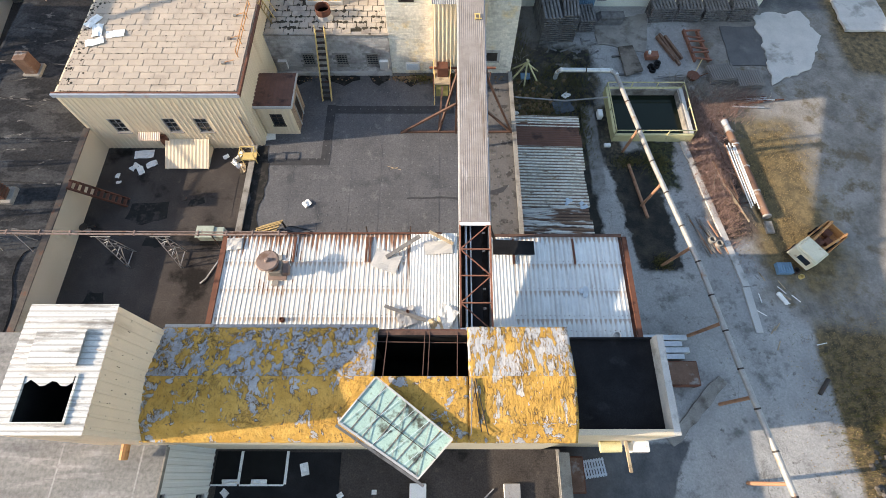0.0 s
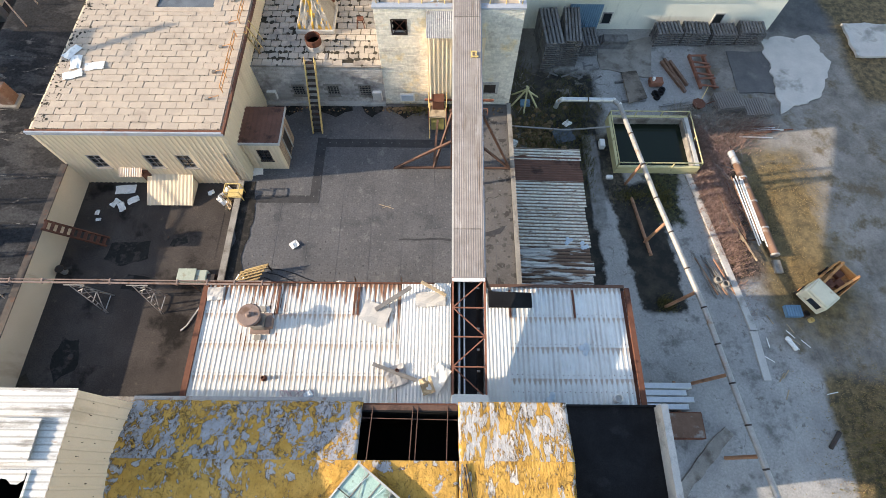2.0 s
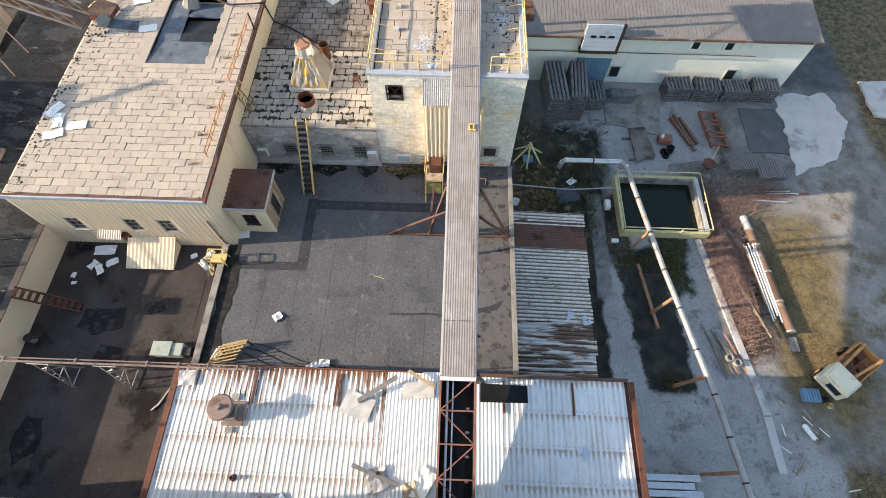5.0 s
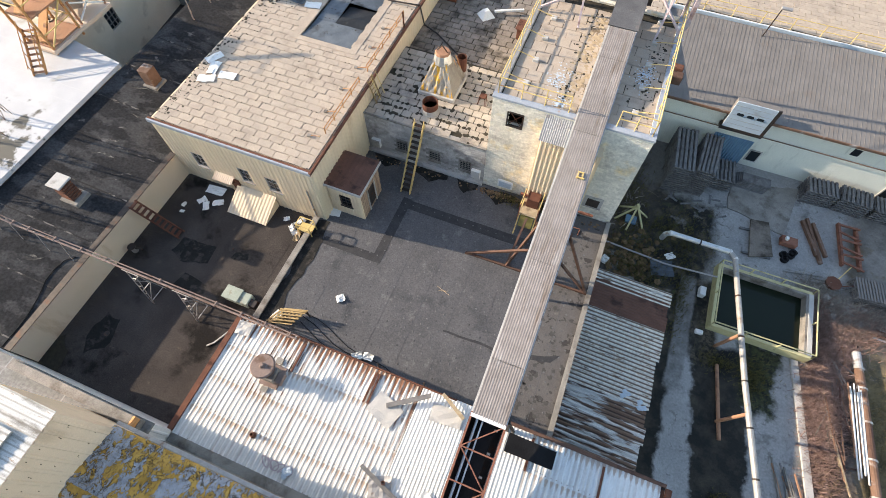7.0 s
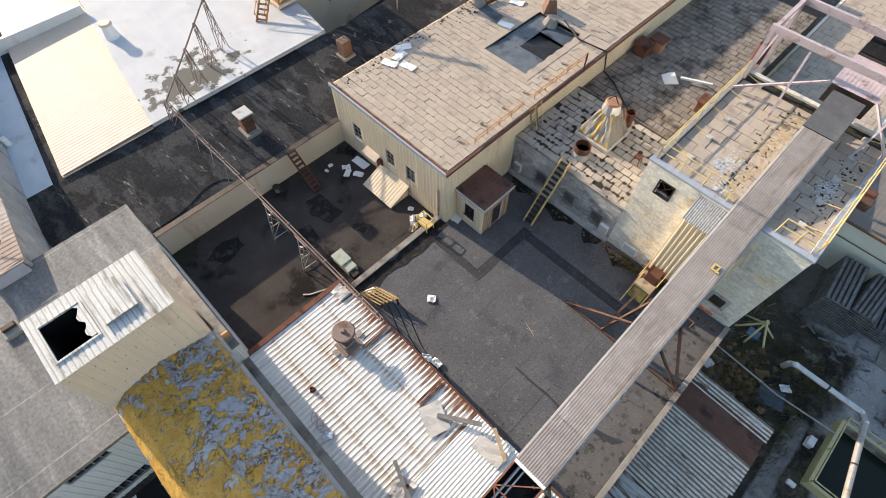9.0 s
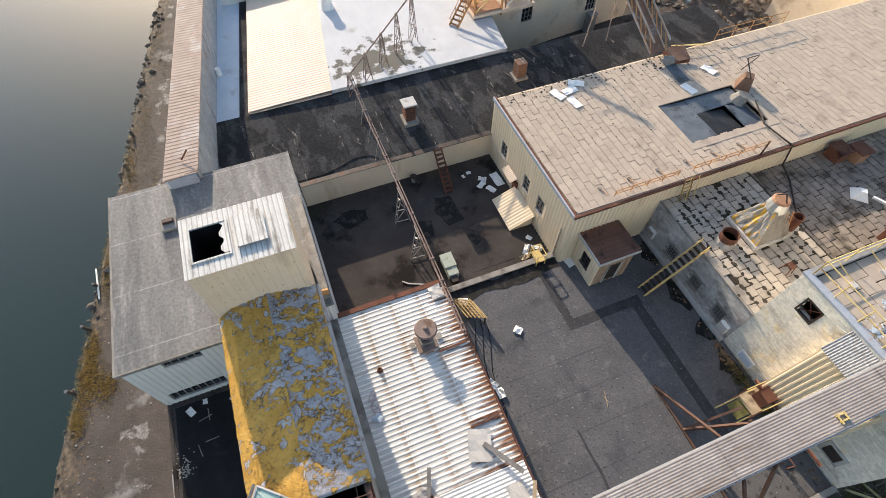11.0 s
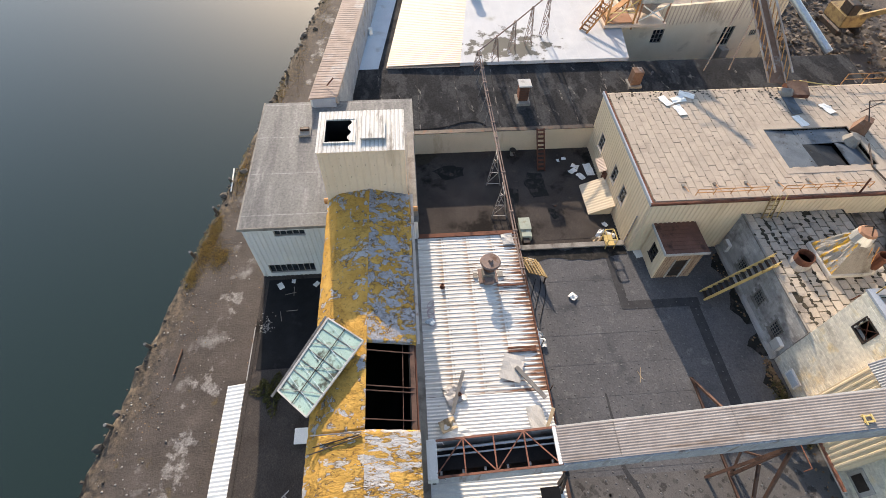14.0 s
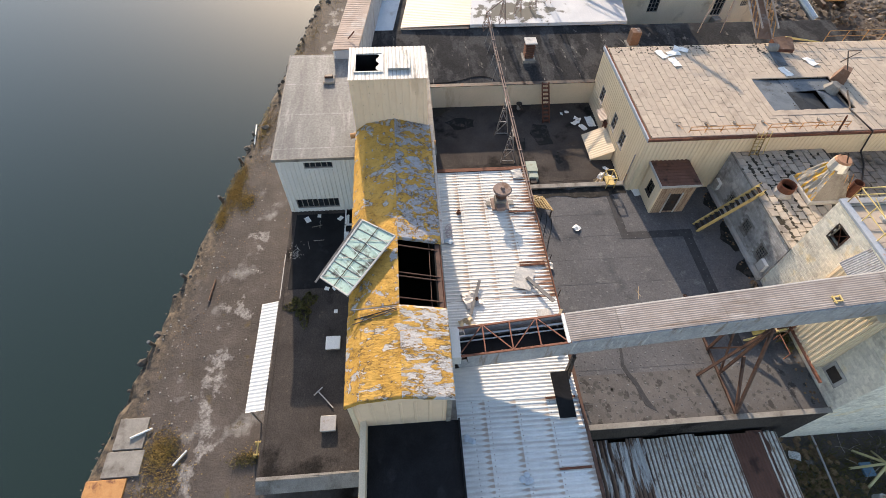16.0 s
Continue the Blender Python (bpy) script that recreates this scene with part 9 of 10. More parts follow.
mm = thing("small_red_engine", (17.3, 35.3, GZ), "small red engine with black tyres", "engine")
part("engine_block", boxed(16.7, 17.8, 35.5, 36.2, GZ + 0.1, GZ + 0.6, bevel=0.05), "red_steel", mm)
for x, y in ((17.1, 34.8), (17.6, 34.9), (17.2, 34.4), (17.75, 35.2)):
    part("tyre", ring((x, y), 0.27, GZ, GZ + 0.22, 14, 0.1), "black_roof", mm)
part("carburettor", boxed(16.85, 17.05, 35.7, 35.95, GZ + 0.6, GZ + 0.85, bevel=0.02), "white_board", mm)
for k in range(9):
    x, y, a = rng.uniform(16.5, 21.5), rng.uniform(32.6, 33.9), rng.uniform(-0.35, 0.25)
    tagged(part("scrap_bar", tubes([((x, y, GZ + 0.08), (x + 2.2 * math.cos(a), y + 2.2 * math.sin(a), GZ + 0.14))], 0.06, 6), "grey_steel"), "loose grey scrap bar on the yard", "bar", "scrap bars")
wb = thing("wheelbarrow_frame", (20.5, 33.8, GZ), "rusty barrow with a yellow handle", "barrow")
part("barrow_tray", tube(bmesh.new(), (20.3, 33.4, GZ + 0.15), (20.3, 33.4, GZ + 0.55), 0.35, 8, 0.55), "rust_red", wb)
part("handle", bars([((20.4, 33.5, GZ + 0.45), (21.3, 35.0, GZ + 0.75))], 0.06), "yellow_steel", wb)
part("handle", bars([((20.7, 33.3, GZ + 0.45), (23.0, 34.3, GZ + 0.5))], 0.06), "rust_red", wb)

# bundle of long steel and a casing pipe
cp = thing("casing_pipe", (22.9, 24, GZ), "long rusty casing pipe with a blue end", "pipe")
cr = [Vector((21.85, 28.7, GZ + 0.35)), Vector((22.0, 27.6, GZ + 0.35)), Vector((22.2, 26.3, GZ + 0.35)), Vector((22.45, 24.2, GZ + 0.35)), Vector((22.7, 22.0, GZ + 0.35)), Vector((22.95, 19.9, GZ + 0.33))]
for (p, q), mt in zip(zip(cr, cr[1:]), ("side_sheet", "casing_rust", "casing_rust", "dark_rust", "casing_rust")):
    part("pipe_length", tubes([(p, q)], 0.26, 14), mt, cp)
    part("pipe_flange", tubes([(q + Vector((0, 0.06, 0)), q - Vector((0, 0.06, 0)))], 0.31, 14), "grey_steel", cp)
part("coil", ring((21.75, 29.3), 0.4, GZ, GZ + 0.15, 14, 0.08), "dark_steel", cp)
part("end_frame", boxed(22.75, 23.3, 18.6, 19.6, GZ, GZ + 0.22, bevel=0.03), "stained_concrete", cp)
for k in range(8):
    x = 21.3 + 0.105 * k
    o = Vector((x, 26.4 - 0.25 * (k % 3), GZ + 0.45 + 0.06 * (k % 2)))
    tagged(part("steel_bar", tubes([(o, o + Vector((0.5, -4.6 - 0.35 * (k % 4), -0.1)))], 0.045, 8), "white_wall" if k % 4 else "tan_rust"), "long bright steel bar on bearers", "steel bar", "bundled steel bars")
for k in range(6):
    o = Vector((19.75 + 0.16 * k, 26.4 - 0.75 * k, GZ + 0.25 + 0.04 * (k % 3)))
    tagged(part("angle_bar", bars([(o, o + Vector((0.5 + 0.1 * k, -3.2, 0)))], 0.08), "wood" if k % 2 else "tan_rust"), "rusty angle bar beside the bundle", "steel bar", "rusty angle bars")
for k in range(26):
    x, y = rng.gauss(20.6, 0.45), rng.uniform(22.5, 30.5)
    a, l = rng.gauss(-1.3, 0.35), rng.uniform(0.9, 2.6)
    tagged(part("scrap_lath", bars([((x, y, GZ + rng.uniform(0.15, 0.35)), (x + l * math.cos(a), y + l * math.sin(a), GZ + rng.uniform(0.1, 0.4)))], rng.uniform(0.04, 0.09), 0.04), rng.choice(("grey_wood", "tan_rust", "rust_red", "dead_wood"))), "weathered lath lying in the brush", "lath", "laths in the brush")
for y in (26.0, 24.3, 22.6, 21.2):
    tagged(part("bearer", bars([((20.2, y - 0.35, GZ + 0.2), (22.6, y + 0.1, GZ + 0.12))], 0.1), "dark_steel"), "dark timber bearer under steel bars", "bearer", "bar bearers")
for k in range(7):
    x, y = rng.uniform(22.5, 26.0), rng.uniform(30.2, 31.8)
    tagged(part("steel_bar", tubes([((x, y, GZ + 0.15), (x + 2.6, y + rng.uniform(-.2, .3), GZ + 0.2))], 0.06, 6), "galvanised" if k % 2 else "rust_red"), "loose steel bar in the brush", "steel bar", "bundled steel bars")
bm = bmesh.new()
for k in range(13):
    lump(bm, (rng.uniform(19.8, 23.4), rng.uniform(30.4, 32.4), GZ + 0.12), rng.uniform(0.15, 0.4), k, 0.8)
tagged(part("boulder_heap", bm, "rubble"), "heap of pale boulders beside the tank", "boulders", kind="stuff")
bm = bmesh.new()
for k in range(110):
    lump(bm, (rng.gauss(26.2, 0.7), rng.gauss(2.2, 1.1), GZ + rng.uniform(0.02, 0.3)), rng.uniform(0.1, 0.26), k, 0.75)
tagged(part("dark_stone_heap", bm, "bank_rock"), "heap of dark stones in the dry grass", "stones", kind="stuff")
for x, y, a, mt, lab in ((9.0, 30.4, 15, "slate_blue", "dark plate lying in the weeds"), (9.4, 31.6, 40, "white_board", "small white scrap in the weeds"), (5.0, 29.6, 70, "white_board", "pale drum scrap beside the hall wall"), (7.0, 28.6, 20, "rubble", "grey scrap board behind the lean-to")):
    bent_sheet(0, (x, y, GZ + 0.02), a, mt, "scrap_plate", lab, "scrap", 0.5 if mt != "slate_blue" else 1.3, 0.7 if mt != "slate_blue" else 1.6, curl=0.12, seed=int(x * 10))
bm = bmesh.new()
for k in range(170):
    lump(bm, (rng.gauss(6.6, 1.4), rng.gauss(30.2, 1.3), GZ + 0.02), rng.uniform(0.08, 0.3), k, 0.3)
tagged(part("soil_mound", bm, "litter"), "low mounds of brown soil and leaves", "soil", kind="stuff")
# slat pile with two rings
sl = thing("pipe_rack_pile", (18.2, 18.2, GZ), "pile of pale rods beside the kerb", "rod pile")
for k in range(10):
    x = 17.3 + 0.14 * k
    part("rod", bars([((x + 0.1 * math.sin(5 * k), 20.1 - 0.05 * k - 0.3 * (k % 3), GZ + 0.1), (x + 0.9 + 0.15 * math.sin(3 * k), 16.7 + 0.25 * (k % 4), GZ + 0.1))], 0.09, 0.06), ("rubble", "grey_wood", "stained_concrete", "tan_rust")[(k * 7) % 4], sl)
for x, y in ((18.5, 18.0), (18.95, 17.7)):
    r_ = thing("concrete_ring", (x, y, GZ), "small pale pipe ring on the rod pile", "ring", "concrete rings")
    part("ring_wall", ring((x, y), 0.25, GZ + 0.12, GZ + 0.42, 14, 0.07), "stained_concrete", r_)
# wooden tripod
tp = thing("timber_tripod", (6.1, 33.7, GZ), "yellow timber tripod over a blue lid", "tripod")
for a in range(6):
    c, s = math.cos(a * 1.05 + 0.4), math.sin(a * 1.05 + 0.4)
    part("leg", bars([((6.1 + 1.25 * c, 33.9 + 1.25 * s, GZ), (6.1 - 0.12 * c, 33.9 - 0.12 * s, GZ + 1.5 + 0.05 * a))], 0.13, 0.09), "pale_yellow", tp)
part("lid", boxed(5.7, 6.5, 33.3, 34.0, GZ + 0.02, GZ + 0.22, bevel=0.03), "blue_paint", tp)
# rusty containers and stacks beside the hall
for a, lab in (((10.6, 11.5, 10.95, 13.4, 1.1), "tilted rusty brown steel tray by the hall"), ((12.7, 15.2, 7.6, 9.15, 0.8), "rusty brown open skip by the annex"), ((5.75, 6.9, 1.6, 3.5, 1.0), "rusty brown steel box below the low roof")):
    k = thing("rusty_skip", (a[0], a[2], ground_z(a[0], a[2])), lab, "skip", "rusty skips")
    g = ground_z(a[0], a[2])
    part("skip_body", boxed(a[0], a[1], a[2], a[3], g + 0.1, g + a[4], bevel=0.05), "rust_red", k)
    part("skip_top", boxed(a[0] + 0.08, a[1] - 0.08, a[2] + 0.08, a[3] - 0.08, g + a[4] + 0.001, g + a[4] + 0.03), "casing_rust", k)
    for x in (a[0] + 0.15, a[1] - 0.15):
        part("skid", boxed(x - 0.06, x + 0.06, a[2], a[3], g - 0.02, g + 0.1), "dark_steel", k)
pk = thing("channel_stack", (11.0, 9.8, GZ), "stack of long bright metal channels beside the hall", "metal stack")
for k in range(4):
    for j in range(2):
        part("channel", boxed(11.4, 14.6 + 0.4 * (k % 2), 9.3 + 0.42 * k, 9.65 + 0.42 * k, GZ + 0.15 + 0.3 * j, GZ + 0.38 + 0.3 * j, bevel=0.02), "galvanised", pk)
for x in (11.9, 14.2):
    part("bearer", boxed(x - 0.08, x + 0.08, 9.2, 11.1, GZ - 0.02, GZ + 0.15), "tan_rust", pk)
grate("rack_stack", (7.8, 2.9, ground_z(7.8, 2.9)), 1.3, 1.0, 8, "galvanised", 8, "small bright slatted pallet by the annex", stack_group)
tagged(part("spill_channel", rough_pad([(12.7, 4.5, ground_z(12.7, 4.5) + 0.12), (13.15, 4.0, ground_z(13.15, 4.0) + 0.12), (17.3, 7.9, GZ + 0.12), (16.8, 8.4, GZ + 0.12)], 0.3, 0.16, 5.0), "stained_concrete"), "low broken concrete channel edge", "channel", kind="structure")

# ---- cabless loader ----
ld = thing("loader_cab", (0, 0, 0), "derelict loader with a cream cab and rusty orange engine frame", "loader")
part("chassis", boxed(-2.0, 2.1, -0.75, 0.75, 0.45, 0.75, bevel=0.04), "orange_steel", ld)
part("cab_body", boxed(-2.2, -0.6, -1.05, 1.05, 0.7, 1.9, bevel=0.06), "cab_cream", ld, "cream sheet-metal cab")
part("cab_roof", boxed(-2.1, -0.75, -0.9, 0.9, 1.901, 2.05, bevel=0.06), "cab_cream", ld)
part("cab_window", boxed(-2.23, -2.205, -0.7, 0.3, 1.15, 1.7), "pane", ld)
part("side_window", boxed(-1.9, -0.9, -1.08, -1.055, 1.15, 1.7), "pane", ld)
for y in (-1.0, 0.92):
    part("side_plate", boxed(-0.5, 2.1, y, y + 0.08, 0.76, 1.5, bevel=0.02), "orange_steel", ld, "rusty orange side plate")
part("rear_plate", boxed(2.1, 2.2, -1.0, 1.0, 0.6, 1.45, bevel=0.02), "orange_steel", ld)
for x, y, s in ((0.2, 0.1, 0.35), (0.9, -0.3, 0.3), (1.5, 0.2, 0.3)):
    part("engine_part", boxed(x - s, x + s, y - s, y + s, 0.76, 0.9 + s, bevel=0.04), "rust_red", ld)
part("boom_arm", bars([((-0.4, 0.5, 1.4), (2.0, 0.75, 1.75))], 0.18, 0.2), "orange_steel", ld)
part("boom_arm", bars([((-0.4, -0.5, 1.4), (2.0, -0.75, 1.75))], 0.18, 0.2), "orange_steel", ld)
for x in (-1.4, 1.3):
    for y in (-0.95, 0.95):
        wh_ = part("wheel", tube(bmesh.new(), (x, y - 0.18, 0.45), (x, y + 0.18, 0.45), 0.45, 16), "black_roof", ld, "worn black tyre")
        part("rim", tube(bmesh.new(), (x, y - 0.19, 0.45), (x, y + 0.19, 0.45), 0.22, 12), "orange_steel", wh_)
ld.matrix_basis = pose(25.45, 17.3, GZ, 0, 0, 35) @ Matrix.Diagonal((0.92, 0.82, 0.85, 1))
bk = thing("blue_crate", (23.4, 15.8, GZ), "dark blue slatted crate with a bucket", "crate")
for k in range(6):
    part("slat", boxed(22.6 + 0.18 * k, 22.74 + 0.18 * k, 15.4, 16.2, GZ + 0.02, GZ + 0.35), "blue_paint", bk)
part("bucket", ring((23.9, 15.6), 0.22, GZ, GZ + 0.35, 12), "dark_steel", bk)
tagged(part("yellow_bucket", ring((24.2, 15.2), 0.17, GZ, GZ + 0.25, 12), "yellow_steel"), "small yellow bucket on the gravel", "bucket")
bm = bmesh.new()
for k in range(4):
    lump(bm, (22.3 + 0.1 * k, 13.9 - 0.2 * k, GZ + 0.1), 0.2, k, 0.6)
tagged(part("white_sack", bm, "white_board"), "crumpled white sack on the gravel", "sack")
po = thing("fallen_bollard", (23.3, 7.6, GZ), "fallen pale concrete bollard", "bollard")
part("bollard_body", tubes([((22.9, 7.2, GZ + 0.2), (23.7, 8.1, GZ + 0.25))], 0.13, 10), "dark_steel", po)
for k in range(12):
    x, y, a = rng.uniform(20.8, 24), rng.uniform(10, 15), rng.uniform(0, 3)
    tagged(part("yard_stick", bars([((x, y, GZ + 0.04), (x + 0.7 * math.cos(a), y + 0.7 * math.sin(a), GZ + 0.05))], 0.05), "wood" if k % 2 else "white_board"), "thin stick on the gravel", "stick", "yard sticks")

# ---- pale green warehouse fittings ----
od = thing("loading_door", (11.5, 42.2, 3.4), "white overhead door with three oval panes above a dark sill", "door")
part("door_leaf", boxed(10.1, 12.85, 41.8, 41.87, 3.5, 5.95, bevel=0.01), "pale_blue", od)
part("door_backing", boxed(10.12, 12.83, 41.871, 42.39, 3.52, 5.9), "warehouse_roof", od)
part("jamb", boxed(12.851, 13.1, 41.8, 41.95, 3.2, 5.95), "dark_steel", od)
part("sill", boxed(10.0, 12.85, 41.8, 42.39, 3.2, 3.499), "dark_steel", od)
for k in range(5):
    part("panel_joint", boxed(10.15, 12.8, 41.79, 41.799, 3.9 + 0.42 * k, 3.915 + 0.42 * k), "grey_steel", od)
for k in range(3):
    bm = bmesh.new()
    cx, cz_ = 10.78 + 0.7 * k, 4.87
    rim = [(cx + (0.13 if math.cos(a) > 0 else -0.13) + 0.12 * math.cos(a), cz_ + 0.12 * math.sin(a)) for a in [0.1 + i * 0.3927 for i in range(16)]]
    lo, hi = [bm.verts.new((u, 41.789, v)) for u, v in rim], [bm.verts.new((u, 41.77, v)) for u, v in rim]
    bm.faces.new(hi)
    for i in range(16):
        bm.faces.new((lo[i], lo[(i + 1) % 16], hi[(i + 1) % 16], hi[i]))
    part("door_pane", bm, "pane", od, "dark oval pane")
bd = thing("blue_shutter", (11.6, 42.3, GZ), "blue corrugated shutter behind the racks", "shutter")
part("shutter_sheet", wave_sheet((10.2, 42.36, GZ), (2.9, 0, 0), (0, -0.02, 2.6), 0.2, 0.02), "blue_paint", bd)
for x in (19.3, 22.0):
    w = thing("wall_window", (x, 42.3, 3.4), "small dark window with pale frame high on the warehouse wall", "window", "warehouse windows")
    part("window_frame", boxed(x - 0.5, x + 0.36, 42.33, 42.39, 3.45, 4.2), "cyan_wall", w)
    part("pane", boxed(x - 0.25, x + 0.3, 42.31, 42.329, 3.52, 4.15), "pane", w)
for x in (13.7, 23.5):
    w = thing("wall_window", (x, 42.3, 0.6), "low dark window with pale frame in the warehouse wall", "window", "warehouse windows")
    part("window_frame", boxed(x - 0.45, x + 0.45, 42.33, 42.39, 0.3, 1.5), "concrete", w)
    part("pane", boxed(x - 0.35, x + 0.35, 42.31, 42.329, 0.4, 1.4), "pane", w)
# higher slab-roofed block behind it, with rails
hb = block_building("railed_block", 3.9, 31, 51.0, 72, GZ, 5.9, "white_wall", "moss", "block behind the warehouse with a railed slab roof")
rail_run(hb, [(4.2, 51.25, 5.9), (30.8, 51.25, 5.9)], 1.0, "yellow_steel", 2.2, 0.035)
part("pale_coping", boxed(3.9, 31, 50.9, 50.999, 5.6, 6.0), "pale_blue", hb)
nb = block_building("north_block", -4.6, 3.85, 39.2, 72, GZ, 6.0, "block_paint", "moss", "lower slab-roofed block behind the tower")
pole = thing("roof_lamp_post", (11.2, 50.0, 5.6), "thin lamp post on the warehouse roof", "lamp post")
part("post", tubes([((11.2, 50.0, 5.6), (11.4, 50.2, 8.0))], 0.05, 8), "dark_steel", pole)
part("lamp_head", boxed(11.3, 12.1, 50.1, 50.4, 7.95, 8.1, bevel=0.04), "grey_steel", pole)

# ================= western works by the river =================
def sk(x, y):
    """The western works stand a little askew."""
    return y - 0.15 * (x + 31)


def skew_slab(x0, x1, y0, y1, z, t):
    return quad_slab([(x0, sk(x0, y0), z), (x1, sk(x1, y0), z), (x1, sk(x1, y1), z), (x0, sk(x0, y1), z)], t)


wr = thing("white_roof_hall", (-50, 22, DOCK), "broad hall with a bright white coated roof", "building")
part("roof", skew_slab(-85, -31.02, 12.8, 27.3, 7.75, 0.3), "white_roof", wr)
part("wall", skew_slab(-85, -31.1, 27.0, 27.25, 7.4, 7.0), "plaster_tan", wr)
cr_ = thing("cream_roof_hall", (-45, 11, DOCK), "hall with a cream corrugated roof", "building")
part("roof", wave_sheet((-31.02, sk(-31.02, 6.6), 7.6), (-15.5, 0.15 * 15.5, 0), (0, 6.2, 0.15), 0.28, -0.008), "cream_sheet", cr_)
part("roof_deck", skew_slab(-85, -31.02, 6.6, 12.75, 7.5, 0.3), "cream_sheet", cr_)
part("end_wall", quad_slab([(-46.4, sk(-46.4, 4.5), 8.4), (-46.1, sk(-46.1, 4.5), 8.4), (-46.1, sk(-46.1, 12.7), 8.4), (-46.4, sk(-46.4, 12.7), 8.4)], 1.1), "white_wall", cr_)
part("valley_gutter", skew_slab(-85, -31.02, 5.9, 6.6, 7.35, 0.3), "tar_roof", cr_)
br_ = thing("pale_blue_roof_hall", (-45, 5, DOCK), "narrow hall with a pale blue-white roof", "building")
part("roof", skew_slab(-85, -31.02, 3.0, 5.9, 7.3, 0.3), "pale_blue", br_)
part("wall", skew_slab(-85, -31.02, 2.75, 3.0, 7.2, 7.0), "white_wall", br_)
bg = thing("brown_roof_gallery", (-35, 3, DOCK), "long gallery with a brown ribbed metal roof along the river", "building")
part("roof", quad_slab([(-70, sk(-70, 0.35) + 1.2, 10.4), (-23.3, 1.4, 10.4), (-23.6, 3.4, 10.4), (-70, sk(-70, 2.3) + 1.2, 10.4)], 0.12), "gallery_roof", bg, "brown ribbed metal roof")
for k in range(150):
    f = k / 150
    x = -23.4 - 46 * f
    y0 = 1.4 + (sk(-70, 0.35) + 1.2 - 1.4) * f
    part("roof_rib", boxed(x - 0.03, x + 0.03, y0 + 0.03, y0 + 1.95, 10.401, 10.415), "gallery_roof", bg)
part("wall", quad_slab([(-70, sk(-70, 2.1) + 1.2, 10.27), (-23.7, 3.2, 10.27), (-23.7, 3.35, 10.27), (-70, sk(-70, 2.25) + 1.2, 10.27)], 8.5), "side_sheet", bg, "grey-blue metal side wall")
part("wall", quad_slab([(-70, sk(-70, 0.4) + 1.2, 10.27), (-23.5, 1.45, 10.27), (-23.5, 1.6, 10.27), (-70, sk(-70, 0.55) + 1.2, 10.27)], 8.5), "white_wall", bg)
part("end_wall", quad_slab([(-23.6, 1.6, 10.27), (-23.4, 1.6, 10.27), (-23.4, 3.2, 10.27), (-23.6, 3.2, 10.27)], 2.5), "blue_trim", bg)
part("roof_bar", bars([((-24.6, 2.6, 10.5), (-24.9, 3.1, 10.9))], 0.07), "rust_red", bg)
v = thing("mushroom_vent", (-41.7, 15.2, 7.7), "white roof vent with a tan cap", "roof vent", "roof vents")
part("vent_neck", tube(bmesh.new(), (-41.7, 15.2, 7.7), (-41.7, 15.2, 8.8), 0.55, 14, 0.35), "white_board", v)
part("vent_cap", tube(bmesh.new(), (-41.7, 15.2, 8.8), (-41.7, 15.2, 8.95), 0.5, 14, 0.4), "cream_sheet", v)
v = thing("small_white_vent", (-36.5, 5.2, 7.3), "small pale vent on the blue-white roof", "roof vent", "roof vents")
part("vent_neck", tube(bmesh.new(), (-36.5, 5.2, 7.3), (-36.5, 5.2, 7.9), 0.2, 10), "white_board", v)

# tan plant building
pb = thing("tan_plant_building", (-44, 38, DOCK), "stained tan plant building with broken windows", "building")
W0, W1 = Vector((-37.6, 28.5, 0)), Vector((-39.6, 46.0, 0))
dd = (W1 - W0).normalized()
nn = Vector((-dd.y, dd.x, 0))
holes = [(4.0, 5.2, 4.6, 6.0), (11.8, 13.0, 3.6, 5.6), (15.0, 15.8, 4.4, 5.0)]
bm = wall_y(bmesh.new(), 0, (W1 - W0).length, 0, 0.3, 1.5, 8.3, holes)
mw = Matrix(((dd.x, nn.x, 0, W0.x), (dd.y, nn.y, 0, W0.y), (0, 0, 1, 0), (0, 0, 0, 1)))
bmesh.ops.transform(bm, verts=bm.verts, matrix=mw)
part("wall", bm, "plaster_tan", pb, "stained tan render")
bm = ribs_south(0.1, (W1 - W0).length - 0.1, 0, 6.4, 8.3, 0.4)
bmesh.ops.transform(bm, verts=bm.verts, matrix=mw)
part("siding", bm, "cream_sheet", pb, "ribbed cream upper siding")
for h0, h1, z0, z1 in holes:
    bm = bmesh.new()
    for k in range(4):
        x = h0 + (h1 - h0) * k / 3
        box(bm, x - 0.03, x + 0.03, 0.05, 0.12, z0, z1)
    for k in range(4):
        z = z0 + (z1 - z0) * k / 3
        box(bm, h0, h1, 0.06, 0.11, z - 0.02, z + 0.02)
    bmesh.ops.transform(bm, verts=bm.verts, matrix=mw)
    w = part("window", bm, "grey_steel", pb, "broken steel window")
    bm = boxed(h0, h1, 0.2, 0.22, z0, z1)
    bmesh.ops.transform(bm, verts=bm.verts, matrix=mw)
    part("pane", bm, "pane", w)
part("roof", quad_slab([(-38.0, 29, 8.3), (-39.8, 45.7, 8.3), (-60, 45.7, 8.8), (-60, 29, 8.8)], 0.3), "paver_grey", pb)
rail_run(pb, [(-38.1, 29.5, 8.3), (-39.8, 45.5, 8.3)], 1.0, "orange_steel", 2.0, 0.04)
bm = boxed(12.0, 12.9, -0.9, -0.1, 1.3, 3.6, bevel=0.04)
bmesh.ops.transform(bm, verts=bm.verts, matrix=mw)
part("door_leaf", bm, "grey_steel", pb)
part("end_wall", boxed(-60, -37.7, 28.4, 28.6, 1, 8.3), "plaster_tan", pb)
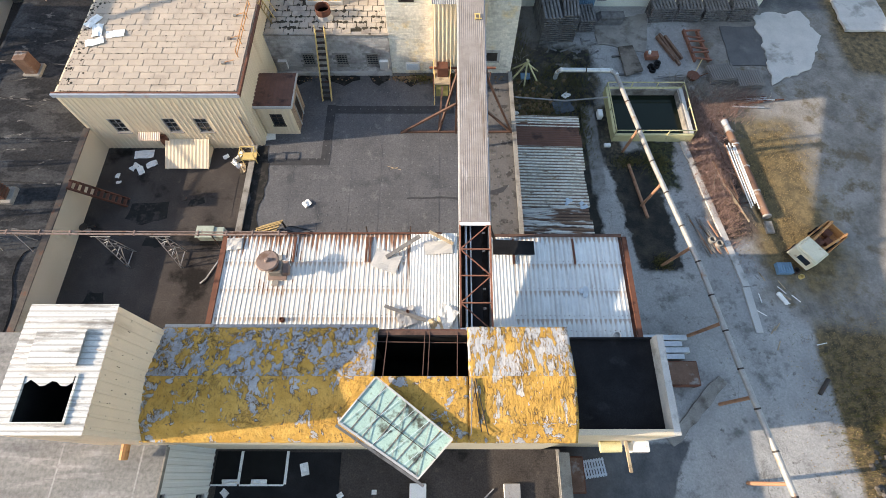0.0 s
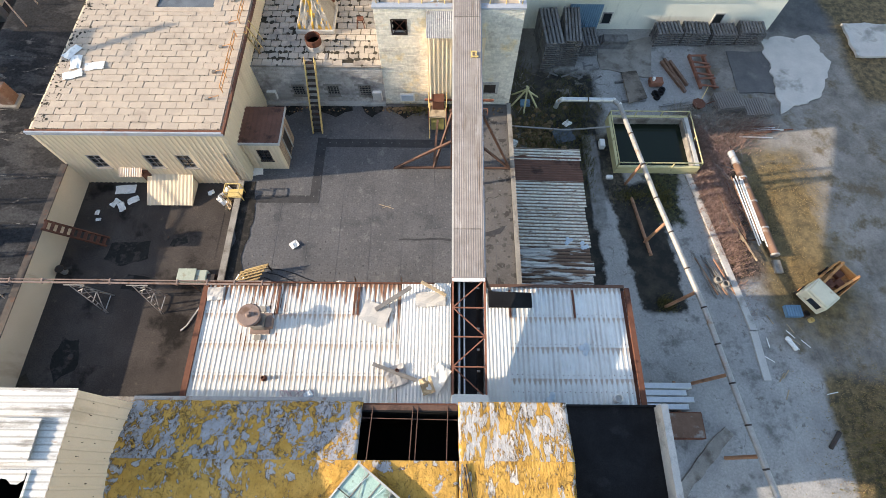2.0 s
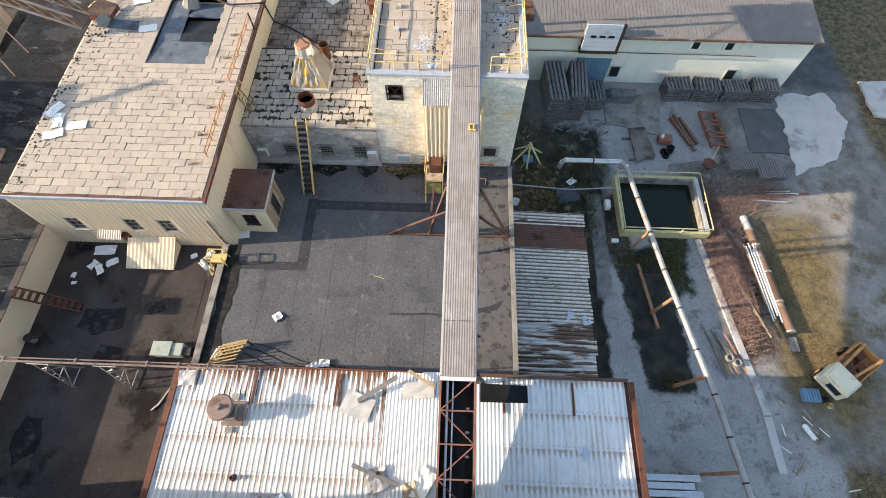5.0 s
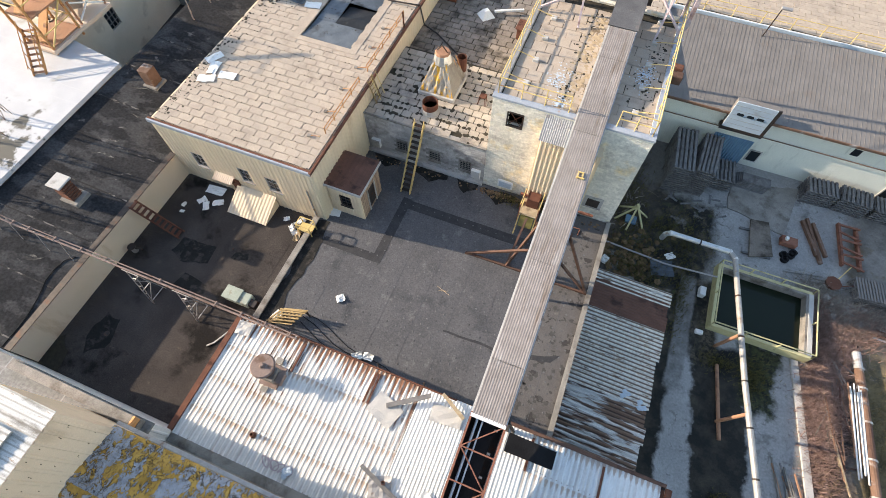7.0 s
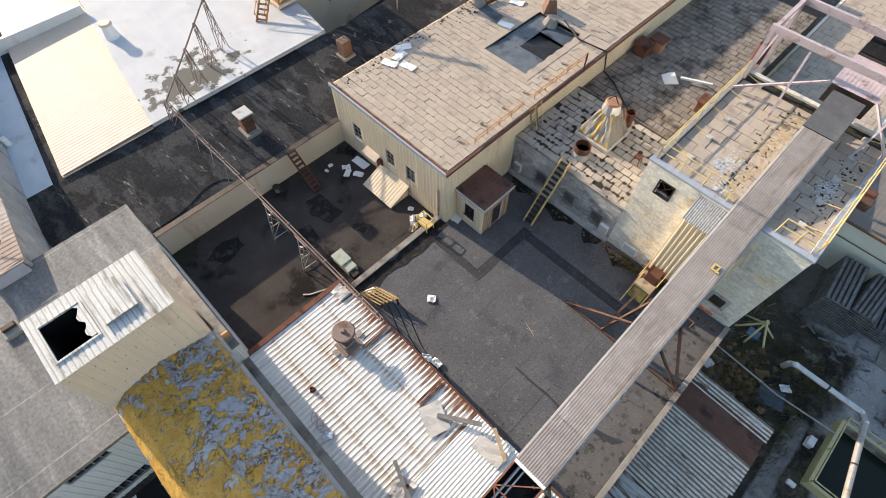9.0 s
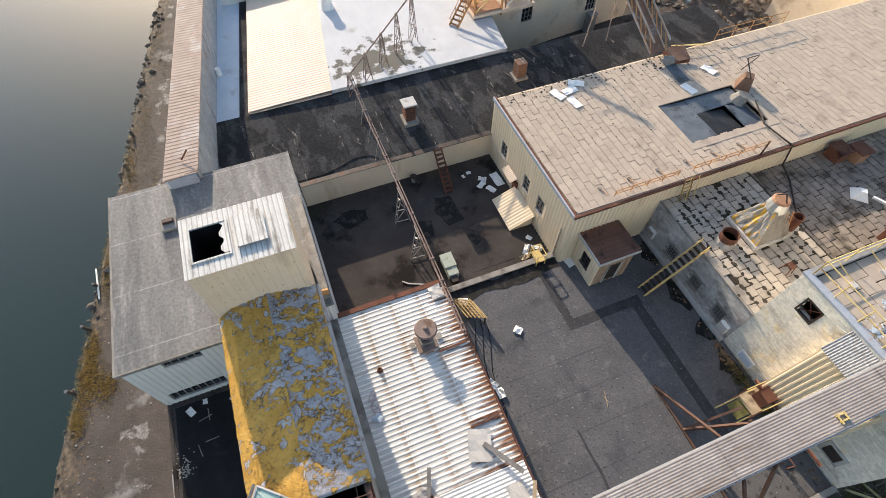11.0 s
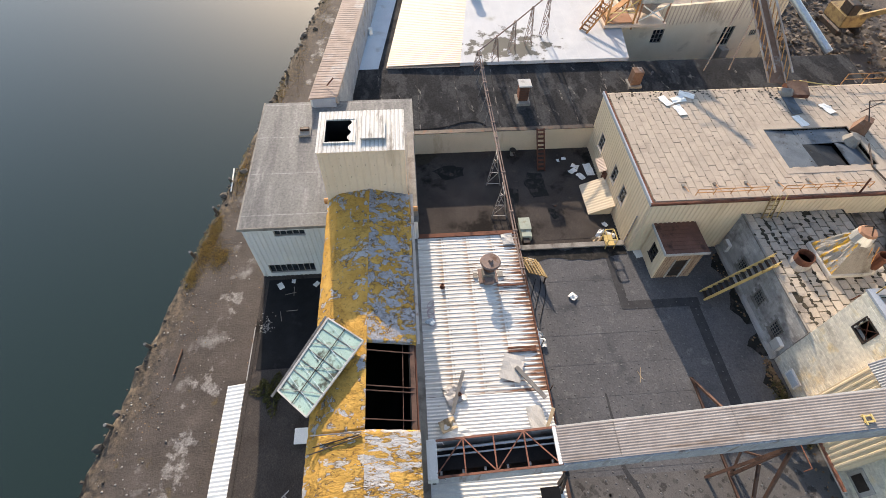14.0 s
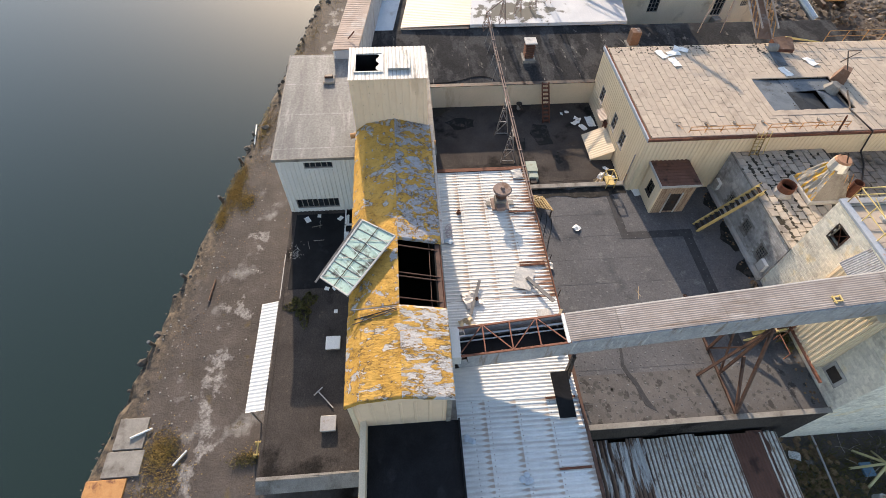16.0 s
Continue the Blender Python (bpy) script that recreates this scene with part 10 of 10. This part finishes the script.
tagged(part("alley_ground", boxed(-39.5, -31, 28, 50, 1.0, 1.6), "gravel_roof"), "dark alley surface between the halls", "alley", kind="structure")
# stair tower and hopper
stt = thing("stair_tower", (-36.5, 27.6, 7.7), "rusty yellow steel stair tower on the white roof", "stair tower")
for x in (-37.8, -35.6):
    for y in (26.4, 28.9):
        part("column", bars([((x, y, 7.6), (x, y, 15))], 0.14), "orange_steel", stt)
for z in (8.2, 10.4, 12.6, 14.8):
    part("landing", boxed(-37.8, -35.6, 26.4, 28.9, z, z + 0.1), "tan_rust", stt)
    for y in (26.4, 28.9):
        part("rail", bars([((-37.8, y, z + 1.0), (-35.6, y, z + 1.0))], 0.06), "yellow_steel", stt)
    part("rail", bars([((-35.6, 26.4, z + 1.0), (-35.6, 28.9, z + 1.0))], 0.06), "yellow_steel", stt)
    part("flight", bars([((-36.7, 26.5, z), (-36.7, 28.8, z + 2.2))], 0.7, 0.12), "orange_steel", stt)
part("brace", bars([((-35.6, 26.4, 8.2), (-35.6, 28.9, 10.4))], 0.08), "yellow_steel", stt)
part("brace", bars([((-35.6, 28.9, 10.4), (-35.6, 26.4, 12.6))], 0.08), "yellow_steel", stt)
part("base_frame", boxed(-38, -35.4, 26.2, 32.0, 7.9, 8.15), "cream_sheet", stt)
stair("tower_steps", (-35.2, 24.3, 7.75), (-36.6, 26.4, 9.6), 0.8, "orange_steel", "tan_rust", "rusty steps down to the white roof", 8, 0.6)
hp = thing("steel_hopper", (-37, 30.5, 8.15), "large pale steel hopper on a frame", "hopper")
part("hopper_body", boxed(-39.2, -35.6, 29.1, 32.0, 9.9, 13.5, bevel=0.08), "concrete", hp)
part("hopper_mouth", tube(bmesh.new(), (-37.3, 30.5, 8.5), (-37.3, 30.5, 9.9), 0.9, 4, 2.0), "grey_steel", hp)
for x in (-39, -35.7):
    for y in (29.3, 31.8):
        part("leg", bars([((x, y, 8.15), (x, y, 9.9))], 0.12), "tan_rust", hp)
part("brace", bars([((-35.7, 29.3, 8.3), (-35.7, 31.8, 9.8))], 0.09), "white_board", hp)
part("brace", bars([((-35.7, 31.8, 8.3), (-35.7, 29.3, 9.8))], 0.09), "white_board", hp)
# demolition heap and excavator north-west
bm = bmesh.new()
for k in range(900):
    lump(bm, (rng.uniform(-56, -32), rng.uniform(48, 66), ground_z(-40, 50) + rng.uniform(0, 0.9)), rng.choice((0.1, 0.15, 0.2, 0.3, 0.45)), k, 0.6)
tagged(part("demolition_heap", bm, "heap_rubble"), "heap of brown demolition rubble", "rubble", kind="stuff")
exv = thing("excavator", (-44, 57.5, DOCK), "yellow tracked excavator among rubble", "excavator")
for y in (56.3, 58.5):
    part("track", boxed(-46, -42.2, y - 0.3, y + 0.3, DOCK + 1.0, DOCK + 1.8, bevel=0.2), "dark_steel", exv)
# the excavator's yellow is dimmed: its shade is put into the colour
part("body", boxed(-46, -42.6, 56.1, 58.7, DOCK + 1.8, DOCK + 3.2, bevel=0.12), "dim_faded_yellow", exv)
part("cab", boxed(-44.2, -42.6, 56.1, 57.2, DOCK + 3.2, DOCK + 4.4, bevel=0.1), "dark_steel", exv)
part("boom", bars([((-42.8, 57.8, DOCK + 3), (-40.5, 60.2, DOCK + 5.4))], 0.4, 0.5), "dim_faded_yellow", exv)
part("stick", bars([((-40.5, 60.2, DOCK + 5.4), (-38.5, 62.6, DOCK + 3))], 0.3, 0.4), "dim_faded_yellow", exv)
part("bucket", tube(bmesh.new(), (-38.9, 62.0, DOCK + 2.6), (-37.9, 63.1, DOCK + 2.6), 0.6, 8), "dark_steel", exv)
tagged(part("long_duct", tubes([((-33.5, 47.8, 6.0), (-40.5, 44.5, 9.5))], 0.35, 12), "galvanised"), "long bright duct behind the tar roof", "duct")
fb = block_building("tan_far_block", -34, -20, 60, 78, DOCK, 10.5, "plaster_tan", "paver_grey", "tan block beyond the rubble yard")

# ---- pieces of roofs and walls, last ----
def sheet_mesh(name, w, l, pitch, amp, material, seg=4, box_profile=False):
    bm = wave_sheet((0, 0, 0), (w, 0, 0), (0, l, 0), pitch, amp, seg, box_profile)
    me = bpy.data.meshes.new(name)
    bm.to_mesh(me)
    bm.free()
    me.materials.append(M[material])
    return me


# main corrugated roof: lapped sheets, waves along y
rp = random.Random(11)
old_sheet = sheet_mesh("roof_sheet", 1.0, 1.62, 0.25, 0.021, "white_sheet", 4, True)
fresh_sheet = sheet_mesh("roof_sheet", 0.85, 3.25, 0.17, 0.012, "new_sheet")
fresh_wide = sheet_mesh("roof_sheet", 0.92, 3.25, 0.17, 0.012, "new_sheet")
east_sheet = sheet_mesh("roof_sheet", 1.0, 1.62, 0.25, 0.02, "east_sheet", 4, True)


def lay(me, x, y, z, turn=0.5):
    piece("roof_sheet", me, corr, Matrix.Translation((x, y, z)) @ Matrix.Rotation(radians(rp.uniform(-turn, turn)), 4, "Z") @ Matrix.Rotation(radians(-0.22), 4, "X"))


for r in range(4):
    for c in range(10):
        lay(old_sheet, -12.75 + c * 1.0, 8.3 + 1.55 * r, CW - 0.045 + rp.uniform(0, 0.004), 0.12)
    for c in range(6):
        lay(east_sheet, 2.75 + c * 1.0, 8.3 + 1.55 * r, CE - 0.045 + rp.uniform(0, 0.004), 0.12)
for r in range(2):
    for c in range(3):
        lay(fresh_sheet, -2.72 + c * 0.85, 8.3 + 3.1 * r, CW - 0.03 + rp.uniform(0, 0.008), 0.2)
    for c in range(3):
        lay(fresh_wide, 0.02 + c * 0.91, 8.3 + 3.1 * r, CE - 0.03 + rp.uniform(0, 0.008), 0.2)
# lean-to sheets, waves along x
low_sheet = sheet_mesh("lean_to_sheet", 1.0, 4.9, 0.25, 0.036, "rust_sheet", 6)
rusty_low = sheet_mesh("rusty_sheet", 1.0, 4.9, 0.25, 0.036, "rust_valley", 6)
brown_low = sheet_mesh("brown_sheet", 1.0, 4.9, 0.2, 0.02, "brown_sheet")
for c in range(12):
    me = brown_low if c in (9, 10) else (rusty_low if c in (0, 1, 2, 3) else low_sheet)
    y = 15.0625 + c * 1.0 - (0.25 if c == 11 else 0)
    piece("roof_sheet", me, shed, Matrix.Translation((9.05 + rp.uniform(-0.12, 0.1), y, 2.82 + rp.uniform(0, 0.01) + (0.02 if c in (9, 10) else 0))) @ Matrix.Rotation(radians(2.2), 4, "Y") @ Matrix.Rotation(radians(90), 4, "Z"))


# slab roofs
def slab_roof(parent, me, x0, x1, y0, y1, z, w, d, jitter, keep, gap, drop, seed, name="slab"):
    """Courses of slabs; those within keep(x, y) are pieces, the rest one mesh."""
    r = random.Random(seed)
    vs0 = [v.co.copy() for v in me.vertices]
    fs0 = [tuple(p.vertices) for p in me.polygons]
    verts, faces, n = [], [], 0
    j, y = 0, y0 + d / 2
    while y < y1 - d / 2 + 0.01:
        off = 0.5 * w if j % 2 else 0.0
        edges = [x0] + [x0 + off + w * k for k in range(1 - (1 if off else 0), int((x1 - x0) / w) + 2) if x0 + 0.15 < x0 + off + w * k < x1 - 0.15] + [x1]
        for xa, xb in zip(edges, edges[1:]):
            cx, f = (xa + xb) / 2, (xb - xa) / w
            if gap(cx, y) or r.random() < drop:
                continue
            m = Matrix.Translation((cx + r.uniform(-jitter, jitter), y + r.uniform(-jitter, jitter), z + r.uniform(0, 0.02))) @ Euler((radians(r.uniform(-1.2, 1.2)), radians(r.uniform(-1, 1)), radians(r.uniform(-1.6, 1.6)))).to_matrix().to_4x4()
            if keep(cx, y) and n < 300:
                piece(name, me, parent, m @ Matrix.Diagonal((f, 1, 1, 1)))
                n += 1
            else:
                b = len(verts)
                m = m @ Matrix.Diagonal((f, 1, 1, 1))
                verts += [m @ v for v in vs0]
                faces += [tuple(b + i for i in q) for q in fs0]
        y += d
        j += 1
    if verts:
        mm = bpy.data.meshes.new("slabs")
        mm.from_pydata(verts, [], faces)
        mm.materials.append(me.materials[0])
        ob = new("slab_field", mm)
        adopt(ob, parent)
        tagged(ob, kind="stuff")


slab = piece_mesh("slab", 0.885, 0.475, 0.06, "paver")
slab_roof(beige, slab, -23.4, -12.95, 22.75, 61.5, DK, 0.9, 0.49, 0.008, lambda x, y: y < 34,
          lambda x, y: -19.1 < x < -15.0 and 32.1 < y < 38.5, 0.0, 5)
slab_g = piece_mesh("slab", 0.59, 0.49, 0.06, "paver_grey")
slab_roof(wing, slab_g, -12.8, TX0 - 0.02, 28.96, 35.55, AZ - 0.06, 0.64, 0.54, 0.02, lambda x, y: True, lambda x, y: -10.4 < x < -7.7 and 31.6 < y < 34.3, 0.02, 6)
# darker slabs: moss and the partial shade of this lower roof, both in the colour
slab_d = piece_mesh("slab", 0.61, 0.515, 0.06, "paver_dark")
slab_roof(wing, slab_d, -12.8, TX0 - 0.02, 35.7, 55.9, AZ - 0.5, 0.66, 0.56, 0.025, lambda x, y: False, lambda x, y: False, 0.0, 7)
slab_t = piece_mesh("slab", 0.775, 0.775, 0.06, "paver")
slab_roof(tower, slab_t, TX0 + 0.35, TX1 - 0.3, TY0 + 0.35, TY1 - 0.4, TZ - 0.12, 0.8, 0.8, 0.015, lambda x, y: True, lambda x, y: False, 0.0, 8)
slab_roof(nb, slab_t, TX0 + 0.3, TX1 - 0.3, 39.5, 71, 6.0, 0.8, 0.8, 0.015, lambda x, y: False, lambda x, y: False, 0.0, 12)
slab_roof(hb, slab, 4.2, 30.7, 51.3, 71.5, 5.9, 0.9, 0.49, 0.01, lambda x, y: False, lambda x, y: False, 0.0, 13)


# painted and bare blockwork
def blocks(parent, me, x0, x1, y, z0, z1, w, h, holes, most, seed, name="block", turn=None):
    """Courses of blocks on a face that looks south, or that is turned; up to most of them are pieces, the rest one mesh."""
    r = random.Random(seed)
    vs0, fs0 = [v.co.copy() for v in me.vertices], [tuple(q.vertices) for q in me.polygons]
    verts, faces, n, j, z = [], [], 0, 0, z0 + h / 2
    while z < z1:
        off = w / 2 if j % 2 else 0
        edges = [x0] + [x0 + off + w * k for k in range(int((x1 - x0) / w) + 2) if x0 + 0.08 < x0 + off + w * k < x1 - 0.08] + [x1]
        for xa, xb in zip(edges, edges[1:]):
            cx = (xa + xb) / 2
            if any(q[0] - 0.1 < cx < q[1] + 0.1 and q[2] - 0.1 < z < q[3] + 0.1 for q in holes):
                continue
            m = Matrix.Translation((cx, y + 0.02 - r.uniform(0, 0.012), z)) @ Matrix.Rotation(radians(90), 4, "X") @ Matrix.Diagonal(((xb - xa) / w, 1, 1, 1))
            m = turn @ m if turn else m
            if n < most:
                piece(name, me, parent, m)
                n += 1
            else:
                b = len(verts)
                verts += [m @ v for v in vs0]
                faces += [tuple(b + i for i in q) for q in fs0]
        z += h
        j += 1
    if verts:
        mm = bpy.data.meshes.new("blocks")
        mm.from_pydata(verts, [], faces)
        mm.materials.append(me.materials[0])
        ob = new("blockwork", mm)
        adopt(ob, parent)
        tagged(ob, kind="stuff")


grey_block = piece_mesh("block", 0.405, 0.195, 0.035, "block_grey", 0.008)
blocks(wing, grey_block, -13.0, TX0, 28.95, ROOF + 0.22, AZ - 0.14, 0.415, 0.205, wh, 300, 21)
paint_block = piece_mesh("block", 0.405, 0.195, 0.032, "block_paint", 0.01)
blocks(tower, paint_block, TX0, TX1, TY0, ROOF, TZ - 0.02, 0.415, 0.205, th + [(-1.6, 1.75, 6.0, 12.5), (1.85, 3.0, 6.0, 7.1), (-3.6, -2.6, 5.3, 6.0)], 300, 22)
blocks(tower, paint_block, TY0 + 0.02, TY1, -TX1, 2.0, TZ - 0.02, 0.415, 0.205, (), 0, 23, turn=Matrix.Rotation(radians(90), 4, "Z"))
